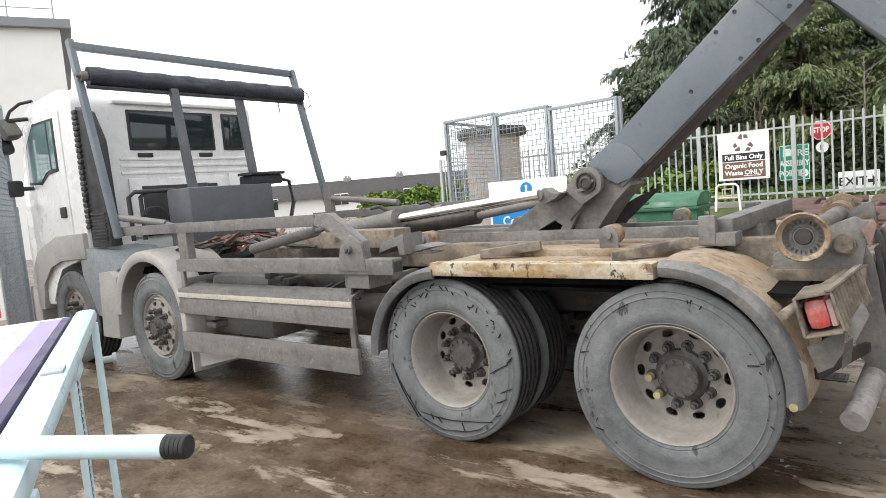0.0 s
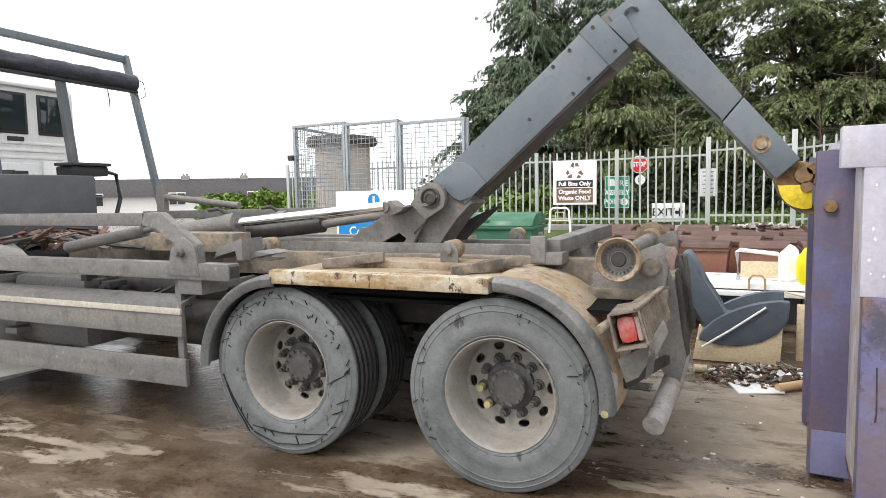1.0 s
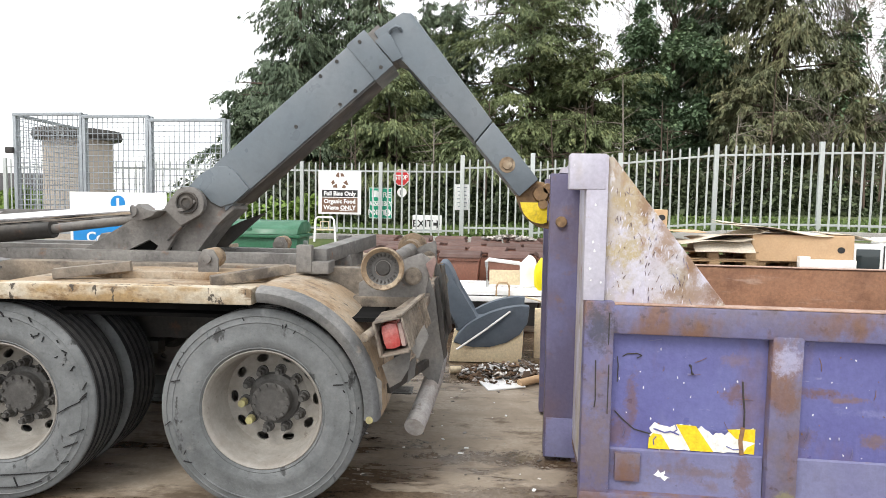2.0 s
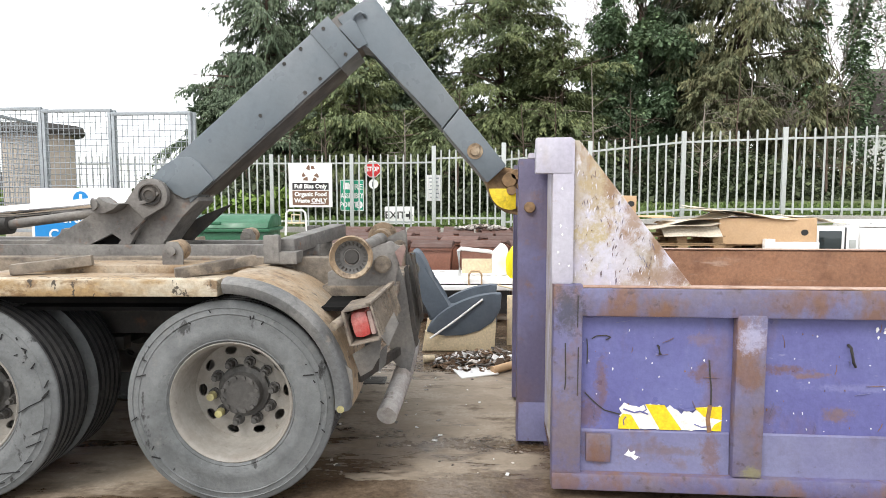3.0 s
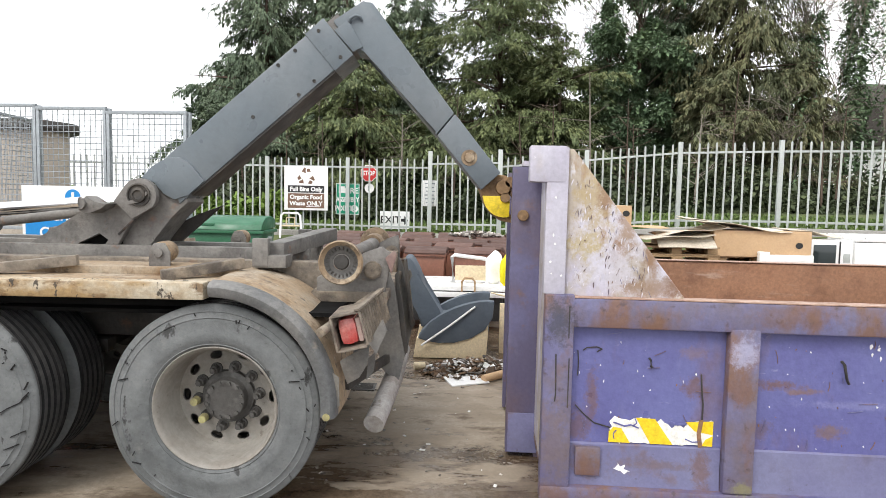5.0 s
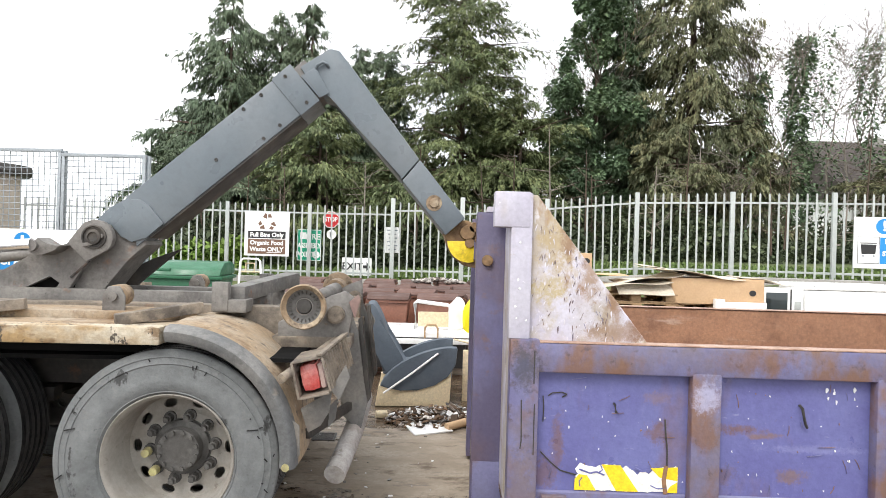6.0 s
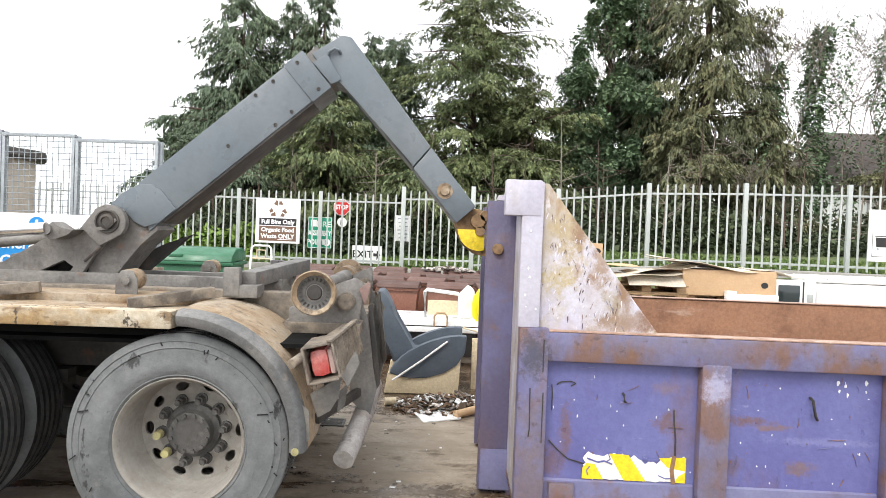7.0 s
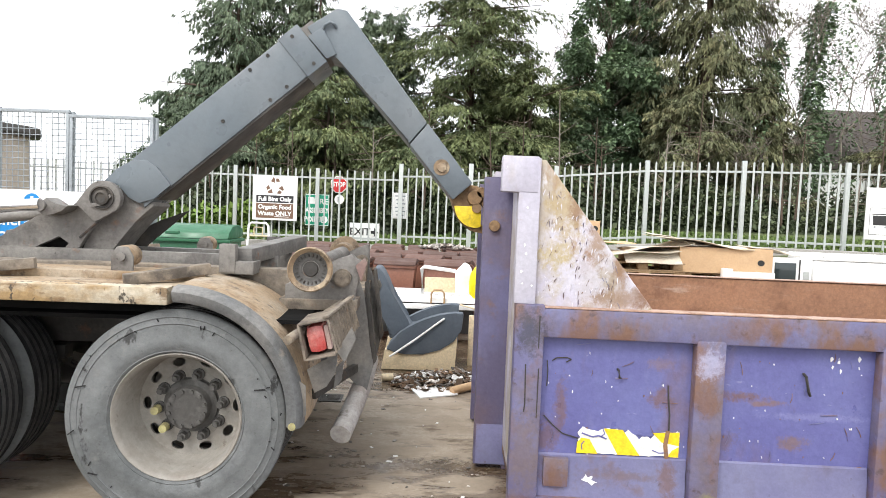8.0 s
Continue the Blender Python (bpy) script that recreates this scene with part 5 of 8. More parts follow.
# ---- hook arm ----
A0, A1 = 4.23, 4.57
LEAF = [(-3.15, 1.10), (-3.128, 1.185), (-2.674, 1.457), (-2.60, 1.50), (-2.49, 1.508), (-2.40, 1.60), (-2.30, 1.66), (-2.232, 1.614), (-2.214, 1.566), (-2.236, 1.514), (-2.364, 1.41), (-2.408, 1.344), (-2.48, 1.22), (-2.564, 1.146), (-2.616, 1.159), (-2.517, 1.276), (-2.584, 1.321), (-2.761, 1.226), (-2.86, 1.17), (-2.86, 1.10)]
for y in (A0 - 0.02, A1 - 0.02):
    bm = begin()
    prism(bm, LEAF, y, y + 0.04, bevel=0.006)
    part("arm_cheek", bm, m_armdirty, truck, "dusty arm cheek plate")
    s = -1 if y < 4.4 else 1
    c = y if s < 0 else y + 0.04
    # raised pivot plate with a rounded head
    bm = begin()
    prism(bm, [(-2.463, 1.519), (-2.351, 1.409)] + arc(-2.305, 1.555, 0.108, -42, 138, 14), min(c, c + s * 0.05), max(c, c + s * 0.05), bevel=0.007)
    pv = part("arm_pivot", bm, m_armdirty, truck)
    bm = begin()
    lathe(bm, [(0.072, 0), (0.072, s * 0.012), (0.064, s * 0.014), (0.060, s * 0.004), (0.048, s * 0.002), (0.044, s * 0.020), (0.030, s * 0.024), (0.028, s * 0.016), (0.0, s * 0.014)], (-2.305, c + s * 0.05, 1.56), 36)
    part("pivot_cap", bm, m_steeldark, pv)
    bm = begin()
    beam(bm, (-2.365, c + s * 0.058, 1.51), (-2.30, c + s * 0.058, 1.525), 0.012, 0.022, 0.002)
    beam(bm, (-2.30, c + s * 0.058, 1.525), (-2.25, c + s * 0.058, 1.575), 0.012, 0.018, 0.002)
    part("locking_clip", bm, m_armdirty, pv)
    # angular lug that takes the ram
    bm = begin()
    prism(bm, [(-2.664, 1.479), (-2.588, 1.548), (-2.536, 1.505), (-2.462, 1.505), (-2.50, 1.47), (-2.56, 1.445), (-2.606, 1.442)], min(c, c + s * 0.13), max(c, c + s * 0.13), bevel=0.006)
    part("cylinder_lug", bm, m_armdirty, truck)
    # fold and weld line down the leg
    bm = begin()
    beam(bm, (-2.352, c + s * 0.004, 1.412), (-2.46, c + s * 0.004, 1.31), 0.01, 0.012, 0.002)
    part("weld_bead", bm, m_steeldark, truck)
# black filler block that stands for the deep shade between the cheeks
bm = begin()
prism(bm, [(-2.86, 1.10), (-2.50, 1.10), (-2.50, 1.26), (-2.60, 1.36), (-2.86, 1.20)], A0 + 0.06, A1 - 0.06, bevel=0.01)
part("cross_tube", bm, m_shadefill, truck, "black filler for the shade between the arm cheeks")
# boxed root of the boom between the cheeks, and the swept leg on the far side
bm = begin()
prism(bm, [(-2.48, 1.20), (-2.31, 1.20), (-2.24, 1.305), (-2.15, 1.42), (-2.04, 1.52), (-2.07, 1.60), (-2.20, 1.66), (-2.40, 1.50)], A0 + 0.035, A1 - 0.035, bevel=0.008)
part("boom_root", bm, m_armdirty, truck)
bm = begin()
prism(bm, [(-2.50, 1.20), (-2.40, 1.20), (-2.35, 1.25), (-2.30, 1.34), (-2.12, 1.43), (-1.94, 1.50), (-2.22, 1.26), (-2.24, 1.19), (-2.30, 1.17)], A1 + 0.03, A1 + 0.06, bevel=0.004)
part("swept_leg", bm, m_steeldark, truck)
# rounded doubler over the foot of the boom
bm = begin()
prism(bm, [(-2.33, 1.665), (-2.24, 1.64), (-2.19, 1.57), (-2.12, 1.535), (-2.03, 1.565), (-1.93, 1.655), (-2.02, 1.765), (-2.08, 1.80), (-2.16, 1.80), (-2.26, 1.74)], A0 + 0.008, A0 + 0.024, bevel=0.004)
part("doubler_plate", bm, m_arm, truck)
bm = begin()
rod(bm, (-2.95, 4.05, 1.10), (-2.95, 4.75, 1.10), 0.08, seg=24)
part("arm_shaft", bm, m_armdirty, truck)

ux, uz = 0.7535, 0.6575   # along the main boom
nx, nz = -0.6575, 0.7535  # square to it
bm = begin()
p0 = (-2.02, 1.57)
L1, W1 = 1.345, 0.278
prism(bm, [(p0[0] - 0.10 * ux, p0[1] - 0.10 * uz), (p0[0] + L1 * ux, p0[1] + L1 * uz), (p0[0] + L1 * ux + W1 * nx, p0[1] + L1 * uz + W1 * nz), (p0[0] + 0.04 * ux + W1 * nx, p0[1] + 0.04 * uz + W1 * nz)], A0 + 0.02, A1 - 0.02, bevel=0.014)
boom = part("main_boom", bm, m_arm, truck, "blue-grey painted box boom")


def on_boom(u, v, y):
    return (p0[0] + u * ux + v * nx, y, p0[1] + u * uz + v * nz)


# end collar, wear strip and bolts
bm = begin()
q = [on_boom(1.20, -0.006, 0), on_boom(1.352, -0.006, 0), on_boom(1.352, W1 + 0.006, 0), on_boom(1.20, W1 + 0.006, 0)]
prism(bm, [(a[0], a[2]) for a in q], A0 + 0.012, A1 - 0.012, bevel=0.005)
part("boom_collar", bm, m_arm, boom)
bm = begin()
q = [on_boom(0.0, -0.012, 0), on_boom(1.2, -0.012, 0), on_boom(1.2, 0.012, 0), on_boom(0.0, 0.012, 0)]
prism(bm, [(a[0], a[2]) for a in q], A0 + 0.03, A1 - 0.03, bevel=0.003)
part("boom_seam", bm, m_steeldark, boom)
bolt = begin()
lathe(bolt, [(0.012, 0.0), (0.011, -0.006), (0.007, -0.006), (0.006, -0.003), (0, -0.003)], (0, 0, 0), 16)
bolt = to_mesh("bolt", bolt, m_steeldark)
for u, v in ((1.28, 0.035), (1.28, W1 - 0.035), (1.09, W1 - 0.03), (0.95, W1 - 0.03), (1.06, 0.03), (0.93, 0.03), (0.62, 0.11)):
    o = part("bolt", bolt, None, boom)
    o.location = V(on_boom(u, v, A0 + (0.012 if u > 1.2 else 0.02)))
# inner slide stub and jib
bm = begin()
q = [on_boom(1.34, 0.02, 0), on_boom(1.44, 0.02, 0), on_boom(1.44, W1 - 0.02, 0), on_boom(1.34, W1 - 0.02, 0)]
prism(bm, [(a[0], a[2]) for a in q], A0 + 0.04, A1 - 0.04, bevel=0.006)
part("boom_slide", bm, m_armdirty, boom)
bm = begin()
prism(bm, [(-1.13, 2.66), (-0.945, 2.785), (-0.885, 2.775), (-0.365, 2.11), (-0.475, 1.975), (-0.93, 2.49), (-1.01, 2.50)], A0 + 0.02, A1 - 0.02, bevel=0.012)
jib = part("jib", bm, m_arm, truck, "blue-grey painted jib")
bm = begin()
prism(bm, [(-0.36, 2.105), (-0.065, 1.745), (-0.185, 1.635), (-0.47, 1.97)], A0 + 0.012, A1 - 0.012, bevel=0.010)
part("jib_end", bm, m_arm, jib)
bm = begin()
lathe(bm, [(0.0, -0.02), (0.028, -0.018), (0.030, -0.012), (0.030, 0.0), (0.05, -0.004), (0.052, 0.01)], (-0.265, A0 + 0.012, 1.835), 28)
part("jib_pin", bm, m_roller, jib, "rust-brown jib pin")
bm = begin()
tube(bm, [(-1.03, A0 + 0.018, 2.64), (-1.015, A0 + 0.0, 2.67), (-0.985, A0 + 0.0, 2.69), (-0.96, A0 + 0.0, 2.68), (-0.95, A0 + 0.018, 2.665)], 0.010, 8)
part("jib_loop", bm, m_arm, jib)
bm = begin()
q = [(-1.12, 2.60), (-1.03, 2.66), (-0.94, 2.50), (-1.00, 2.47)]
prism(bm, q, A0 + 0.006, A0 + 0.03, bevel=0.004)
part("knee_plate", bm, m_arm, jib)
# hook
bm = begin()
prism(bm, [(-0.20, 1.66), (-0.10, 1.74), (-0.02, 1.73), (0.02, 1.66), (0.0, 1.60), (-0.04, 1.58), (-0.05, 1.53), (0.0, 1.475), (0.07, 1.45), (0.09, 1.43), (0.04, 1.425), (-0.05, 1.44), (-0.12, 1.49), (-0.16, 1.55)], 4.30, 4.50, bevel=0.012)
hook = part("hook", bm, m_hook, truck, "rusty cast lifting hook")
bm = begin()
prism(bm, [(-0.175, 1.60)] + arc(-0.035, 1.60, 0.135, 195, 285, 10) + [(0.0, 1.575), (-0.06, 1.60)], 4.278, 4.296, bevel=0.004)
part("hook_cover", bm, m_yellow, hook, "yellow painted safety plate")
bm = begin()
for a, r in (((-0.045, 1.655), 0.045), ((0.0, 1.69), 0.032), ((-0.03, 1.59), 0.03), ((0.025, 1.615), 0.022)):
    rod(bm, (a[0], 4.265, a[1]), (a[0], 4.30, a[1]), r, r * 1.1, seg=14)
part("hook_latch", bm, m_hook, hook)

# main lift cylinders
for y in (4.08, 4.72):
    bm = begin()
    rod(bm, (-5.35, y, 1.22), (-3.98, y, 1.385), 0.072, seg=32)
    rod(bm, (-4.05, y, 1.376), (-3.94, y, 1.389), 0.082, seg=32)
    c = part("lift_cylinder", bm, m_grey, truck)
    bm = begin()
    rod(bm, (-3.95, y, 1.388), (-2.62, y, 1.505), 0.036, seg=28)
    part("piston_rod", bm, m_chrome, c, "bright chromed piston rod")
    bm = begin()
    rod(bm, (-2.62, y - 0.02, 1.50), (-2.62, y + 0.02, 1.50), 0.034, seg=20)
    part("rod_eye", bm, m_armdirty, c)
    bm = begin()
    tube(bm, [(-4.05, y, 1.46), (-4.1, y - 0.03, 1.50), (-4.2, y - 0.03, 1.49)], 0.016, 8)
    part("oil_union", bm, m_steeldark, c)
bm = begin()
rod(bm, (-3.95, 4.24, 1.30), (-3.25, 4.24, 1.37), 0.06, seg=24)
part("slide_cylinder", bm, m_steeldark, truck)
bm = begin()
rod(bm, (-3.25, 4.24, 1.37), (-2.65, 4.24, 1.45), 0.03, seg=16)
part("slide_rod", bm, m_armdirty, truck)
# small side ram to the bracket
bm = begin()
rod(bm, (-5.0, 3.42, 1.235), (-4.12, 3.36, 1.37), 0.042, seg=22)
ram = part("side_ram", bm, m_rail, truck)
bm = begin()
rod(bm, (-4.12, 3.36, 1.37), (-3.92, 3.34, 1.40), 0.02, seg=14)
rod(bm, (-3.92, 3.28, 1.40), (-3.92, 3.40, 1.40), 0.04, seg=16)
part("ram_rod", bm, m_rail, ram)
# wooden-looking locker and brackets between rails
bm = begin()
box(bm, (-4.95, 3.75, 1.19), (-3.70, 3.95, 1.33), 0.01)
part("rail_cover", bm, m_chassis, truck)
bm = begin()
prism(bm, [(-3.46, 1.19), (-3.42, 1.27), (-3.22, 1.33), (-3.22, 1.19), (-3.27, 1.19), (-3.27, 1.26), (-3.40, 1.22)], 3.30, 3.50, bevel=0.006)
part("support_bracket", bm, m_grey, truck)
bm = begin()
prism(bm, [(-3.36, 1.17), (-3.05, 1.23), (-3.18, 1.245)], 3.38, 3.60, bevel=0.003)
part("gusset", bm, m_grey, truck)
# crumpled netting and hoses on the frame
bm = begin()
for k in range(60):
    x, y, z = random.uniform(-6.3, -5.2), random.uniform(3.55, 4.2), random.uniform(1.20, 1.33)
    m = pose(x, y, z, random.uniform(-40, 40), random.uniform(-40, 40), random.uniform(0, 180))
    box(bm, (-0.09, -0.022, -0.006), (0.09, 0.022, 0.006), 0.003, m)
part("load_net", bm, m_cloth, truck, "crumpled red-brown load net")
for k in range(10):
    bm = begin()
    a = V((random.uniform(-6.3, -5.8), random.uniform(3.4, 3.9), 1.24))
    b = V((random.uniform(-5.2, -4.4), random.uniform(3.5, 4.0), 1.22))
    tube(bm, [a, a.lerp(b, 0.25) + V((0, 0.05, 0.07)), a.lerp(b, 0.6) + V((0, -0.05, 0.04)), b], 0.014, 6)
    part("hose", bm, m_chassis if k % 2 else m_black, truck)
# ---- oil tank, cab and gantry ----
bm = begin()
box(bm, (-6.62, 3.62, 1.20), (-6.20, 4.62, 1.83), 0.03)
tk = part("oil_tank", bm, m_tank, truck, "dark grey hydraulic oil tank")
bm = begin()
rod(bm, (-6.4, 3.9, 1.82), (-6.4, 3.9, 1.875), 0.05, seg=16)
part("filler_cap", bm, m_black, tk)
bm = begin()
box(bm, (-6.55, 4.45, 1.83), (-6.3, 4.85, 1.93), 0.02)
box(bm, (-6.5, 4.4, 1.93), (-6.25, 4.85, 1.96), 0.006)
part("filter_housing", bm, m_black, tk)
for y in (3.30, 3.42):
    bm = begin()
    tube(bm, [(-6.75, y, 1.35), (-6.75, y, 1.78), (-6.72, y + 0.05, 1.83), (-6.70, y + 0.35, 1.83)], 0.022, 10)
    part("steel_pipe", bm, m_black, truck)
bm = begin()
tube(bm, [(-6.35, 4.85, 1.88), (-6.32, 4.95, 1.85), (-6.3, 4.97, 1.6), (-6.3, 4.9, 1.4)], 0.022, 10)
part("steel_pipe", bm, m_black, truck)
for k in range(3):
    bm = begin()
    pts = [(-6.70, 3.50 + 0.12 * math.cos(a) + 0.02 * k, 1.55 + 0.12 * math.sin(a)) for a in np.linspace(0, 6.0, 16)]
    tube(bm, pts, 0.011, 6)
    part("coiled_hose", bm, m_black, truck)

# cab body
CB, CY0, CY1 = -7.68, 3.27, 5.53
cab_prof = [(-7.68, 1.20), (-7.68, 2.86), (-7.76, 2.98), (-8.0, 3.03), (-8.75, 2.98), (-8.98, 2.86), (-9.22, 2.10), (-9.27, 1.30), (-9.25, 0.72), (-9.05, 0.62), (-8.72, 0.62), (-8.66, 0.90), (-8.45, 1.10), (-8.15, 1.17), (-7.88, 1.12)]
bm = begin()
prism(bm, cab_prof, CY0, CY1, bevel=0.05)
cab = part("cab", bm, m_cab, truck, "white painted truck cab")
# door with its glass, handle and lines
bm = begin()
prism(bm, [(-7.98, 1.30), (-7.98, 2.80), (-8.70, 2.80), (-8.98, 2.55), (-9.02, 2.0), (-9.04, 1.30)], CY0 - 0.016, CY0 + 0.01, bevel=0.012)
door = part("cab_door", bm, m_cab, cab)
bm = begin()
prism(bm, [(-8.12, 2.16), (-8.12, 2.74), (-8.66, 2.74), (-8.90, 2.52), (-8.94, 2.06), (-8.6, 2.04), (-8.4, 2.14)], CY0 - 0.022, CY0 - 0.014, bevel=0.003)
part("window_seal", bm, m_black, door)
bm = begin()
prism(bm, [(-8.30, 2.19), (-8.30, 2.71), (-8.65, 2.71), (-8.87, 2.51), (-8.91, 2.09), (-8.6, 2.07), (-8.42, 2.17)], CY0 - 0.028, CY0 - 0.021)
part("door_glass", bm, m_teal, door, "green-tinted door glass")
bm = begin()
prism(bm, [(-8.15, 2.19), (-8.15, 2.71), (-8.26, 2.71), (-8.26, 2.19)], CY0 - 0.028, CY0 - 0.021)
part("quarter_glass", bm, m_teal, door)
bm = begin()
box(bm, (-8.20, CY0 - 0.035, 1.64), (-8.06, CY0 - 0.012, 1.76), 0.012)
part("door_handle", bm, m_black, door, "black door handle")
# wing, bumper, arch
bm = begin()
prism(bm, [(-7.70, 1.17), (-7.70, 1.46), (-8.40, 1.44), (-8.95, 1.28), (-9.20, 1.0), (-9.24, 0.66), (-9.02, 0.56), (-8.93, 0.58), (-8.90, 0.88), (-8.62, 1.10), (-8.30, 1.16)], CY0 - 0.045, CY0 + 0.14, bevel=0.02)
part("wing", bm, m_wing, cab, "dusty grey front wing")
bm = begin()
box(bm, (-9.36, 3.22, 0.36), (-9.06, 5.58, 0.86), 0.06)
part("bumper", bm, m_wing, cab)
bm = begin()
prism(bm, [(-7.05, 1.08), (-7.25, 1.26), (-7.86, 1.30), (-7.86, 1.0), (-7.60, 0.56), (-7.40, 0.54)], 3.24, 3.80, bevel=0.02)
part("entry_step", bm, surface("grey_chequer_step", (0.22, 0.235, 0.245), 0.45, layers=[((0.33, 0.34, 0.34), 5, 0.45, 0.7, 0.6)], bump=(30, 0.006)), cab)
# dark air-duct panel at the cab's rear corner
bm = begin()
prism(bm, [(-7.66, 1.30), (-7.66, 2.80), (-7.46, 2.72), (-7.28, 2.40), (-7.22, 1.30)], 3.30, 3.42, bevel=0.02)
duct = part("air_duct", bm, m_black, cab, "black plastic air duct panel")
for k in range(9):
    bm = begin()
    z = 1.36 + 0.035 * k
    box(bm, (-7.58, 3.285, z), (-7.27, 3.30, z + 0.015))
    part("fin", bm, m_black, duct)
for k in range(22):
    bm = begin()
    z = 1.50 + 0.058 * k
    box(bm, (-7.69, 3.270, z), (-7.60, 3.31, z + 0.04), 0.01)
    part("louvre", bm, m_black, duct)
# rear wall: windows, ribs and recess
for y0, y1 in ((3.88, 4.92), (5.10, 5.34)):
    bm = begin()
    box(bm, (CB - 0.01, y0 - 0.03, 2.34), (CB + 0.012, y1 + 0.03, 2.80), 0.01)
    s = part("rear_window_seal", bm, m_black, cab)
    bm = begin()
    box(bm, (CB + 0.010, y0, 2.37), (CB + 0.018, y1, 2.77), 0.002)
    part("rear_glass", bm, m_glass, s, "dark rear cab glass")
bm = begin()
for z in (2.24, 2.16, 2.08):
    beam(bm, (CB + 0.004, 3.72, z), (CB + 0.004, 5.45, z), 0.02, 0.035, 0.008)
box(bm, (CB - 0.01, 3.78, 1.35), (CB + 0.03, 5.02, 2.02), 0.03)
box(bm, (CB - 0.01, 5.08, 1.35), (CB + 0.03, 5.44, 2.05), 0.03)
box(bm, (CB - 0.01, 3.70, 2.86), (CB + 0.03, 5.40, 2.90), 0.012)
part("pressed_rib", bm, m_cab, cab)
# dark panel added to give the rear wall contrast
bm = begin()
box(bm, (CB + 0.02, 3.92, 1.35), (CB + 0.036, 4.9, 1.93), 0.03)
part("engine_panel", bm, m_black, cab)
for y in (4.02, 4.80):
    bm = begin()
    box(bm, (CB, y - 0.09, 2.26), (CB + 0.022, y + 0.09, 2.31), 0.008)
    part("vent", bm, m_black, cab)
bm = begin()
box(bm, (-8.7, 3.45, 2.98), (-7.95, 5.35, 3.06), 0.04)
part("roof_cap", bm, m_cab, cab)
bm = begin()
prism(bm, [(-8.95, 2.82), (-9.08, 2.86), (-9.30, 2.72), (-9.28, 2.68), (-9.02, 2.74)], 3.35, 5.45, bevel=0.01)
part("sun_visor", bm, m_teal, cab)
# mirrors
bm = begin()
tube(bm, [(-8.62, 3.27, 3.0), (-8.74, 3.18, 2.98), (-8.82, 3.10, 2.90), (-8.84, 3.06, 2.80)], 0.018, 8)
tube(bm, [(-8.80, 3.27, 2.82), (-8.84, 3.10, 2.80), (-8.88, 3.02, 2.74)], 0.024, 8)
mr = part("mirror_arm", bm, m_black, cab)
bm = begin()
tube(bm, [(-8.86, 3.27, 2.02), (-8.90, 3.10, 2.02)], 0.024, 8)
low_arm = part("mirror_arm", bm, m_black, cab)
bm = begin()
box(bm, (-0.07, -0.10, -0.12), (0.07, 0.10, 0.12), 0.05, pose(-8.87, 3.08, 2.70, 12, -28, 8))
part("mirror", bm, m_grey, mr, "dusty grey mirror housing")
bm = begin()
box(bm, (-0.06, -0.09, -0.10), (0.06, 0.09, 0.10), 0.045, pose(-8.93, 3.03, 2.52, 6, -18, 0))
part("mirror", bm, m_black, mr)
bm = begin()
box(bm, (-8.98, 2.97, 1.93), (-8.86, 3.16, 2.12), 0.04)
part("mirror", bm, m_black, low_arm)

# tarpaulin gantry behind the cab
bm = begin()
beam(bm, (-6.68, 3.12, 1.40), (-7.16, 3.12, 3.36), 0.055, 0.075, up=(1, 0, 0))
ga = part("gantry_post", bm, m_arm, truck)
bm = begin()
beam(bm, (-6.45, 5.66, 1.40), (-6.92, 5.66, 3.26), 0.055, 0.075, up=(1, 0, 0))
part("gantry_post", bm, m_arm, truck)
bm = begin()
beam(bm, (-7.13, 3.12, 3.30), (-6.92, 5.66, 3.22), 0.06, 0.075)
part("gantry_top_bar", bm, m_arm, truck)
for y in (3.98, 4.78):
    bm = begin()
    beam(bm, (-6.62, y, 1.20), (-6.86, y, 2.90), 0.085, 0.06, up=(1, 0, 0))
    part("gantry_mid_post", bm, m_tank, truck)
bm = begin()
a, b = V((-7.0, 3.18, 2.99)), V((-6.76, 5.63, 2.93))
pts = [a.lerp(b, k / 24) + V((0, 0, 0.006 * math.sin(k * 2.1))) for k in range(25)]
tube(bm, pts, 0.094, 26)
ro = part("tarpaulin_roll", bm, m_tarp, truck, "rolled black tarpaulin sheet")
bm = begin()
rod(bm, a + V((0.004, -0.01, 0)), a + V((-0.004, -0.07, 0)), 0.05, seg=20)
rod(bm, a + V((0, -0.06, 0)), a + V((0, -0.12, 0.0)), 0.02, seg=12)
part("roll_spindle", bm, m_rail, ro)
bm = begin()
beam(bm, (-6.98, 3.15, 2.885), (-6.75, 5.65, 2.83), 0.05, 0.03)
part("roll_tray", bm, m_black, ro)
bm = begin()
tube(bm, [(-6.78, 5.62, 2.86), (-6.75, 5.68, 2.75), (-6.72, 5.75, 2.8), (-6.74, 5.74, 2.95), (-6.78, 5.65, 3.0)], 0.005, 6)
tube(bm, [(-6.8, 5.3, 2.84), (-6.79, 5.31, 2.7), (-6.79, 5.30, 2.62)], 0.006, 6)
part("loose_cord", bm, m_black, ro)
# swing arm stays
bm = begin()
rod(bm, (-6.76, 3.16, 1.60), (-6.1, 3.30, 1.50), 0.035, seg=16)
rod(bm, (-6.1, 3.30, 1.50), (-5.85, 3.32, 1.44), 0.022, seg=12)
part("gantry_ram", bm, m_rail, truck)
bm = begin()
rod(bm, (-6.50, 5.66, 1.62), (-5.3, 5.64, 1.50), 0.035, seg=16)
part("gantry_ram", bm, m_grey, truck)
bm = begin()
beam(bm, (-6.45, 5.66, 1.75), (-6.45, 5.66, 1.15), 0.07, 0.12, up=(1, 0, 0))
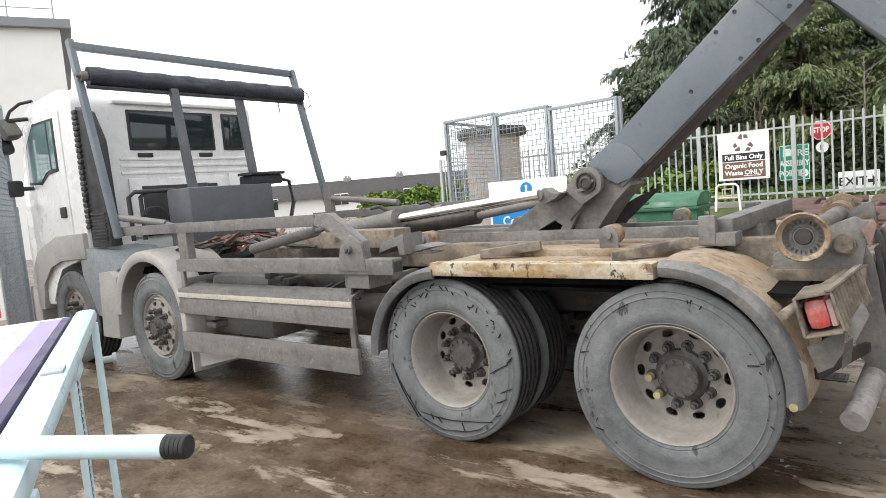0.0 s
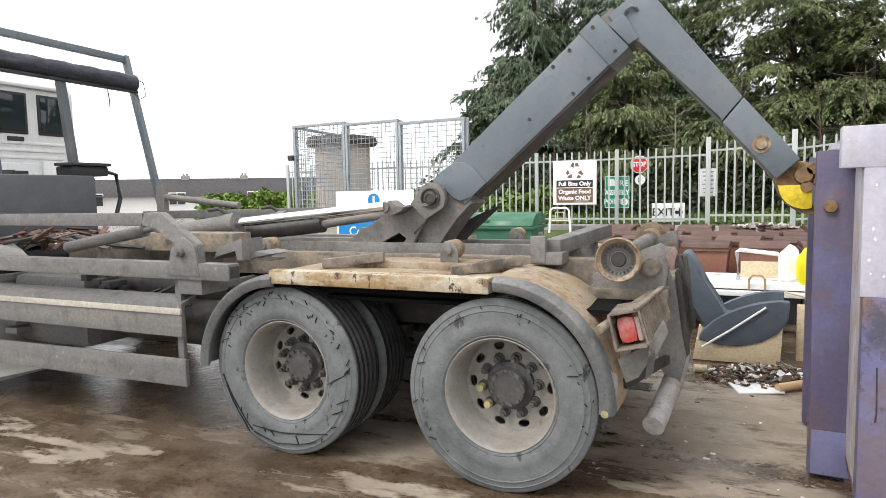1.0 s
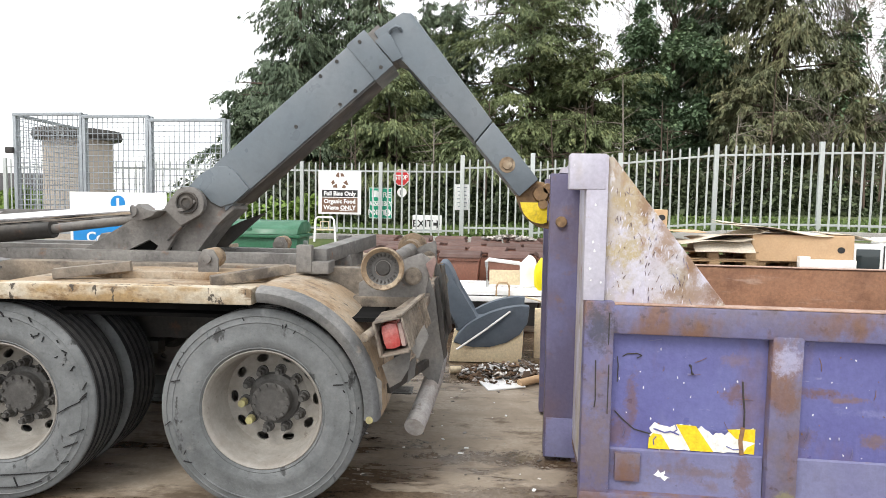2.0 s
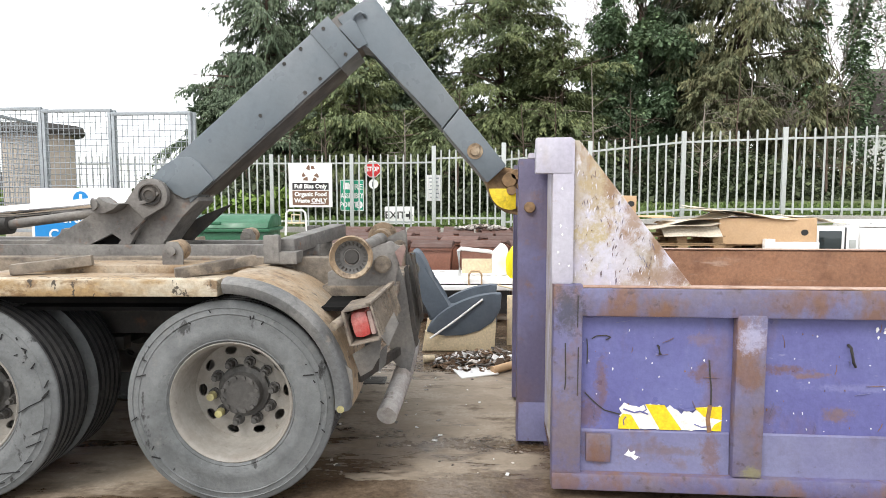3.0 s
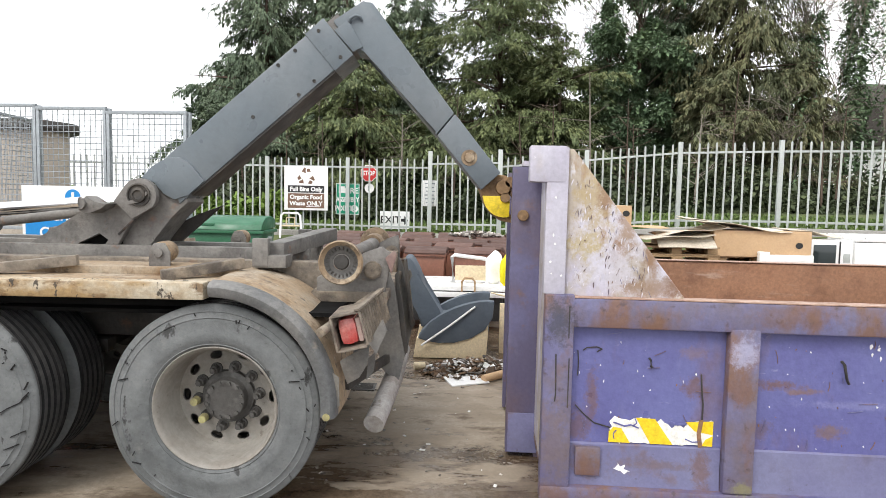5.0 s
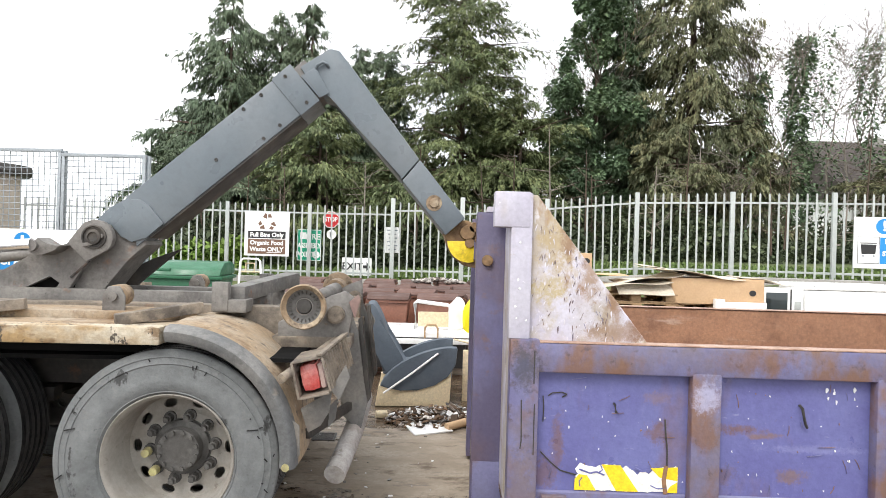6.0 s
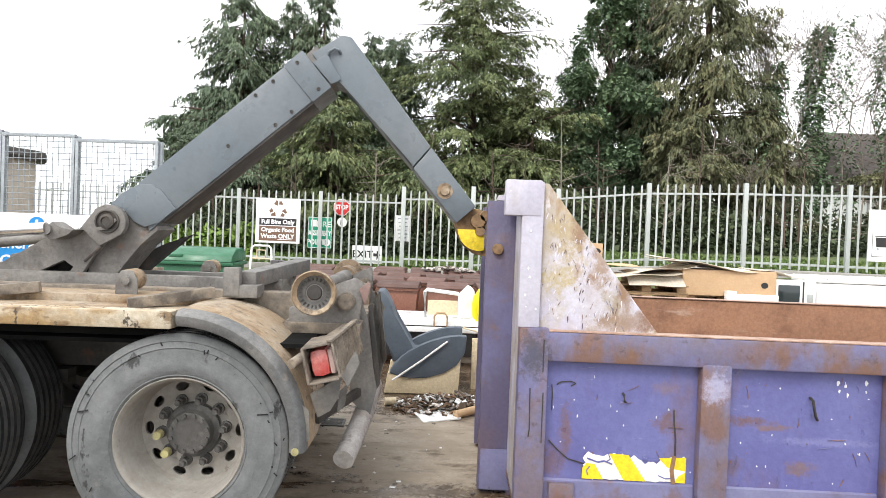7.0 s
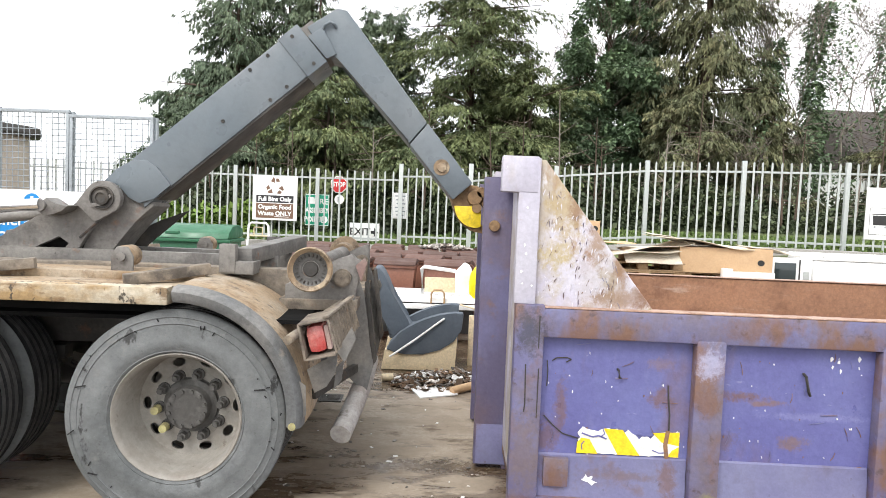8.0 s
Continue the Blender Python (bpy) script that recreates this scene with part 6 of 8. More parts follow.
part("gantry_foot", bm, m_grey, truck)

# ---- open-topped hook-lift container: own frame, u along its length, v across, near front corner at the origin ----
skip = thing("hooklift_container", "open purple steel hook-lift container with worn rusty paint", "container", CM, world=False)
CL, CW, TOP = 6.0, 2.40, 1.10
m_edge = surface("bare_rusted_edge", (0.42, 0.29, 0.23), 0.6, layers=[((0.22, 0.12, 0.075), 7, 0.42, 0.66, 0.8), ((0.55, 0.48, 0.46), 16, 0.58, 0.7, 0.6)])
# near and far side walls with rails, posts and floor beam
for name, v0, s in (("near", 0.0, 1), ("far", CW, -1)):
    bm = begin()
    box(bm, (0.02, min(v0 + s * 0.06, v0 + s * 0.075), 0.14), (CL, max(v0 + s * 0.06, v0 + s * 0.075), TOP - 0.01))
    part("side_sheet", bm, m_purple if s > 0 else m_rustwall, skip)
    bm = begin()
    deep = 0.09 if s > 0 else 0.055
    box(bm, (0.10, min(v0, v0 + s * deep), 0.955), (CL, max(v0, v0 + s * deep), TOP), 0.012)
    part("top_rail", bm, m_purpleframe if s > 0 else m_rustwall, skip, "scuffed purple top rail" if s > 0 else "rust-brown far rail")
    bm = begin()
    box(bm, (0.10, min(v0 + s * 0.004, v0 + s * 0.086), TOP), (CL, max(v0 + s * 0.004, v0 + s * 0.086), TOP + 0.007), 0.002)
    part("rail_edge", bm, m_edge, skip, "bare rusted rail edge")
    bm = begin()
    box(bm, (-0.02, min(v0 - s * 0.004, v0 + s * 0.10), 0.055), (CL, max(v0 - s * 0.004, v0 + s * 0.10), 0.145), 0.014)
    part("bottom_rail", bm, m_purpleframe, skip)
    bm = begin()
    box(bm, (-0.02, min(v0 - s * 0.002, v0 + s * 0.10), 0.14), (0.125, max(v0 - s * 0.002, v0 + s * 0.10), 1.115), 0.010)
    part("corner_post", bm, m_purpleframe, skip)
    for k in range(5):
        u = 0.875 + k * 0.90
        bm = begin()
        prism(bm, [(v0 + s * 0.062, 0.13), (v0 - s * 0.002, 0.15), (v0 - s * 0.002, 0.975), (v0 + s * 0.062, 0.985)], u, u + 0.145, "yz", bevel=0.012)
        part("side_post", bm, m_purpleframe, skip)
# lower patch plates and cant strip under the panels
for u0, u1 in ((0.125, 0.872), (1.022, 1.772), (1.922, 2.672), (2.822, 3.572), (3.722, 4.472)):
    bm = begin()
    prism(bm, [(0.058, 0.36), (0.048, 0.352), (0.036, 0.14), (0.058, 0.14)], u0, u1, "yz")
    part("lower_plate", bm, m_lowplate, skip)
bm = begin()
box(bm, (0.155, 0.018, 0.20), (0.28, 0.046, 0.345), 0.006)
part("patch_plate", bm, m_purpleframe, skip, "rusty welded patch")
# floor, front wall, tail wall
bm = begin()
box(bm, (0, 0.08, 0.13), (CL, CW - 0.08, 0.17))
part("floor_plate", bm, m_rustwall, skip)
bm = begin()
box(bm, (0.0, 0.09, 0.13), (0.05, CW - 0.09, 1.80))
part("front_wall", bm, m_lilac, skip)
bm = begin()
box(bm, (CL - 0.06, 0.08, 0.13), (CL, CW - 0.08, TOP))
part("tail_door", bm, m_purple, skip)
bm = begin()
for v in (0.78, 1.62):
    box(bm, (0.0, v - 0.07, 0.0), (CL, v + 0.07, 0.13), 0.006)
part("skid_rail", bm, m_purpleframe, skip)
# front corner uprights and triangular gussets
for v0, s in ((0.02, 1), (CW - 0.02, -1)):
    bm = begin()
    box(bm, (-0.03, min(v0, v0 + s * 0.09), 1.115), (0.075, max(v0, v0 + s * 0.09), 1.835), 0.006)
    box(bm, (-0.115, min(v0 - s * 0.004, v0 + s * 0.10), 1.665), (0.065, max(v0 - s * 0.004, v0 + s * 0.10), 1.842), 0.008)
    part("front_upright", bm, m_upright, skip, "faded lilac front upright")
    bm = begin()
    prism(bm, [(0.07, 1.10), (0.66, 1.10), (0.66, 1.115), (0.10, 1.83), (0.07, 1.83)], v0 + s * 0.03, v0 + s * 0.045, bevel=0.004)
    g = part("gusset_plate", bm, m_lilac, skip, "faded lilac gusset, scratched and rust-streaked")
bm = begin()
box(bm, (-0.06, 0.10, 1.72), (0.05, CW - 0.10, 1.84), 0.01)
part("front_top_beam", bm, m_upright, skip)
# A-frame columns and lifting bar
for v in (0.78, 1.62):
    bm = begin()
    s = 1 if v < 1.2 else -1
    vv = v - s * 0.08
    prism(bm, [(0.045, vv), (-0.172, vv), (-0.172, vv + s * 0.14), (-0.02, vv + s * 0.14), (-0.02, vv + s * 0.128), (-0.158, vv + s * 0.128), (-0.158, vv + s * 0.012), (0.045, vv + s * 0.012)], 0.03, 1.775, "xy", bevel=0.002)
    col = part("front_column", bm, m_column, skip, "dark purple front column")
    bm = begin()
    box(bm, (-0.16, min(vv - s * 0.01, vv - s * 0.001), 0.035), (0.03, max(vv - s * 0.01, vv - s * 0.001), 0.28), 0.003)
    part("foot_plate", bm, m_lowplate, col)
    bm = begin()
    lathe(bm, [(0.0, -0.03 * s), (0.030, -0.028 * s), (0.034, -0.02 * s), (0.034, 0)], (-0.105, vv, 1.485), 20)
    part("bar_end", bm, m_hook, col, "rusty lifting bar end")
    bm = begin()
    prism(bm, [(-0.12, 1.778), (-0.04, 1.778), (-0.05, 1.81), (-0.11, 1.81)], vv, vv + s * 0.13)
    part("column_cap", bm, m_lilac, col)
bm = begin()
rod(bm, (-0.105, 0.70, 1.485), (-0.105, 1.70, 1.485), 0.028, seg=20)
part("lifting_bar", bm, m_hook, skip)
# hooks, weld beads and scars on the near side
for u, z in ((0.51, 0.78), (1.43, 0.77), (2.3, 0.78)):
    bm = begin()
    if u < 1:
        tube(bm, [(u, 0.058, z + 0.02), (u, 0.035, z + 0.018), (u + 0.003, 0.03, z - 0.015), (u + 0.012, 0.045, z - 0.02)], 0.006, 8)
    else:
        tube(bm, [(u, 0.058, z + 0.05), (u, 0.03, z + 0.04), (u + 0.012, 0.025, z - 0.03), (u + 0.03, 0.04, z - 0.055)], 0.007, 8)
    part("net_hook", bm, m_steeldark, skip)
def scar(pts, w, mat=m_steeldark, v=0.0555):
    bm = begin()
    prev = None
    for (u0, z0), (u1, z1) in zip(pts, pts[1:]):
        beam(bm, (u0, v, z0), (u1, v, z1), 0.004, w, 0.0)
    part("gouge", bm, mat, skip)


scar([(0.18, 0.83), (0.20, 0.845), (0.25, 0.85), (0.275, 0.84), (0.25, 0.825)], 0.005)
scar([(0.155, 0.83), (0.16, 0.78), (0.158, 0.70)], 0.005)
scar([(0.15, 0.55), (0.20, 0.50), (0.25, 0.46), (0.33, 0.44)], 0.006)
scar([(0.765, 0.73), (0.77, 0.66), (0.78, 0.58), (0.78, 0.50), (0.76, 0.44), (0.775, 0.36)], 0.007)
scar([(0.10, 1.06), (0.10, 0.90)], 0.005, v=-0.003)
scar([(0.04, 0.82), (0.045, 0.62), (0.04, 0.58)], 0.006, v=-0.003)
scar([(0.105, 0.80), (0.105, 0.55)], 0.005, v=-0.003)
m_rustpatch = surface("rust_streak", (0.24, 0.13, 0.07), 0.75, layers=[((0.14, 0.07, 0.04), 9, 0.42, 0.66, 0.8), (PURPLE, 14, 0.55, 0.62, 0.9)], bump=(40, 0.004))


def blot(name, cu, cz, ru, rz, mat, v=0.0562, n=16, rough=0.35, parent=None):
    """An uneven stain or chip with a ragged outline, barely proud of the sheet."""
    bm = begin()
    prism(bm, [(cu + ru * (1 + random.uniform(-rough, rough)) * math.cos(a), cz + rz * (1 + random.uniform(-rough, rough)) * math.sin(a)) for a in (2 * math.pi * k / n for k in range(n))], v - 0.0008, v + 0.003)
    part(name, bm, mat, parent or skip, smooth=0)


blot("paint_chip", 0.385, 0.235, 0.035, 0.022, m_white, v=0.0395, rough=0.6)
for u, z, r in ((1.56, 0.90, 0.012), (1.60, 0.885, 0.010), (1.57, 0.86, 0.008), (1.70, 0.905, 0.012), (1.61, 0.84, 0.009), (1.70, 0.86, 0.006), (1.61, 0.60, 0.007), (1.68, 0.55, 0.008), (1.28, 0.86, 0.005), (0.44, 0.57, 0.004), (0.52, 0.64, 0.004), (0.86, 0.42, 0.003), (1.1, 0.58, 0.004)):
    blot("paint_chip", u, z, r * 0.7, r, m_white, n=7, rough=0.6)
# warning tape with torn edges
tape = begin()
top = [(0.835, 0.49)]
for k in range(26):
    u = 0.825 - 0.019 * k
    top.append((u, 0.492 + random.uniform(-0.016, 0.010) - (0.03 if 0.60 < u < 0.70 else 0)))
left = [(0.33 + random.uniform(-0.012, 0.012), 0.47 - 0.012 * k) for k in range(8)]
low = [(0.33 + 0.021 * k, 0.367 + random.uniform(-0.004, 0.006)) for k in range(25)]
prism(tape, low + top + left, 0.0525, 0.0565)
tp = part("warning_tape", tape, m_stripew, skip, "torn yellow and white warning tape", smooth=0)
for k in range(4):
    u = 0.30 + 0.17 * k
    bm = begin()
    pts = {0: [(0.322, 0.366), (0.43, 0.366), (0.385, 0.44), (0.345, 0.445), (0.324, 0.42)], 1: [(0.53, 0.366), (0.64, 0.366), (0.55, 0.494), (0.455, 0.497)], 2: [(0.78, 0.366), (0.834, 0.366), (0.834, 0.42), (0.80, 0.40)], 3: [(0.745, 0.44), (0.834, 0.425), (0.834, 0.494), (0.70, 0.485)]}[k]
    prism(bm, pts, 0.0515, 0.0535)
    part("tape_stripe", bm, m_stripey, tp, smooth=0)
for pts, w in (([(0.345, 0.47), (0.40, 0.452), (0.43, 0.46), (0.47, 0.445)], 0.012), ([(0.62, 0.485), (0.655, 0.47), (0.70, 0.478)], 0.016), ([(0.36, 0.43), (0.345, 0.41), (0.35, 0.385)], 0.008), ([(0.70, 0.40), (0.735, 0.385), (0.78, 0.39)], 0.008), ([(0.45, 0.495), (0.46, 0.47), (0.44, 0.455)], 0.007)):
    scar(pts, w * 0.6, m_purple, v=0.0505)
scar([(0.775, 0.50), (0.765, 0.43), (0.775, 0.36)], 0.02, m_rustpatch, v=0.0505)
# rust film along the sill and scratches over the gusset
for k in range(26):
    u, z = 0.13 + 0.45 * random.random(), 1.13 + 0.62 * random.random()
    if z - 1.1 < (0.66 - u) * 1.2:
        bm = begin()
        beam(bm, (u, 0.0485, z), (u + random.uniform(0.004, 0.016), 0.0485, z - random.uniform(0.012, 0.035)), 0.002, 0.002, 0.0)
        part("gouge", bm, m_purpleframe if k % 3 else m_rustpatch, skip)
# dark slivers: shade beside lifted paint put into the colour, rust mixed in
m_flake_dark = surface("lifted_paint_shadow_side", (0.13, 0.11, 0.15), 0.8, layers=[((0.20, 0.12, 0.07), 9, 0.45, 0.6, 0.8)])
m_flake_pale = surface("peeling_pale_paint", (0.62, 0.60, 0.66), 0.6, layers=[((0.45, 0.40, 0.40), 12, 0.45, 0.65, 0.6)])
flake_rng = random.Random(12)
for name, mat, count in (("paint_flake", m_flake_dark, 48), ("peeling_paint", m_flake_pale, 60)):
    bm = begin()
    while count:
        u, z = flake_rng.uniform(0.09, 0.62), flake_rng.uniform(1.12, 1.72)
        room = (1.83 - z) * 0.784 + 0.095 - u
        if room < 0.03 or flake_rng.random() > 0.25 + 2.2 * u:
            continue
        count -= 1
        w, h = flake_rng.uniform(0.001, 0.004), flake_rng.uniform(0.006, 0.032)
        lean = flake_rng.uniform(-0.010, 0.003)
        prism(bm, [(u - w, z), (u + w * 0.6, z + h * 0.3), (u + w + lean, z - h * 0.4), (u + lean * 1.4, z - h), (u - w * 0.7 + lean, z - h * 0.5)], 0.0475, 0.0498)
    tagged(part(name, bm, mat, skip, smooth=0), kind="stuff")
for k in range(9):
    u, z = random.uniform(-0.02, 0.06), random.uniform(1.15, 1.82)
    blot("paint_chip", u, z, 0.004, 0.007, m_white, v=0.0172, n=6, rough=0.8)
for k in range(70):
    u, z = random.uniform(0.15, 2.2), random.uniform(0.34, 0.93)
    if 0.86 < u < 1.04:
        continue
    blot("paint_chip", u, z, random.uniform(0.0015, 0.004), random.uniform(0.002, 0.007), m_white if k % 3 else m_rustpatch, n=6, rough=0.7)
for k in range(30):
    u, z = random.uniform(0.16, 2.2), random.uniform(0.35, 0.92)
    if 0.82 < u < 1.06:
        continue
    a, q = random.uniform(-0.5, 0.5) + (1.57 if k % 3 else 0), random.uniform(0.02, 0.09)
    scar([(u, z), (u + q * math.cos(a) * 0.5 + 0.004, z + q * math.sin(a) * 0.5), (u + q * math.cos(a), z + q * math.sin(a))], 0.0014, m_lowplate if k % 2 else m_rustpatch)

# ---- signs ----
def upright(x, y, z, turn=0):
    """A pose whose x runs along the sign, y up it and z towards the viewer (the -y side)."""
    return pose(x, y, z, 90, 0, turn)


def sign_board(name, label, x, y, z, w, h, turn=0, mat=None, posts=True, face=m_signwhite):
    t = thing(name, label, "sign", upright(x, y, z, turn), world=False)
    bm = begin()
    box(bm, (-w / 2, -h / 2, -0.012), (w / 2, h / 2, 0.0), 0.004)
    part("panel", bm, mat or face, t)
    return t


def flat(parent, name, lo, hi, mat, z=0.002, round_=0.0):
    bm = begin()
    box(bm, (lo[0], lo[1], 0.0), (hi[0], hi[1], z), 0)
    return part(name, bm, mat, parent)


def disc(parent, name, c, r, mat, z=0.002, seg=28, turn=0):
    bm = begin()
    prism(bm, [(c[0] + r * math.cos(turn + 2 * math.pi * k / seg), c[1] + r * math.sin(turn + 2 * math.pi * k / seg)) for k in range(seg)], 0, z, "xy")
    return part(name, bm, mat, parent)


def words(parent, text, x, y, size, mat, z=0.006, bold=0.006, align="CENTER", wide=1.0):
    return lettering("lettering", text, size, mat, parent, Matrix.Translation((x, y, z)) @ Matrix.Diagonal((wide, 1, 1, 1)), align, bold)


s = sign_board("recycling_sign", "white sign with a recycling symbol for full organic waste bins", -4.16, 17.28, 1.81, 1.17, 1.17, -1)
for k in range(3):
    a = radians(90 + 120 * k)
    c = V((0.17 * math.cos(a), 0.30 + 0.17 * math.sin(a)))
    t = a + math.pi / 2
    d, n = V((math.cos(t), math.sin(t))), V((math.cos(a), math.sin(a)))
    for q in ([c - d * 0.13 - n * 0.04, c - d * 0.02 - n * 0.04, c - d * 0.02 + n * 0.05, c - d * 0.09 + n * 0.05], [c + d * 0.01 - n * 0.075, c + d * 0.12 - n * 0.03, c + d * 0.05 + n * 0.08, c + d * 0.01 + n * 0.05]):
        bm = begin()
        prism(bm, [tuple(p) for p in q], 0, 0.002, "xy")
        part("symbol_arrow", bm, m_signbrown, s)
flat(s, "black_band", (-0.49, -0.12), (0.49, 0.07), m_signblack)
flat(s, "brown_band", (-0.49, -0.53), (0.49, -0.14), m_signbrown)
words(s, "Full Bins Only", 0, -0.03, 0.155, m_signwhite)
words(s, "Organic Food", 0, -0.24, 0.155, m_signwhite)
words(s, "Waste ONLY", 0, -0.41, 0.155, m_signwhite)
flat(s, "underline", (0.0, -0.495), (0.38, -0.48), m_signwhite, 0.004)

s = sign_board("assembly_point_sign", "green fire assembly point sign behind the fence pales", -3.09, 17.55, 1.545, 0.64, 0.84, 0, m_signgreen)
for lo, hi in (((-0.31, 0.40), (0.31, 0.415)), ((-0.31, -0.415), (0.31, -0.40)), ((-0.315, -0.4), (-0.30, 0.4)), ((0.30, -0.4), (0.315, 0.4))):
    flat(s, "border", lo, hi, m_signwhite)
flat(s, "pictogram", (-0.24, 0.16), (-0.08, 0.34), m_signwhite)
words(s, "FIRE", 0.10, 0.22, 0.21, m_signwhite, bold=0.004)
words(s, "ASSEMBLY", 0, -0.02, 0.19, m_signwhite, wide=0.72)
words(s, "POINT", -0.10, -0.26, 0.2, m_signwhite, wide=0.8)
disc(s, "number_disc", (0.19, -0.26), 0.10, m_signwhite)
words(s, "5", 0.19, -0.26, 0.17, m_signgreen)

s = thing("stop_sign", "red octagonal stop sign on a slim post", "sign", upright(-2.53, 17.6, 2.25), world=False)
disc(s, "plate", (0, 0), 0.235, m_signwhite, 0.004, 8, math.pi / 8)
disc(s, "face", (0, 0), 0.215, m_signred, 0.007, 8, math.pi / 8)
words(s, "STOP", 0, 0, 0.17, m_signwhite, 0.012, wide=0.85)
disc(s, "lower_plate", (0.02, -0.40), 0.13, m_signwhite, 0.004)
flat(s, "arrow_mark", (-0.02, -0.47), (0.02, -0.34), m_signblack, 0.008)
bm = begin()
rod(bm, (0.02, 0.2, -0.03), (0.02, -1.75, -0.03), 0.03, seg=12)
part("post", bm, m_galv, s)

s = sign_board("exit_sign", "white exit sign with a black arrow", -1.80, 17.52, 1.0, 0.80, 0.48)
words(s, "EXIT", -0.12, 0, 0.27, m_signblack, bold=0.004)
bm = begin()
prism(bm, [(0.17, 0.04), (0.26, 0.04), (0.26, 0.13), (0.36, 0.0), (0.26, -0.13), (0.26, -0.04), (0.17, -0.04)], 0, 0.004, "xy")
part("arrow", bm, m_signblack, s)

s = sign_board("gate_notice", "small white notice with grey lines of print on the gate", -0.86, 17.12, 1.74, 0.36, 0.68)
for k in range(6):
    flat(s, "print_line", (-0.13 + 0.02 * (k % 3), 0.24 - 0.1 * k), (0.14 - 0.03 * (k % 2), 0.27 - 0.1 * k), m_mesh)

s = sign_board("bin_store_sign", "white and blue black-bin storage area sign on the fence", 9.93, 13.62, 1.95, 1.16, 1.13, -16)
disc(s, "blue_disc", (0.02, 0.36), 0.17, m_signblue)
words(s, "!", 0.02, 0.36, 0.30, m_signwhite, bold=0.012)
flat(s, "blue_panel", (-0.06, -0.46), (0.52, 0.12), m_signblue)
flat(s, "icon_border", (-0.50, -0.46), (-0.07, 0.13), m_signblack, 0.002)
flat(s, "icon_panel", (-0.49, -0.45), (-0.08, 0.12), m_signwhite, 0.004)
bm = begin()
prism(bm, [(-0.44, -0.04), (-0.13, -0.04), (-0.15, -0.25), (-0.42, -0.25)], 0, 0.007, "xy")
part("bin_icon", bm, m_signblack, s)
flat(s, "icon_lid", (-0.45, -0.02), (-0.12, 0.0), m_signblack, 0.007)
for x in (-0.39, -0.18):
    disc(s, "icon_wheel", (x, -0.29), 0.022, m_mesh, 0.007)
for k, w in enumerate(("BLACK", "BIN", "STORGE", "AREA")):
    words(s, w, 0.23, 0.03 - 0.135 * k, 0.145, m_signwhite, wide=0.9)

# compound sign behind the truck, on its own frame
def compound_sign(x, y, z, turn, scale=1.0):
    s = sign_board("compound_sign", "white and blue general waste compound sign with a red strip", x, y, z, 1.45 * scale, 1.25 * scale, turn)
    k = scale
    disc(s, "blue_disc", (0.0, 0.47 * k), 0.11 * k, m_signblue)
    flat(s, "figure_mark", (-0.02 * k, 0.40 * k), (0.02 * k, 0.54 * k), m_signwhite, 0.004)
    flat(s, "blue_panel", (-0.68 * k, -0.20 * k), (0.68 * k, 0.31 * k), m_signblue)
    words(s, "General Waste", 0, 0.20 * k, 0.21 * k, m_signwhite, bold=0.004)
    words(s, "Compound", 0, -0.04 * k, 0.21 * k, m_signwhite, bold=0.004)
    flat(s, "red_panel", (-0.68 * k, -0.60 * k), (0.68 * k, -0.23 * k), m_signred)
    words(s, "Strictly No Parking", 0.1 * k, -0.38 * k, 0.11 * k, m_signwhite, bold=0.002)
    words(s, "Day or Night", 0.1 * k, -0.51 * k, 0.11 * k, m_signwhite, bold=0.002)
    bm = begin()
    for q in (-0.55 * k, 0.55 * k):
        box(bm, (q - 0.025, -z, -0.062), (q + 0.025, 0.6 * k, -0.014))
    part("post", bm, m_galv, s)
    return s


compound_sign(-5.67, 9.2, 1.03, 0)
compound_sign(-7.75, 1.90, 1.28, 37, 0.86)

# ---- mesh gate beside the sign ----
gate = thing("mesh_gate", "tall grey weld-mesh gate standing open", "gate", pose(-8.5, 2.8, 0))
mesh_panel(gate, (-7.55, 2.40), (-9.15, 3.12), 0.08, 2.98, 0.06, 0.005, 0.05)
mesh_panel(gate, (-9.25, 3.17), (-10.5, 3.55), 0.08, 1.80, 0.06, 0.005, 0.05)

# ---- foreground: a stacked table frame with tubes ----
f = thing("folded_table", "white tabletop with violet edge on pale blue tubular frame", "table", pose(-2.0, 0.7, 0))
e0, e1 = V((-2.62, 1.10, 0)), V((-1.16, 0.36, 0))
along = (e1 - e0).normalized()
side = V((0, 0, 1)).cross(along)
side = -side if side.y > 0 else side


def tab(u, v, z):
    return e0 + along * u + side * v + V((0, 0, z))


bm = begin()
prism(bm, [tuple(tab(*q, 0))[:2] for q in ((-0.09, 0.10), (1.62, 0.10), (1.62, 0.85), (-0.09, 0.85))], 1.243, 1.278, "xy", bevel=0.006)
part("tabletop", bm, m_white, f)
bm = begin()
prism(bm, [tuple(tab(*q, 0))[:2] for q in ((0.0, 0.115), (1.62, 0.115), (1.62, 0.175), (0.0, 0.175))], 1.279, 1.284, "xy")
part("edge_band", bm, m_violet, f, "violet edge band")
bm = begin()
prism(bm, [tuple(tab(*q, 0))[:2] for q in ((-0.02, 0.092), (1.62, 0.092), (1.62, 0.113), (-0.02, 0.113))], 1.245, 1.285, "xy")
part("dark_seam", bm, m_navy, f)
bm = begin()
beam(bm, tab(-0.10, 0.052, 1.27), tab(1.62, 0.052, 1.27), 0.062, 0.045, 0.016)
part("frame_tube", bm, m_powder, f, "pale blue oval frame tube")
bm = begin()
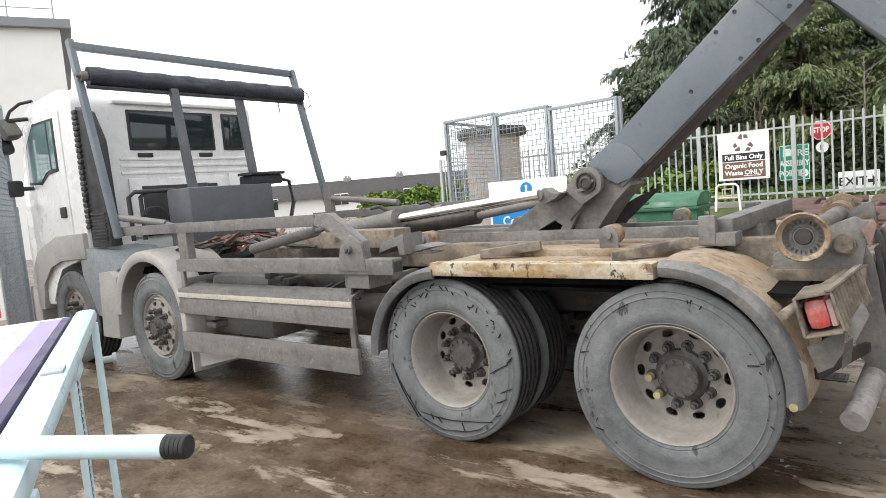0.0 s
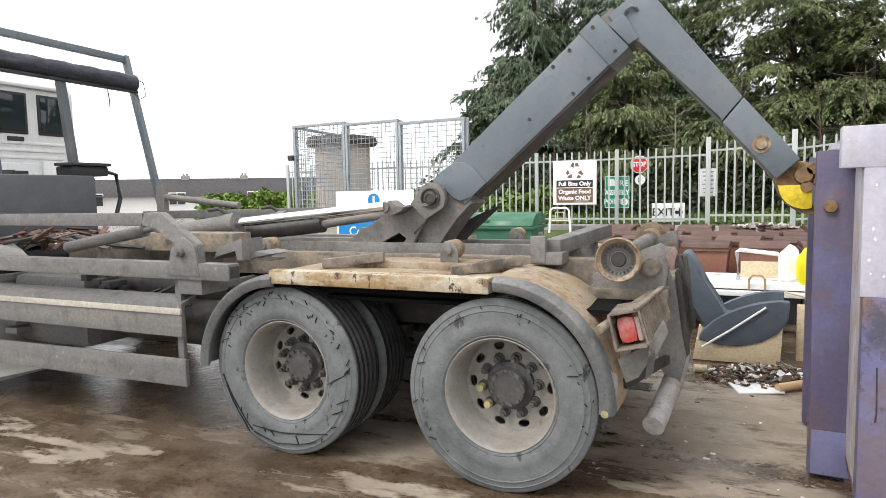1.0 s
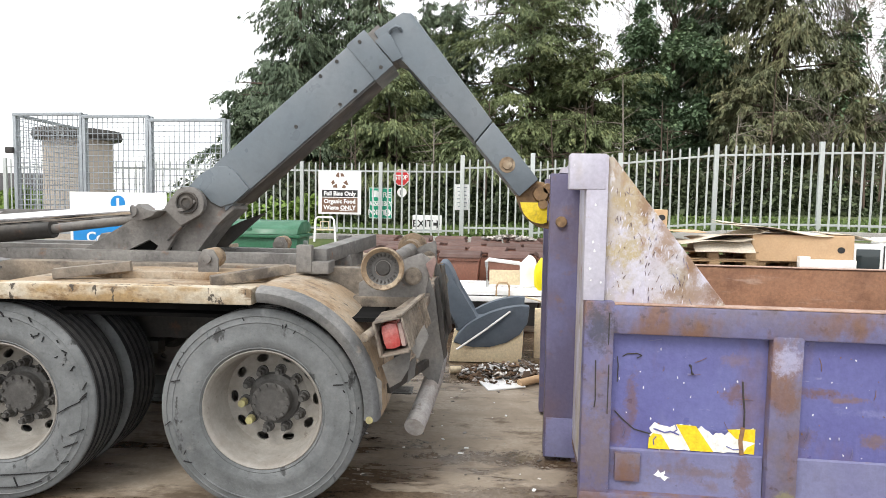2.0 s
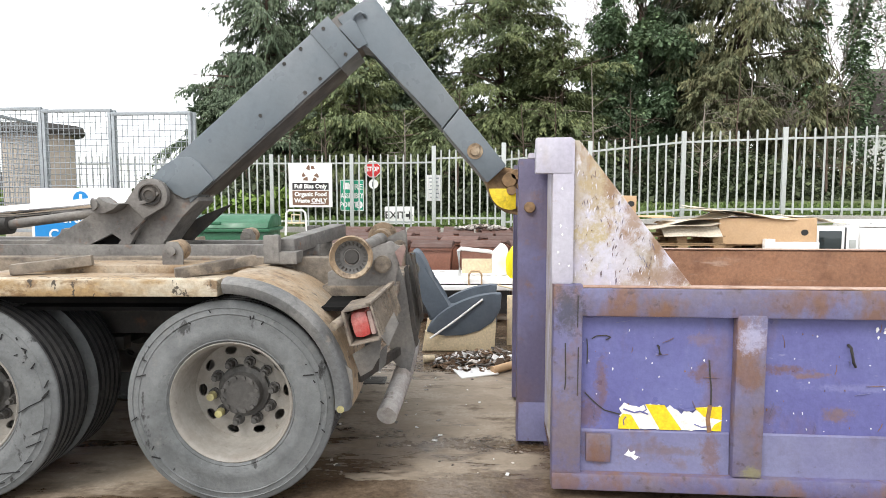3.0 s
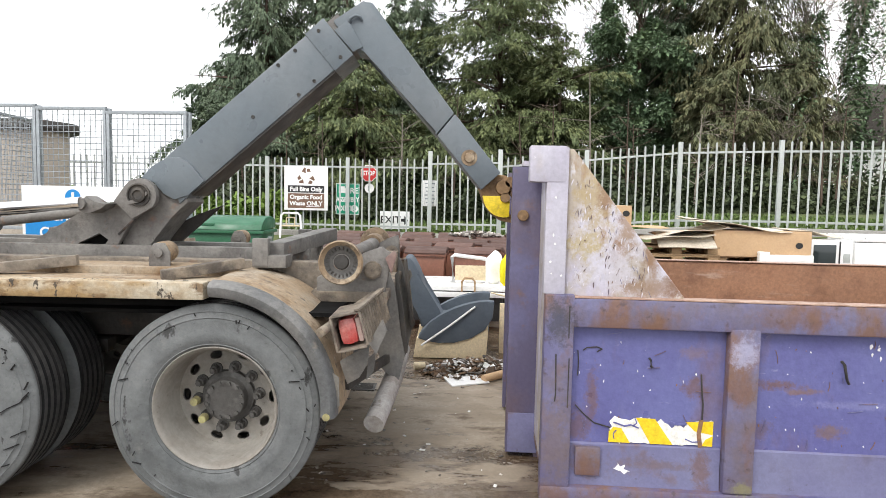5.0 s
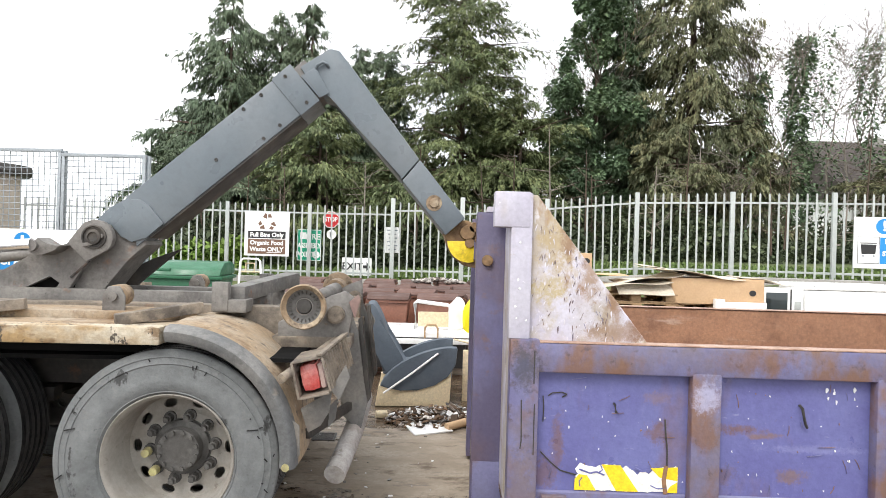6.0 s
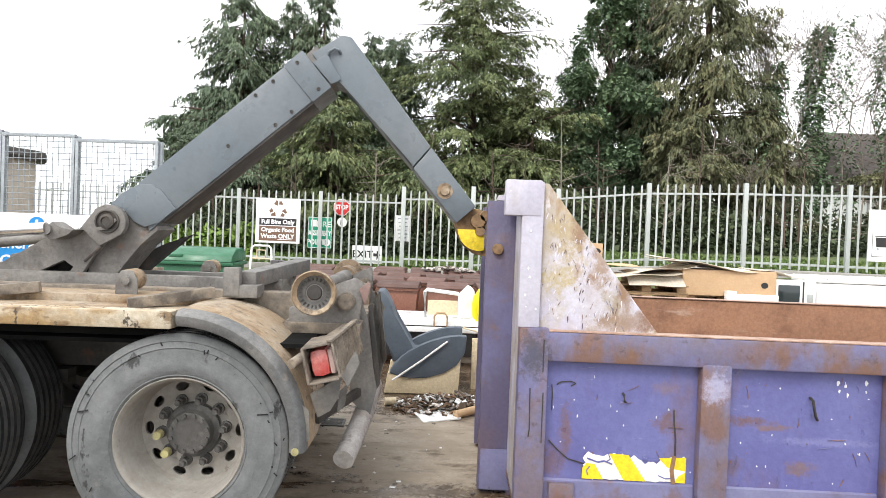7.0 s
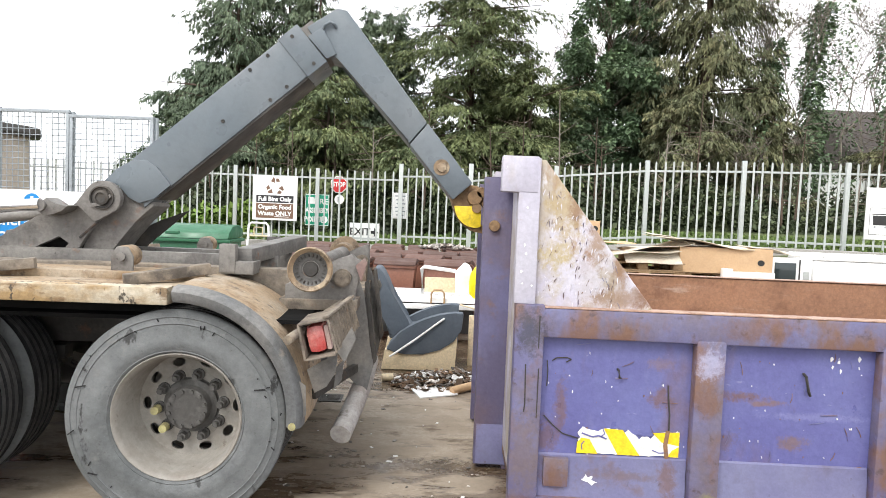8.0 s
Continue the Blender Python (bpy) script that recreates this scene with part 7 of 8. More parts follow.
box(bm, (-0.03, -0.02, -0.003), (0.03, 0.02, 0.003), 0.002, Matrix.Translation(tab(0.86, 0.05, 1.295)) @ pose(0, 0, 0, 0, 0, math.degrees(math.atan2(along.y, along.x))))
part("tube_clip", bm, m_galv, f)
for u in (-0.055, 1.4):
    for v in (0.03, 0.78):
        bm = begin()
        beam(bm, tab(u, v, 0), tab(u, v, 1.25), 0.022, 0.03, 0.006, up=along)
        part("leg", bm, m_powder, f)
for u in (-0.02, 0.08):
    bm = begin()
    beam(bm, tab(u, 0.10, 0.0), tab(u, 0.10, 1.10), 0.02, 0.02, 0.004, up=along)
    part("rack_upright", bm, m_powder, f)
bm = begin()
beam(bm, tab(-0.035, 0.10, 1.12), tab(0.10, 0.10, 1.12), 0.05, 0.04, 0.012)
part("rack_cap", bm, m_powder, f)
for j in range(2):
    bm = begin()
    for k in range(44):
        z = 0.06 + 0.024 * k
        u = -0.018 + 0.05 * j
        box(bm, (-0.022, -0.006, -0.006), (0.022, 0.006, 0.006), 0, Matrix.Translation(tab(u + 0.025, 0.10, z)) @ pose(0, 0, 0, 0, 0, math.degrees(math.atan2(along.y, along.x))))
    part("rack_strip", bm, m_tank, f)
bm = begin()
rod(bm, tab(-0.055, 0.02, 1.12), tab(-0.055, -0.01, 1.12), 0.012, seg=12)
rod(bm, tab(-0.055, -0.01, 1.12), tab(-0.055, -0.022, 1.12), 0.02, seg=12)
part("clamp_knob", bm, m_galv, f)
p_a, p_b = V((-1.72, 0.27, 1.311)), V((-1.197, 0.5315, 1.311))
bar = thing("loose_tube", "pale blue steel tube with black ribbed plug", "tube", pose(-1.4, 0.45, 1.3))
bm = begin()
rod(bm, p_a, p_b, 0.0145, seg=28)
part("tube_body", bm, m_powder, bar)
d = (p_b - p_a).normalized()
bm = begin()
rod(bm, p_b, p_b + d * 0.030, 0.0125, seg=24)
for k in range(5):
    rod(bm, p_b + d * (0.001 + 0.006 * k), p_b + d * (0.0052 + 0.006 * k), 0.0150, 0.0135, seg=28)
part("ribbed_plug", bm, m_black, bar, "black ribbed plastic plug")

# ---- recliner chair ----
ch = thing("recliner_chair", "discarded dusty blue recliner armchair on a cream base", "armchair", pose(-0.3, 6.6, 0))
leaf = [(-0.66, 0.205)] + [(-0.66 + 0.75 * t, 0.205 + 0.385 * math.sin(t * math.pi * 0.5) ** 0.62) for t in np.linspace(0.06, 1, 10)] + [(0.075, 0.42), (0.0, 0.30), (-0.13, 0.215), (-0.30, 0.165), (-0.46, 0.165), (-0.58, 0.185)]
for y, dz in ((6.40, 0.0), (7.02, 0.0)):
    bm = begin()
    prism(bm, leaf, y, y + 0.11, bevel=0.02)
    part("arm_panel", bm, m_dusk, ch)
    bm = begin()
    prism(bm, [(-0.70, 0.01), (0.02, 0.01), (0.03, 0.20), (0.035, 0.36), (-0.12, 0.23), (-0.3, 0.18), (-0.5, 0.18), (-0.67, 0.21)], y + 0.02, y + 0.09, bevel=0.006)
    part("base_panel", bm, m_beige, ch, "cream side base panel")
bm = begin()
prism(bm, [(-0.40, 0.28), (-0.63, 0.30), (-0.70, 0.54), (-0.79, 0.72), (-0.835, 0.93), (-0.81, 0.985), (-0.755, 0.995), (-0.715, 0.95), (-0.655, 0.84), (-0.605, 0.67), (-0.48, 0.47), (-0.38, 0.36)], 6.53, 6.99, bevel=0.04)
part("backrest", bm, m_dusk, ch)
bm = begin()
box(bm, (-0.5, 6.52, 0.22), (0.05, 7.0, 0.40), 0.05)
part("seat", bm, m_dusk, ch)
bm = begin()
tube(bm, [(-0.10, 6.385, 0.535), (-0.35, 6.375, 0.34), (-0.62, 6.37, 0.145)], 0.010, 8)
part("wand", bm, m_white, ch, "white rod against the arm")

# ---- bed frame behind the chair ----
bed = thing("hospital_bed", "stripped white metal hospital bed frame with cream headboard", "bed", pose(-0.5, 8, 0))
bm = begin()
box(bm, (-1.5, 7.7, 0.50), (0.5, 8.6, 0.565), 0.012)
part("platform", bm, m_white, bed)
bm = begin()
for y in (7.68, 8.62):
    beam(bm, (-1.55, y, 0.46), (0.55, y, 0.46), 0.04, 0.06, 0.006)
part("side_rail", bm, m_white, bed)
bm = begin()
tube(bm, [(-0.30, 7.95, 0.55), (-0.32, 7.95, 0.88), (-0.29, 7.95, 0.905), (0.08, 7.95, 0.865), (0.11, 7.95, 0.84), (0.115, 7.95, 0.52)], 0.024, 10)
hb = part("head_frame", bm, m_white, bed)
bm = begin()
box(bm, (-0.28, 7.94, 0.60), (0.10, 7.96, 0.78), 0.006)
part("head_panel", bm, m_beige, hb)
bm = begin()
tube(bm, [(-0.20, 7.66, 0.50), (-0.20, 7.66, 0.62), (-0.17, 7.66, 0.66), (-0.08, 7.66, 0.66), (-0.05, 7.66, 0.62), (-0.05, 7.66, 0.48)], 0.012, 8)
part("grab_loop", bm, m_wood, bed)
for x in (-1.4, 0.42):
    for y in (7.75, 8.55):
        bm = begin()
        rod(bm, (x, y, 0.05), (x, y, 0.48), 0.02, seg=10)
        lathe(bm, [(0.0, -0.015), (0.05, -0.015), (0.05, 0.015), (0, 0.015)], (x, y, 0.05), 16)
        part("leg", bm, m_galv, bed)
bm = begin()
box(bm, (-1.3, 7.8, 0.12), (0.3, 8.5, 0.42), 0.03)
part("underframe", bm, m_black, bed)
bm = begin()
tube(bm, [(0.14, 7.62, 0.50), (0.28, 7.6, 0.47), (0.4, 7.62, 0.42), (0.5, 7.65, 0.40)], 0.01, 8)
part("cable", bm, m_beige, bed)


def sack(name, label, x, y, z, w, h, mat):
    bm = begin()
    bmesh.ops.create_icosphere(bm, subdivisions=3, radius=1)
    for v in bm.verts:
        n = noise.noise(v.co * 1.8 + V((x, y, z))) * 0.22
        v.co = V((v.co.x * w * (1 + n), v.co.y * w * 0.6 * (1 + n), v.co.z * h * (1 + n * 0.7)))
        v.co.x *= 1 - 0.25 * max(0, v.co.z / h)
    low = min(v.co.z for v in bm.verts)
    bm.transform(Matrix.Translation((x, y, z - low)))
    solo(name, bm, mat, label, "bag")


sack("white_sack", "full white plastic sack resting on the bed frame", 0.20, 7.95, 0.56, 0.12, 0.21, m_white)
sack("yellow_sack", "bright yellow plastic sack resting on the bed frame", 0.33, 7.75, 0.56, 0.09, 0.20, m_hivis)
bm = begin()
box(bm, (0.17, 6.70, 0.0), (0.30, 6.74, 0.52), 0.004)
solo("leaning_panel", bm, m_beige, "upright cream laminate panel by the chair", "panel")

# ---- litter heap ----
bm = begin()
for k in range(420):
    a, r = random.uniform(0, 6.28), random.random() ** 0.7
    x, y = -0.12 + 0.52 * r * math.cos(a), 6.0 + 0.34 * r * math.sin(a)
    s = random.uniform(0.010, 0.042)
    z = 0.010 + max(0, (1 - r)) * 0.12 * random.random() + (0.10 * random.random() * (1 - r) if x > 0.0 else 0)
    kind = random.choice((0, 1, 1, 1, 2, 2)) if x < 0.05 else random.choice((1, 1, 1, 2, 2, 0))
    box(bm, (-s, -s * random.uniform(0.3, 1), -0.003), (s, s * random.uniform(0.3, 1), 0.003 + 0.008 * random.random()), 0, pose(x, y, z, random.uniform(-40, 40), random.uniform(-40, 40), random.uniform(0, 180)), kind)
solo("litter_heap", bm, [m_signwhite, surface("dead_leaf_brown", (0.11, 0.065, 0.035), 0.85, island=0.6), m_trash], "heap of paper, plastic and leaf litter on the concrete", "litter", "stuff", smooth=0)
bm = begin()
for k in range(90):
    x, y, s = random.uniform(-1.5, 0.2), random.uniform(3.6, 6.0), random.uniform(0.004, 0.018)
    box(bm, (-s, -s * 0.6, 0), (s, s * 0.6, 0.004), 0, pose(x, y, 0.002, 0, 0, random.uniform(0, 180)), random.choice((0, 1, 1)))
solo("scattered_litter", bm, [m_signwhite, m_trash], "small scraps of litter scattered over the yard", "litter", "stuff", smooth=0)
bm = begin()
box(bm, (-0.17, -0.13, 0.0), (0.17, 0.13, 0.012), 0.002, pose(-0.20, 5.66, 0.006, 2, -2, 18))
solo("white_card_sheet", bm, m_signwhite, "crumpled white card sheet lying on the concrete", "card")
bm = begin()
tube(bm, [(-0.05, 5.62, 0.035), (0.1, 5.72, 0.05), (0.32, 5.83, 0.075)], 0.035, 12)
solo("cardboard_tube", bm, m_card, "brown cardboard tube on the litter", "tube")
for k, (x, y, r, mt) in enumerate(((-0.62, 6.0, 0.035, m_beige), (-0.30, 6.02, 0.04, m_white))):
    bm = begin()
    rod(bm, (x - 0.05, y, r), (x + 0.05, y + 0.02, r), r, seg=16)
    solo("drinks_can" if k else "jar", bm, mt, "dented pale container lying in the litter", "container")

# ---- wheeled bins ----
def brown_bin(m):
    t = thing("brown_bin", "brown plastic wheeled bin with closed lid", "bin", m, "brown bins", world=False)
    bm = begin()
    prism(bm, [(-0.22, 0.06), (0.22, 0.06), (0.275, 0.80), (-0.275, 0.80)], -0.27, 0.20, bevel=0.02)
    part("body", bm, m_binbrown, t)
    bm = begin()
    box(bm, (-0.29, -0.31, 0.795), (0.29, 0.27, 0.835), 0.012)
    part("rim", bm, m_binbrown, t)
    bm = begin()
    prism(bm, [(-0.33, 0.835), (0.28, 0.845), (0.26, 0.89), (0.0, 0.915), (-0.28, 0.885), (-0.33, 0.85)], -0.285, 0.285, "yz", bevel=0.012)
    part("lid", bm, m_binlid, t)
    bm = begin()
    tube(bm, [(-0.22, 0.27, 0.83), (-0.22, 0.33, 0.84), (0.22, 0.33, 0.84), (0.22, 0.27, 0.83)], 0.016, 8)
    part("handle", bm, m_binbrown, t)
    for x in (-0.26, 0.26):
        bm = begin()
        lathe(bm, [(0, -0.025), (0.09, -0.025), (0.1, -0.015), (0.1, 0.015), (0.09, 0.025), (0, 0.025)], (x, 0.2, 0.1), 20, "x")
        part("wheel", bm, m_black, t)
    return t


first = brown_bin(pose(-0.66, 9.2, 0, 0, 0, -4))
spots = [(-1.30, 9.3), (0.02, 9.25), (0.70, 9.3), (1.35, 9.2), (-1.95, 9.35)] + [(-2.2 + 0.66 * k + random.uniform(-0.05, 0.05), 10.15 + random.uniform(-0.05, 0.05)) for k in range(7)] + [(-2.0 + 0.66 * k + random.uniform(-0.05, 0.05), 11.1 + random.uniform(-0.05, 0.05)) for k in range(7)] + [(-2.3 + 0.68 * k, 12.1 + random.uniform(-0.06, 0.06)) for k in range(8)] + [(-2.3 + 0.68 * k, 13.1 + random.uniform(-0.06, 0.06)) for k in range(8)]
for x, y in spots:
    copy_thing(first, pose(x, y, 0, 0, 0, random.uniform(-9, 9)))
bm = begin()
for k in range(60):
    a = random.uniform(0, 6.28)
    r = random.random() ** 0.5
    box(bm, (-0.05, -0.03, -0.01), (0.05, 0.03, 0.02), 0, pose(0.15 + 0.5 * r * math.cos(a), 12.1 + 0.2 * r * math.sin(a), 0.925 + 0.07 * (1 - r), random.uniform(-30, 30), random.uniform(-30, 30), random.uniform(0, 180)))
solo("rubble_pile", bm, m_trash, "grey scraps piled on the brown bins", "scraps", "stuff", smooth=0)

gb = thing("green_bin", "large dark green four-wheeled waste bin with closed lid", "bin", pose(-4.32, 11.9, 0), world=False)
bm = begin()
prism(bm, [(-0.58, 0.22), (0.58, 0.22), (0.66, 0.92), (-0.66, 0.92)], -0.42, 0.42, bevel=0.03)
part("body", bm, m_bingreen, gb)
bm = begin()
box(bm, (-0.70, -0.48, 0.90), (0.70, 0.48, 0.96), 0.015)
part("rim", bm, m_bingreen, gb)
bm = begin()
prism(bm, [(-0.49, 0.96), (0.47, 0.98), (0.44, 1.14), (0.20, 1.21), (-0.20, 1.19), (-0.42, 1.08)], -0.67, 0.67, "yz", bevel=0.03)
lid = part("lid", bm, m_bingreen, gb)
bm = begin()
box(bm, (-0.42, -0.46, 1.03), (-0.18, -0.40, 1.08), 0.01)
part("lid_grip", bm, m_bingreen, lid)
for x in (-0.5, 0.5):
    for y in (-0.3, 0.3):
        bm = begin()
        lathe(bm, [(0, -0.025), (0.1, -0.025), (0.1, 0.025), (0, 0.025)], (x, y, 0.10), 18, "y")
        rod(bm, (x, y, 0.12), (x, y, 0.24), 0.02, seg=8)
        part("castor", bm, m_black, gb)
bm = begin()
for x in (-0.72, 0.72):
    rod(bm, (x, 0, 0.80), (x * 0.9, 0, 0.80), 0.04, seg=12)
part("trunnion", bm, m_galv, gb)

# white tubular frame under the sign
wf = thing("walking_frame", "white tubular walking frame leaning by the fence", "walking frame", pose(-4.35, 16.4, 0))
zf = ground_z(-4.35, 16.3)
bm = begin()
tube(bm, [(-4.60, 16.3, zf), (-4.58, 16.35, 1.10), (-4.52, 16.36, 1.16), (-4.16, 16.36, 1.16), (-4.10, 16.35, 1.10), (-4.05, 16.3, zf)], 0.028, 10)
part("frame", bm, m_white, wf)
bm = begin()
tube(bm, [(-4.57, 16.34, 0.84), (-4.08, 16.34, 0.84)], 0.022, 8)
tube(bm, [(-4.45, 16.34, 0.84), (-4.45, 16.36, 1.05), (-4.24, 16.36, 1.05), (-4.24, 16.34, 0.84)], 0.020, 8)
part("crossbar", bm, m_beige, wf)

# ---- stacked cardboard, pallets and appliances beyond the container ----
def carton(x0, x1, y0, y1, z0, z1, turn=0, hole=None, label="large brown cardboard carton with a hand hole"):
    c = thing("cardboard_box", label, "box", pose((x0 + x1) / 2, (y0 + y1) / 2, z0, 0, 0, turn), "cardboard boxes", world=False)
    w, d, h = (x1 - x0) / 2, (y1 - y0) / 2, z1 - z0
    bm = begin()
    box(bm, (-w, -d, 0), (w, d, h), 0.006)
    part("carton", bm, m_card, c)
    bm = begin()
    box(bm, (-w, -0.03, h), (w, 0.03, h + 0.003))
    part("tape", bm, m_beige, c)
    if hole:
        bm = begin()
        prism(bm, [(hole[0] + 0.05 * math.cos(a), hole[1] + 0.042 * math.sin(a)) for a in np.linspace(0, 6.28, 22)[:-1]], -d - 0.004, -d + 0.002)
        part("hand_hole", bm, m_signblack, c)
    return c


def pallet(x, y, z, turn=0):
    p = thing("wooden_pallet", "weathered wooden pallet stacked beyond the container", "pallet", pose(x, y, z, 0, 0, turn), "stacked pallets", world=False)
    for k in range(3):
        bm = begin()
        for q in (-0.5, 0, 0.5):
            box(bm, (q - 0.07, -0.4 + 0.35 * k, 0.022), (q + 0.07, -0.3 + 0.35 * k, 0.10), 0.004)
        box(bm, (-0.6, -0.4 + 0.35 * k, 0), (0.6, -0.3 + 0.35 * k, 0.02), 0.002)
        part("bearer", bm, m_wood, p)
    for k in range(6):
        bm = begin()
        box(bm, (-0.6, -0.4 + 0.15 * k, 0.102), (0.6, -0.3 + 0.15 * k, 0.122), 0.002)
        part("plank", bm, m_wood, p)
    return p


base_p = pallet(2.75, 9.4, 0.0, 2)
for k in range(1, 8):
    copy_thing(base_p, pose(2.75 + random.uniform(-0.04, 0.04), 9.4, 0.125 * k, 0, 0, random.uniform(-4, 4)))
for k in range(0, 7):
    copy_thing(base_p, pose(3.95 + random.uniform(-0.03, 0.03), 9.5, 0.125 * k, 0, 0, random.uniform(-3, 3)))
carton(3.30, 4.63, 9.0, 9.7, 0.8765, 1.235, -1, (0.50, 0.165))
carton(2.62, 3.24, 9.05, 9.6, 1.0015, 1.10, 2, None, "flattened brown cardboard carton on pallets")
bm = begin()
box(bm, (1.55, 9.1, 0.0), (2.20, 9.7, 1.24), 0.01)
solo("carton_stack", bm, m_card, "tall brown cardboard carton standing on the ground", "box")
carton(1.70, 2.18, 9.15, 9.6, 1.243, 1.545, 3, (0.16, 0.19), "brown cardboard carton with a round hand hole")


def loose_sheet(x, y, z, w, d, tilt, turn, mat, sag=0.05, roll=0):
    bm = begin()
    n = 8
    m = pose(x, y, z, roll, tilt, turn)
    rows = [[(-w / 2 + w * i / n, s * d / 2, sag * math.sin(i * 0.9 + s) * (0.4 + 0.6 * i / n)) for i in range(n + 1)] for s in (-1, 0, 1)]
    top = [[bm.verts.new(m @ V(p)) for p in r] for r in rows]
    low = [[bm.verts.new(m @ (V(p) - V((0, 0, 0.007)))) for p in r] for r in rows]
    for a, flip in ((top, False), (low, True)):
        for j in range(2):
            for i in range(n):
                q = (a[j][i], a[j][i + 1], a[j + 1][i + 1], a[j + 1][i])
                bm.faces.new(q[::-1] if flip else q)
    ring_t = top[0] + [top[1][-1]] + top[2][::-1] + [top[1][0]]
    ring_b = low[0] + [low[1][-1]] + low[2][::-1] + [low[1][0]]
    for i in range(len(ring_t)):
        j = (i + 1) % len(ring_t)
        bm.faces.new((ring_t[i], ring_b[i], ring_b[j], ring_t[j]))
    solo("cardboard_sheet", bm, mat, "loose bent sheet of weathered cardboard on the stack", "cardboard", group="cardboard sheets", smooth=60)


loose_sheet(3.65, 9.30, 1.30, 1.35, 0.75, 6, 4, m_cardpale, 0.03)
loose_sheet(3.05, 9.35, 1.22, 0.95, 0.7, -9, -5, m_cardpale, 0.03)
loose_sheet(2.75, 9.28, 1.14, 1.0, 0.8, -4, 6, m_cardpale, 0.025)
loose_sheet(2.90, 8.98, 1.06, 0.80, 0.22, 0, 1, m_cardpale, 0.01, 38)
loose_sheet(3.35, 9.4, 1.335, 0.8, 0.6, 10, -8, m_cardpale, 0.03)
loose_sheet(4.75, 9.35, 1.22, 0.75, 0.5, 7, 2, m_cardpale, 0.03)
loose_sheet(2.2, 9.5, 1.255, 1.1, 0.6, 1, -3, m_card, 0.01)
bm = begin()
box(bm, (3.88, 8.90, 0.78), (4.62, 8.985, 0.915), 0.01)
box(bm, (3.88, 8.90, 0.90), (4.02, 8.985, 0.955), 0.01)
solo("white_shelf", bm, m_white, "white plastic shelf propped against the cartons", "shelf")
bm = begin()
box(bm, (3.6, 8.9, 0.0), (4.7, 8.985, 0.778), 0.01)
solo("white_cabinet_panel", bm, m_white, "white laminate panel standing against the pallets", "panel")

mw = thing("microwave", "white microwave oven with a dark door window", "microwave", pose(4.92, 9.2, 0.72))
bm = begin()
box(bm, (4.66, 9.05, 0.72), (5.24, 9.45, 1.13), 0.015)
part("body", bm, m_white, mw)
bm = begin()
box(bm, (4.69, 9.038, 0.78), (5.0, 9.052, 1.06), 0.004)
part("door_window", bm, m_glass, mw)
bm = begin()
box(bm, (5.045, 9.035, 0.76), (5.06, 9.05, 1.11), 0.003)
part("door_edge", bm, m_signblack, mw)
bm = begin()
box(bm, (5.11, 9.042, 0.82), (5.20, 9.051, 0.94), 0.002)
part("control_panel", bm, m_galv, mw)
bm = begin()
box(bm, (4.66, 9.0, 0.0), (5.24, 9.5, 0.717), 0.012)
solo("washing_machine", bm, m_white, "white washing machine under the microwave", "appliance")
fr = thing("chest_freezer", "long white chest freezer beyond the container", "freezer", pose(6.0, 9.4, 0))
bm = begin()
box(bm, (5.30, 9.1, 0.02), (6.75, 9.75, 1.10), 0.02)
part("body", bm, m_white, fr)
bm = begin()
box(bm, (5.29, 9.09, 1.105), (6.76, 9.76, 1.20), 0.02)
part("lid", bm, m_white, fr)
bm = begin()
rod(bm, (5.42, 9.085, 1.16), (5.42, 9.095, 1.16), 0.012, seg=10)
part("lock", bm, m_galv, fr)
wm = thing("appliance_scrap", "white appliance casing with loose hoses", "appliance", pose(7.3, 9.4, 0))
bm = begin()
box(bm, (6.95, 9.15, 0.0), (7.75, 9.7, 1.10), 0.03)
part("body", bm, m_white, wm)
for k in range(4):
    bm = begin()
    tube(bm, [(6.80 + 0.05 * k, 9.1, 1.0), (6.85, 9.05, 1.14 - 0.03 * k), (7.0, 9.05, 1.16), (7.1, 9.08, 1.02 + 0.02 * k)], 0.022, 8)
    part("hose", bm, m_mesh if k % 2 else m_white, wm)

# ---- trees, undergrowth and hedge ----
rng = np.random.default_rng(5)


def crown_mesh(name, centres, size, droop, flat, mat):
    """Small tapered leaf sprays, each a bent kite. centres: N x 6 (place, outward way)."""
    n = len(centres)
    c, d = centres[:, :3], centres[:, 3:]
    d = d / np.maximum(np.linalg.norm(d, axis=1, keepdims=True), 1e-6)
    sidew = np.cross(d, np.array([0, 0, 1.0])) + rng.normal(0, 0.45, (n, 3))
    sidew /= np.maximum(np.linalg.norm(sidew, axis=1, keepdims=True), 1e-6)
    L = size * rng.uniform(0.55, 1.45, (n, 1))
    W = L * rng.uniform(0.16, 0.34, (n, 1)) * flat
    fall = np.zeros((n, 3))
    fall[:, 2] = -droop
    mid = c + d * L * 0.45 + fall * L * 0.2
    v = np.stack([c, mid + sidew * W, c + d * L * 0.9 + fall * L, mid - sidew * W], axis=1).reshape(-1, 3)
    me = bpy.data.meshes.new(name)
    me.vertices.add(4 * n)
    me.vertices.foreach_set("co", v.astype(np.float32).ravel())
    me.loops.add(4 * n)
    me.loops.foreach_set("vertex_index", np.arange(4 * n, dtype=np.int32))
    me.polygons.add(n)
    me.polygons.foreach_set("loop_start", np.arange(0, 4 * n, 4, dtype=np.int32))
    me.materials.append(mat)
    me.update(calc_edges=True)
    return me


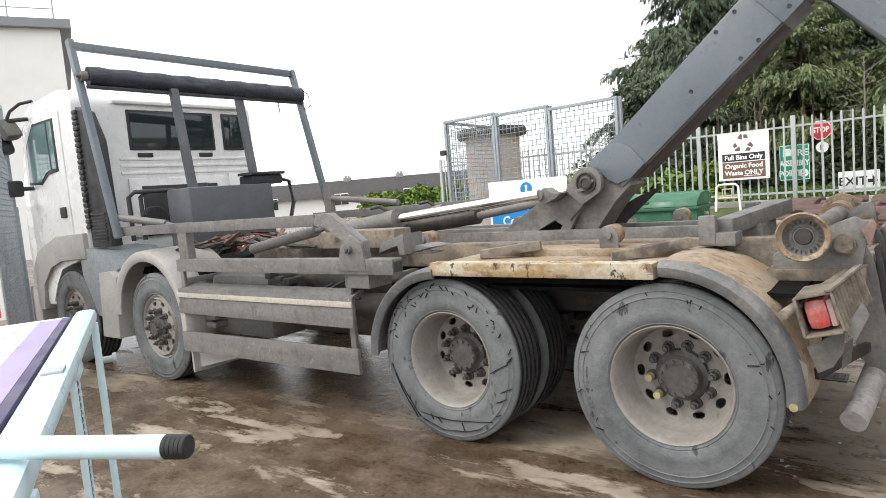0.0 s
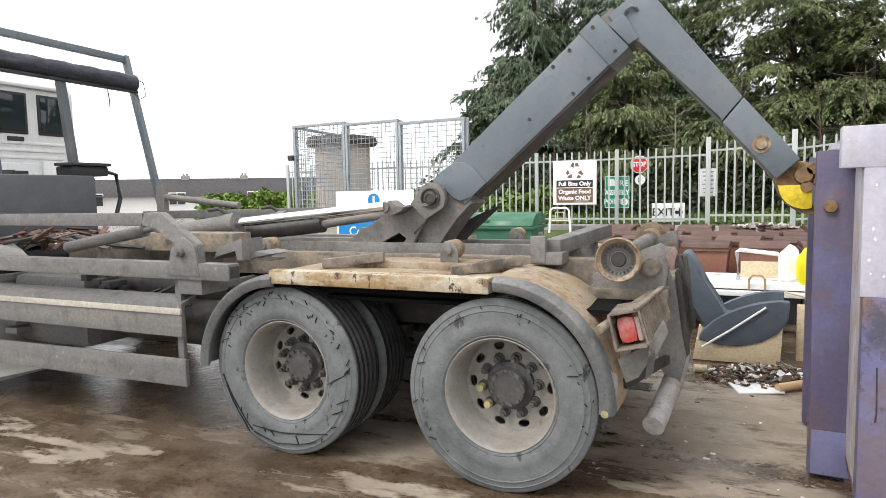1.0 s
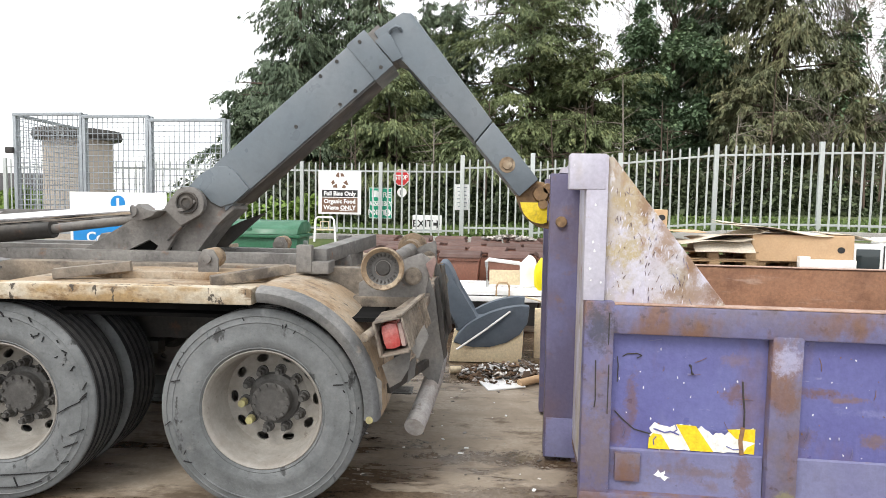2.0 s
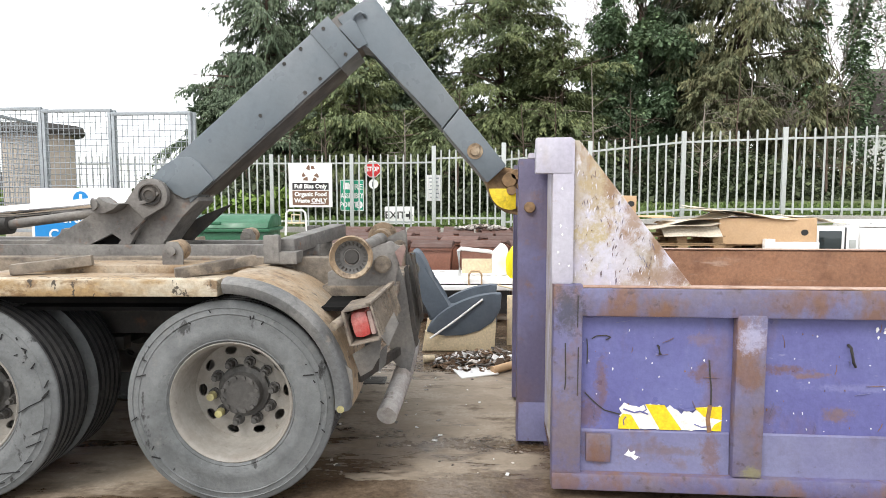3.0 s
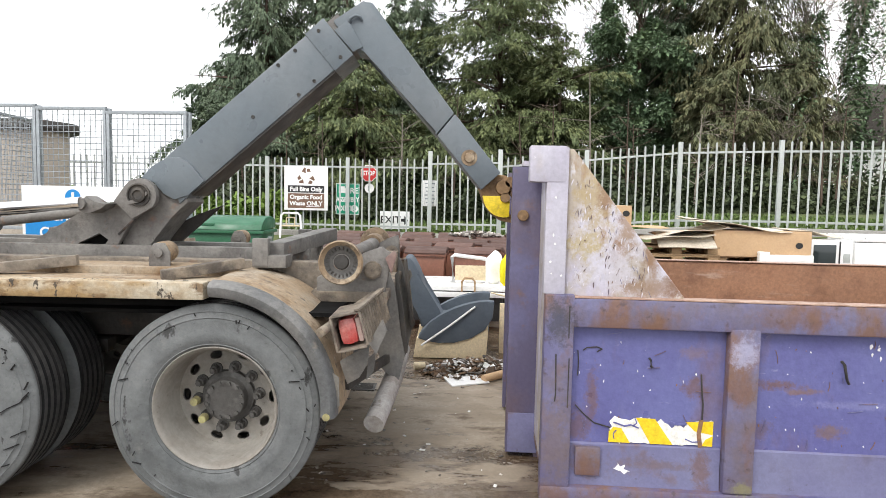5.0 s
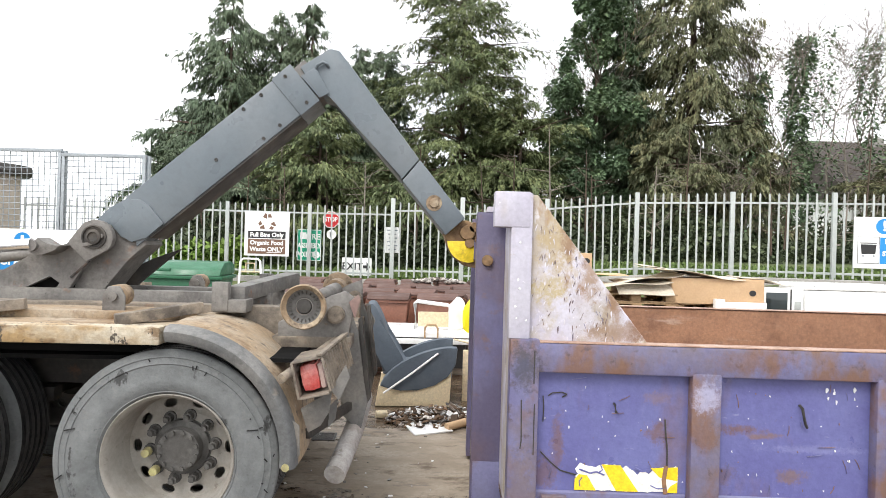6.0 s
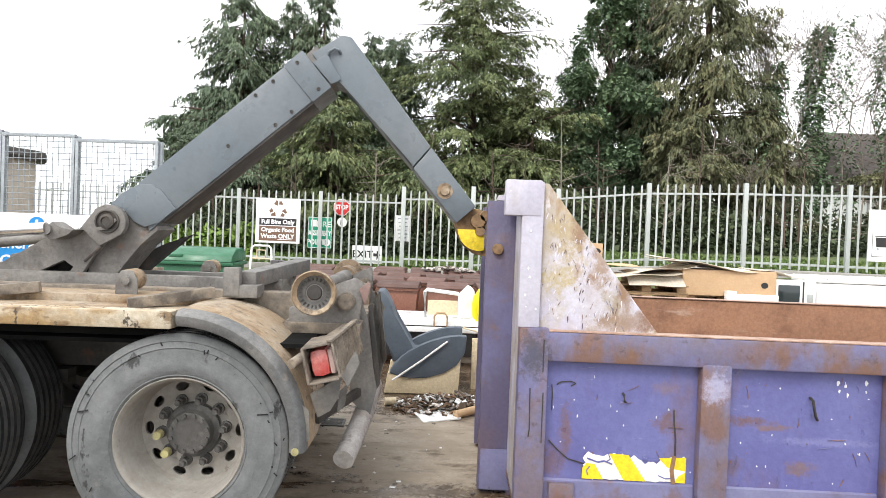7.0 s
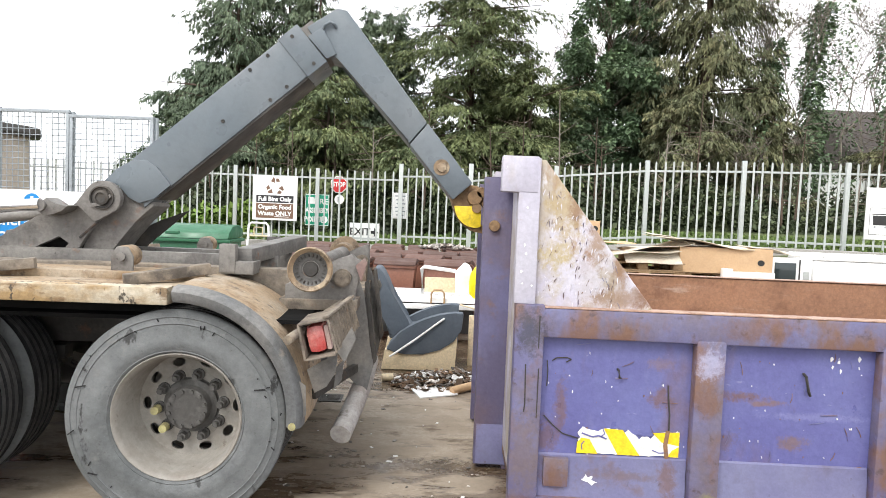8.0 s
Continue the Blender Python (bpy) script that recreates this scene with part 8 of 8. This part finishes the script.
def conifer(x, y, h, r, mat, count=9000, base=0.1, gaps=0.35, droop=0.5, top=1.0, label="tall dark green conifer behind the fence", leaf=0.17):
    """A conifer: a tapered trunk and flat drooping boughs, each a fan of small sprays, with gaps and an uneven outline."""
    z0 = ground_z(x, y)
    count = int(count * 4.2)
    t = thing("conifer", label, "tree", pose(x, y, z0), "conifers behind the fence")
    wood = [((x, y, z0 - 0.2), (x + 0.1, y, z0 + h * 0.97), 0.02 * h + 0.03, 0.02)]
    limbs = []
    n = int(h * (19 if gaps < 0.8 else 14))
    for k in range(n):
        f = base + (1 - base) * (k + rng.random()) / n
        a = rng.uniform(0, 2 * math.pi)
        lump = 0.78 + 0.55 * noise.noise((x + 1.3 * math.cos(a), y + 1.3 * math.sin(a), f * 6)) + rng.uniform(-0.34, 0.30)
        shape = (1 - f) ** (0.85 * top) * min(1, 0.55 + f * 2.2) + 0.03
        L = max(0.22, r * shape * lump * 1.42)
        o = V((x, y, z0 + f * h))
        e = o + V((math.cos(a) * L, math.sin(a) * L, L * (0.30 - 0.60 * (1 - f)) + rng.uniform(-0.1, 0.15)))
        limbs.append((o, e, L))
        if k % 3 == 0:
            wood.append((o, e, 0.012 * L + 0.012, 0.006))
    part("trunk", sticks("trunk", wood, m_bark, 7), None, t)
    # hanging branchlets along every bough, then sprays along the branchlets
    rows = []
    for o, e, L in limbs:
        if rng.random() < min(0.25, gaps * 0.15):
            continue
        d = (e - o) / max(L, 0.2)
        lat = V((-d.y, d.x, 0))
        for k in range(int(L * 7) + 4):
            s = 0.06 + 0.94 * rng.random()
            q = rng.choice((-1, 1)) * rng.uniform(0.25, 1.0) if s < 0.96 else rng.uniform(-0.3, 0.3)
            way = d * rng.uniform(0.45, 0.9) + lat * q * 0.8 + V((0, 0, -droop * rng.uniform(0.15, 0.75)))
            rows.append((*(o + (e - o) * s - V((0, 0, 0.13 * L * s * s))), *way.normalized(), (0.22 + 0.42 * L * (1.08 - s) + 0.12 * L) * rng.uniform(0.5, 1.15)))
    tw = np.array(rows)
    w = tw[:, 6] / tw[:, 6].sum()
    pick = rng.choice(len(tw), count, p=w)
    f = rng.random((count, 1)) ** 0.8
    reach = tw[pick, 6:7]
    c = tw[pick, :3] + tw[pick, 3:6] * reach * f + rng.normal(0, 1, (count, 3)) * np.array([0.035, 0.035, 0.045])
    c[:, 2] -= (f[:, 0] ** 2) * reach[:, 0] * 0.28 * droop
    way = tw[pick, 3:6] + rng.normal(0, 0.42, (count, 3)) + np.array([0, 0, -0.35 * droop])
    part("crown", crown_mesh("crown", np.hstack([c, way]), leaf, droop * 0.5, 0.72, mat), None, t)
    return t


def broadleaf(x, y, h, r, mat, count=9000, label="ivy-clad dark green tree behind the fence", leaf=0.15):
    """An ivy-covered tree: trunk, forked limbs and clumps of small leaves."""
    z0 = ground_z(x, y)
    t = thing("ivy_tree", label, "tree", pose(x, y, z0), "ivy trees behind the fence")
    wood = [((x, y, z0 - 0.2), (x, y, z0 + h * 0.9), 0.2, 0.04)]
    clumps = []
    for k in range(int(h * 10)):
        f = rng.uniform(0.08, 1.0)
        a = rng.uniform(0, 2 * math.pi)
        q = r * (math.sin(min(1, f * 0.82 + 0.18) * math.pi) ** 0.6 * 0.8 + 0.14) * rng.uniform(0.1, 1.0)
        p = (x + math.cos(a) * q, y + math.sin(a) * q, z0 + f * h)
        clumps.append((*p, rng.uniform(0.22, 0.62)))
        if k % 3 == 0:
            wood.append(((x, y, z0 + f * h * 0.8), p, 0.035, 0.01))
    part("trunk", sticks("trunk", wood, m_bark, 7), None, t)
    cl = np.array(clumps)
    pick = rng.integers(0, len(cl), count)
    d = rng.normal(0, 1, (count, 3))
    d /= np.linalg.norm(d, axis=1, keepdims=True)
    c = cl[pick, :3] + d * cl[pick, 3:4] * rng.random((count, 1)) ** 0.45
    part("crown", crown_mesh("crown", np.hstack([c, d + rng.normal(0, 0.6, (count, 3))]), leaf, 0.35, 1.7, mat), None, t)


def bare_tree(x, y, h, spread_, ivy=0, label="bare pale-twigged tree behind the fence", lean=0.03, buds=0):
    """A leafless tree with forking branches and fine twigs, and ivy up its trunk."""
    z0 = ground_z(x, y)
    t = thing("bare_tree", label, "tree", pose(x, y, z0), "bare trees behind the fence")
    wood = []

    def grow(p, d, L, r, depth):
        q = p + d * L
        mid = p.lerp(q, 0.5) + V((rng.normal(0, 0.04), rng.normal(0, 0.04), 0)) * L
        wood.append((p, mid, r, r * 0.85))
        wood.append((mid, q, r * 0.85, r * 0.66))
        if depth >= 6:
            return
        for k in range(3):
            n = V((rng.normal(0, 1), rng.normal(0, 1), rng.normal(0.15, 0.7)))
            nd = (d + n * (0.46 * spread_)).normalized()
            grow(q if k < 2 else mid, nd, L * rng.uniform(0.60, 0.86), max(r * 0.60, 0.0095), depth + 1)
    grow(V((x, y, z0)), V((lean, 0, 1)), h * 0.26, 0.08, 0)
    part("branch", sticks("branch", wood, m_birch, 4), None, t)
    if ivy:
        f = rng.random(ivy)
        a = rng.uniform(0, 6.28, ivy)
        rad = 0.1 + (1.0 - 0.45 * f) * rng.random(ivy) ** 0.7 * (0.65 + 0.35 * np.sin(f * 31 + a * 2))
        c = np.stack([x + rad * np.cos(a) + 0.25 * np.sin(f * 6) + lean * 9 * f, y + rad * np.sin(a), z0 + f * h * 0.66], axis=1)
        d = np.stack([np.cos(a), np.sin(a), rng.normal(0, 0.5, ivy)], axis=1)
        part("ivy", crown_mesh("ivy", np.hstack([c, d]), 0.15, 0.4, 1.7, m_leaf_dark), None, t, "dark ivy round the trunk")
    if buds:
        tips = np.array([tuple(r[1]) for r in wood if r[2] < 0.012])
        c = tips[rng.integers(0, len(tips), buds)] + rng.normal(0, 0.06, (buds, 3))
        tagged(part("young_foliage", crown_mesh("young_foliage", np.hstack([c, rng.normal(0, 1, (buds, 3))]), 0.09, 0.2, 1.3, m_leaf_olive), None, t, "olive-brown opening leaf"), "olive-brown opening leaf", kind="stuff")


# from the compound's end to the far end of the fence
conifer(-9.0, 30.5, 12.0, 3.7, m_leaf_mid, 25000, 0.02, 0.5, 1.0, 0.85)
conifer(-10.9, 31.5, 7.2, 2.0, m_leaf_mid, 12000, 0.02, 0.5, 0.7, 0.6)
conifer(-6.9, 31.5, 11.6, 2.6, m_leaf_mid, 14000, 0.02, 0.5, 1.0, 0.85)
conifer(-5.2, 30.0, 11.6, 2.9, m_leaf_mid, 20000, 0.02, 0.5, 1.0, 0.85)
conifer(-3.0, 31.0, 10.0, 2.1, m_leaf_mid, 12000, 0.02, 0.4, 0.8, 0.7)
conifer(-1.8, 30.5, 9.8, 2.4, m_leaf_mid, 13000, 0.02, 0.4, 0.8, 0.7)
conifer(-4.2, 26.5, 6.2, 2.7, m_leaf_yel, 14000, 0.02, 0.4, 0.7, 0.6, "low bushy yellow-green conifer behind the fence")
conifer(-7.4, 27.0, 5.4, 2.7, m_leaf_mid, 12000, 0.02, 0.4, 0.7, 0.6)
conifer(-10.2, 27.5, 4.6, 1.9, m_leaf_mid, 8000, 0.02, 0.4, 0.7, 0.6)
conifer(1.75, 29.0, 13.4, 4.7, m_leaf_yel, 38000, 0.03, 0.7, 0.6, 0.8, "broad yellow-green cypress with layered drooping boughs")
conifer(4.2, 27.5, 6.8, 3.2, m_leaf_yel, 16000, 0.03, 0.6, 0.5, 0.7, "low spreading yellow-green cypress")
conifer(-0.6, 27.0, 5.0, 2.4, m_leaf_yel, 9000, 0.03, 0.6, 0.5, 0.7, "low spreading yellow-green cypress")
broadleaf(8.1, 29.5, 12.4, 2.7, m_leaf_dark, 62000)
broadleaf(6.9, 30.5, 8.0, 1.9, m_leaf_dark, 14000)
conifer(10.0, 30.5, 13.6, 1.5, m_leaf_mid, 12000, 0.1, 0.9, 0.8, 0.6, "slender dark conifer with bare lower boughs")
conifer(12.8, 30.0, 16.6, 3.3, m_leaf_olive, 23000, 0.10, 1.5, 1.0, 0.42, "ragged olive-brown conifer with a thin top")
conifer(10.9, 27.0, 5.6, 2.2, m_leaf_olive, 10000, 0.05, 0.8, 0.8, 0.6, "ragged low olive conifer")
conifer(14.4, 28.0, 6.6, 1.9, m_leaf_olive, 7000, 0.25, 1.5, 0.9, 0.6, "ragged olive conifer with gaps")
bare_tree(17.5, 29.5, 16.0, 0.9, 8000, "bare tree thick with dark ivy behind the fence", 0.07, 1800)
bare_tree(19.8, 30.5, 17.5, 1.0, 1200, buds=800)
bare_tree(21.6, 30.0, 16.5, 1.0, 2600, buds=800)
bare_tree(16.4, 30.0, 13.5, 0.8, 6500, "bare tree with ivy up its trunk", -0.02, 1200)
bare_tree(5.6, 33.0, 13.5, 0.95)
bare_tree(10.2, 32.0, 14.0, 0.7, 0, "tall thin bare tree among the conifers")
bare_tree(13.9, 26.8, 7.0, 1.1, 300)
broadleaf(24.0, 30.0, 9.5, 1.8, m_leaf_olive, 12000)
conifer(21.2, 27.0, 4.6, 2.6, m_leaf_olive, 9000, 0.03, 0.8, 0.6, 0.6, "low ragged olive bush beside the house")
conifer(26.5, 29.0, 9.0, 3.2, m_leaf_olive, 9000, 0.03, 0.6, 0.6, 0.7, "ragged olive conifer beside the house")

# thin dark stems standing in the scrub
stem_rng = random.Random(8)
for k in range(26):
    x, y = -9 + 1.15 * k + stem_rng.uniform(-0.5, 0.5), stem_rng.uniform(22.5, 26.5)
    z, h = ground_z(x, y), stem_rng.uniform(2.6, 5.2)
    rows = [((x, y, z - 0.1), (x + stem_rng.uniform(-0.3, 0.3), y, z + h), 0.05, 0.015)]
    for q in range(14):
        f, a = stem_rng.uniform(0.2, 0.95), stem_rng.uniform(0, 6.28)
        L = stem_rng.uniform(0.4, 1.2)
        p = V(rows[0][0]).lerp(V(rows[0][1]), f)
        e = p + V((math.cos(a) * L, math.sin(a) * L, stem_rng.uniform(-0.2, 0.6)))
        rows.append((p, e, 0.016, 0.006))
        rows.append((p.lerp(e, 0.6), e + V((stem_rng.uniform(-0.3, 0.3), 0, stem_rng.uniform(-0.4, 0.3))), 0.010, 0.005))
    tagged(new("sapling", sticks("sapling", rows, m_bark if k % 3 else m_birch, 5)), "thin bare dark stem standing in the scrub", "sapling", "saplings behind the fence")

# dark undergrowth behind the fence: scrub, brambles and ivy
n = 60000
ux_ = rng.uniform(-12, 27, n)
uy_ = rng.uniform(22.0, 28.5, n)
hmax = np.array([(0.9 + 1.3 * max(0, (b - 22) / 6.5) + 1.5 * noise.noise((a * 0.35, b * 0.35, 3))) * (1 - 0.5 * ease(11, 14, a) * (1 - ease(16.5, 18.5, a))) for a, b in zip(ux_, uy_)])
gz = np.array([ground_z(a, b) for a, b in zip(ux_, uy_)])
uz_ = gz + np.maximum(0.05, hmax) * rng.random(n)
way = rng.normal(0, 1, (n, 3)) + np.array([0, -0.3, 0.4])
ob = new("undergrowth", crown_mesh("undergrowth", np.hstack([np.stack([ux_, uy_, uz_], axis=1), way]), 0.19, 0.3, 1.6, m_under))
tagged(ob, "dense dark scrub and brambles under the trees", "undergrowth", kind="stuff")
n = 26000
gx_ = rng.uniform(-13, 18, n)
gd_ = rng.uniform(-0.5, 6.5, n)
gy_ = np.array([fence_y(a) for a in gx_]) + gd_
gzz = np.array([ground_z(a, b) for a, b in zip(gx_, gy_)])
way = rng.normal(0, 0.35, (n, 3)) + np.array([0, 0, 1.0])
ob = new("bank_grass", crown_mesh("bank_grass", np.hstack([np.stack([gx_, gy_, gzz], axis=1), way]), 0.19, 0.25, 0.75, m_grassblade))
tagged(ob, "rough green grass on the bank behind the fence", "grass", kind="stuff")


def hedge(name, a, b, w, h, count, label):
    a, b = V(a), V(b)
    f = rng.random(count)
    q = rng.uniform(-1, 1, count)
    d = (b - a).normalized()
    s = V((-d.y, d.x, 0))
    lump = np.array([1 + 0.25 * noise.noise((v * 9, 0, 2)) for v in f])
    zz = rng.random(count) ** 0.6 * h * lump * np.sqrt(np.maximum(0.05, 1 - 0.75 * q * q))
    c = np.stack([a.x + (b.x - a.x) * f + s.x * q * w, a.y + (b.y - a.y) * f + s.y * q * w, zz], axis=1)
    way = rng.normal(0, 0.8, (count, 3)) + np.array([0, 0, 0.6])
    return tagged(new(name, crown_mesh(name, np.hstack([c, way]), 0.22, 0.2, 1.8, m_hedge)), label, "hedge")


hedge("hedge", (-24.5, 25.0, 0), (-15.0, 25.0, 0), 0.8, 1.75, 16000, "clipped bright green hedge")
hedge("hedge", (-14.0, 21.5, 0), (-5.5, 21.5, 0), 0.7, 1.6, 9000, "clipped green hedge beyond the mesh cage")

set_letters()
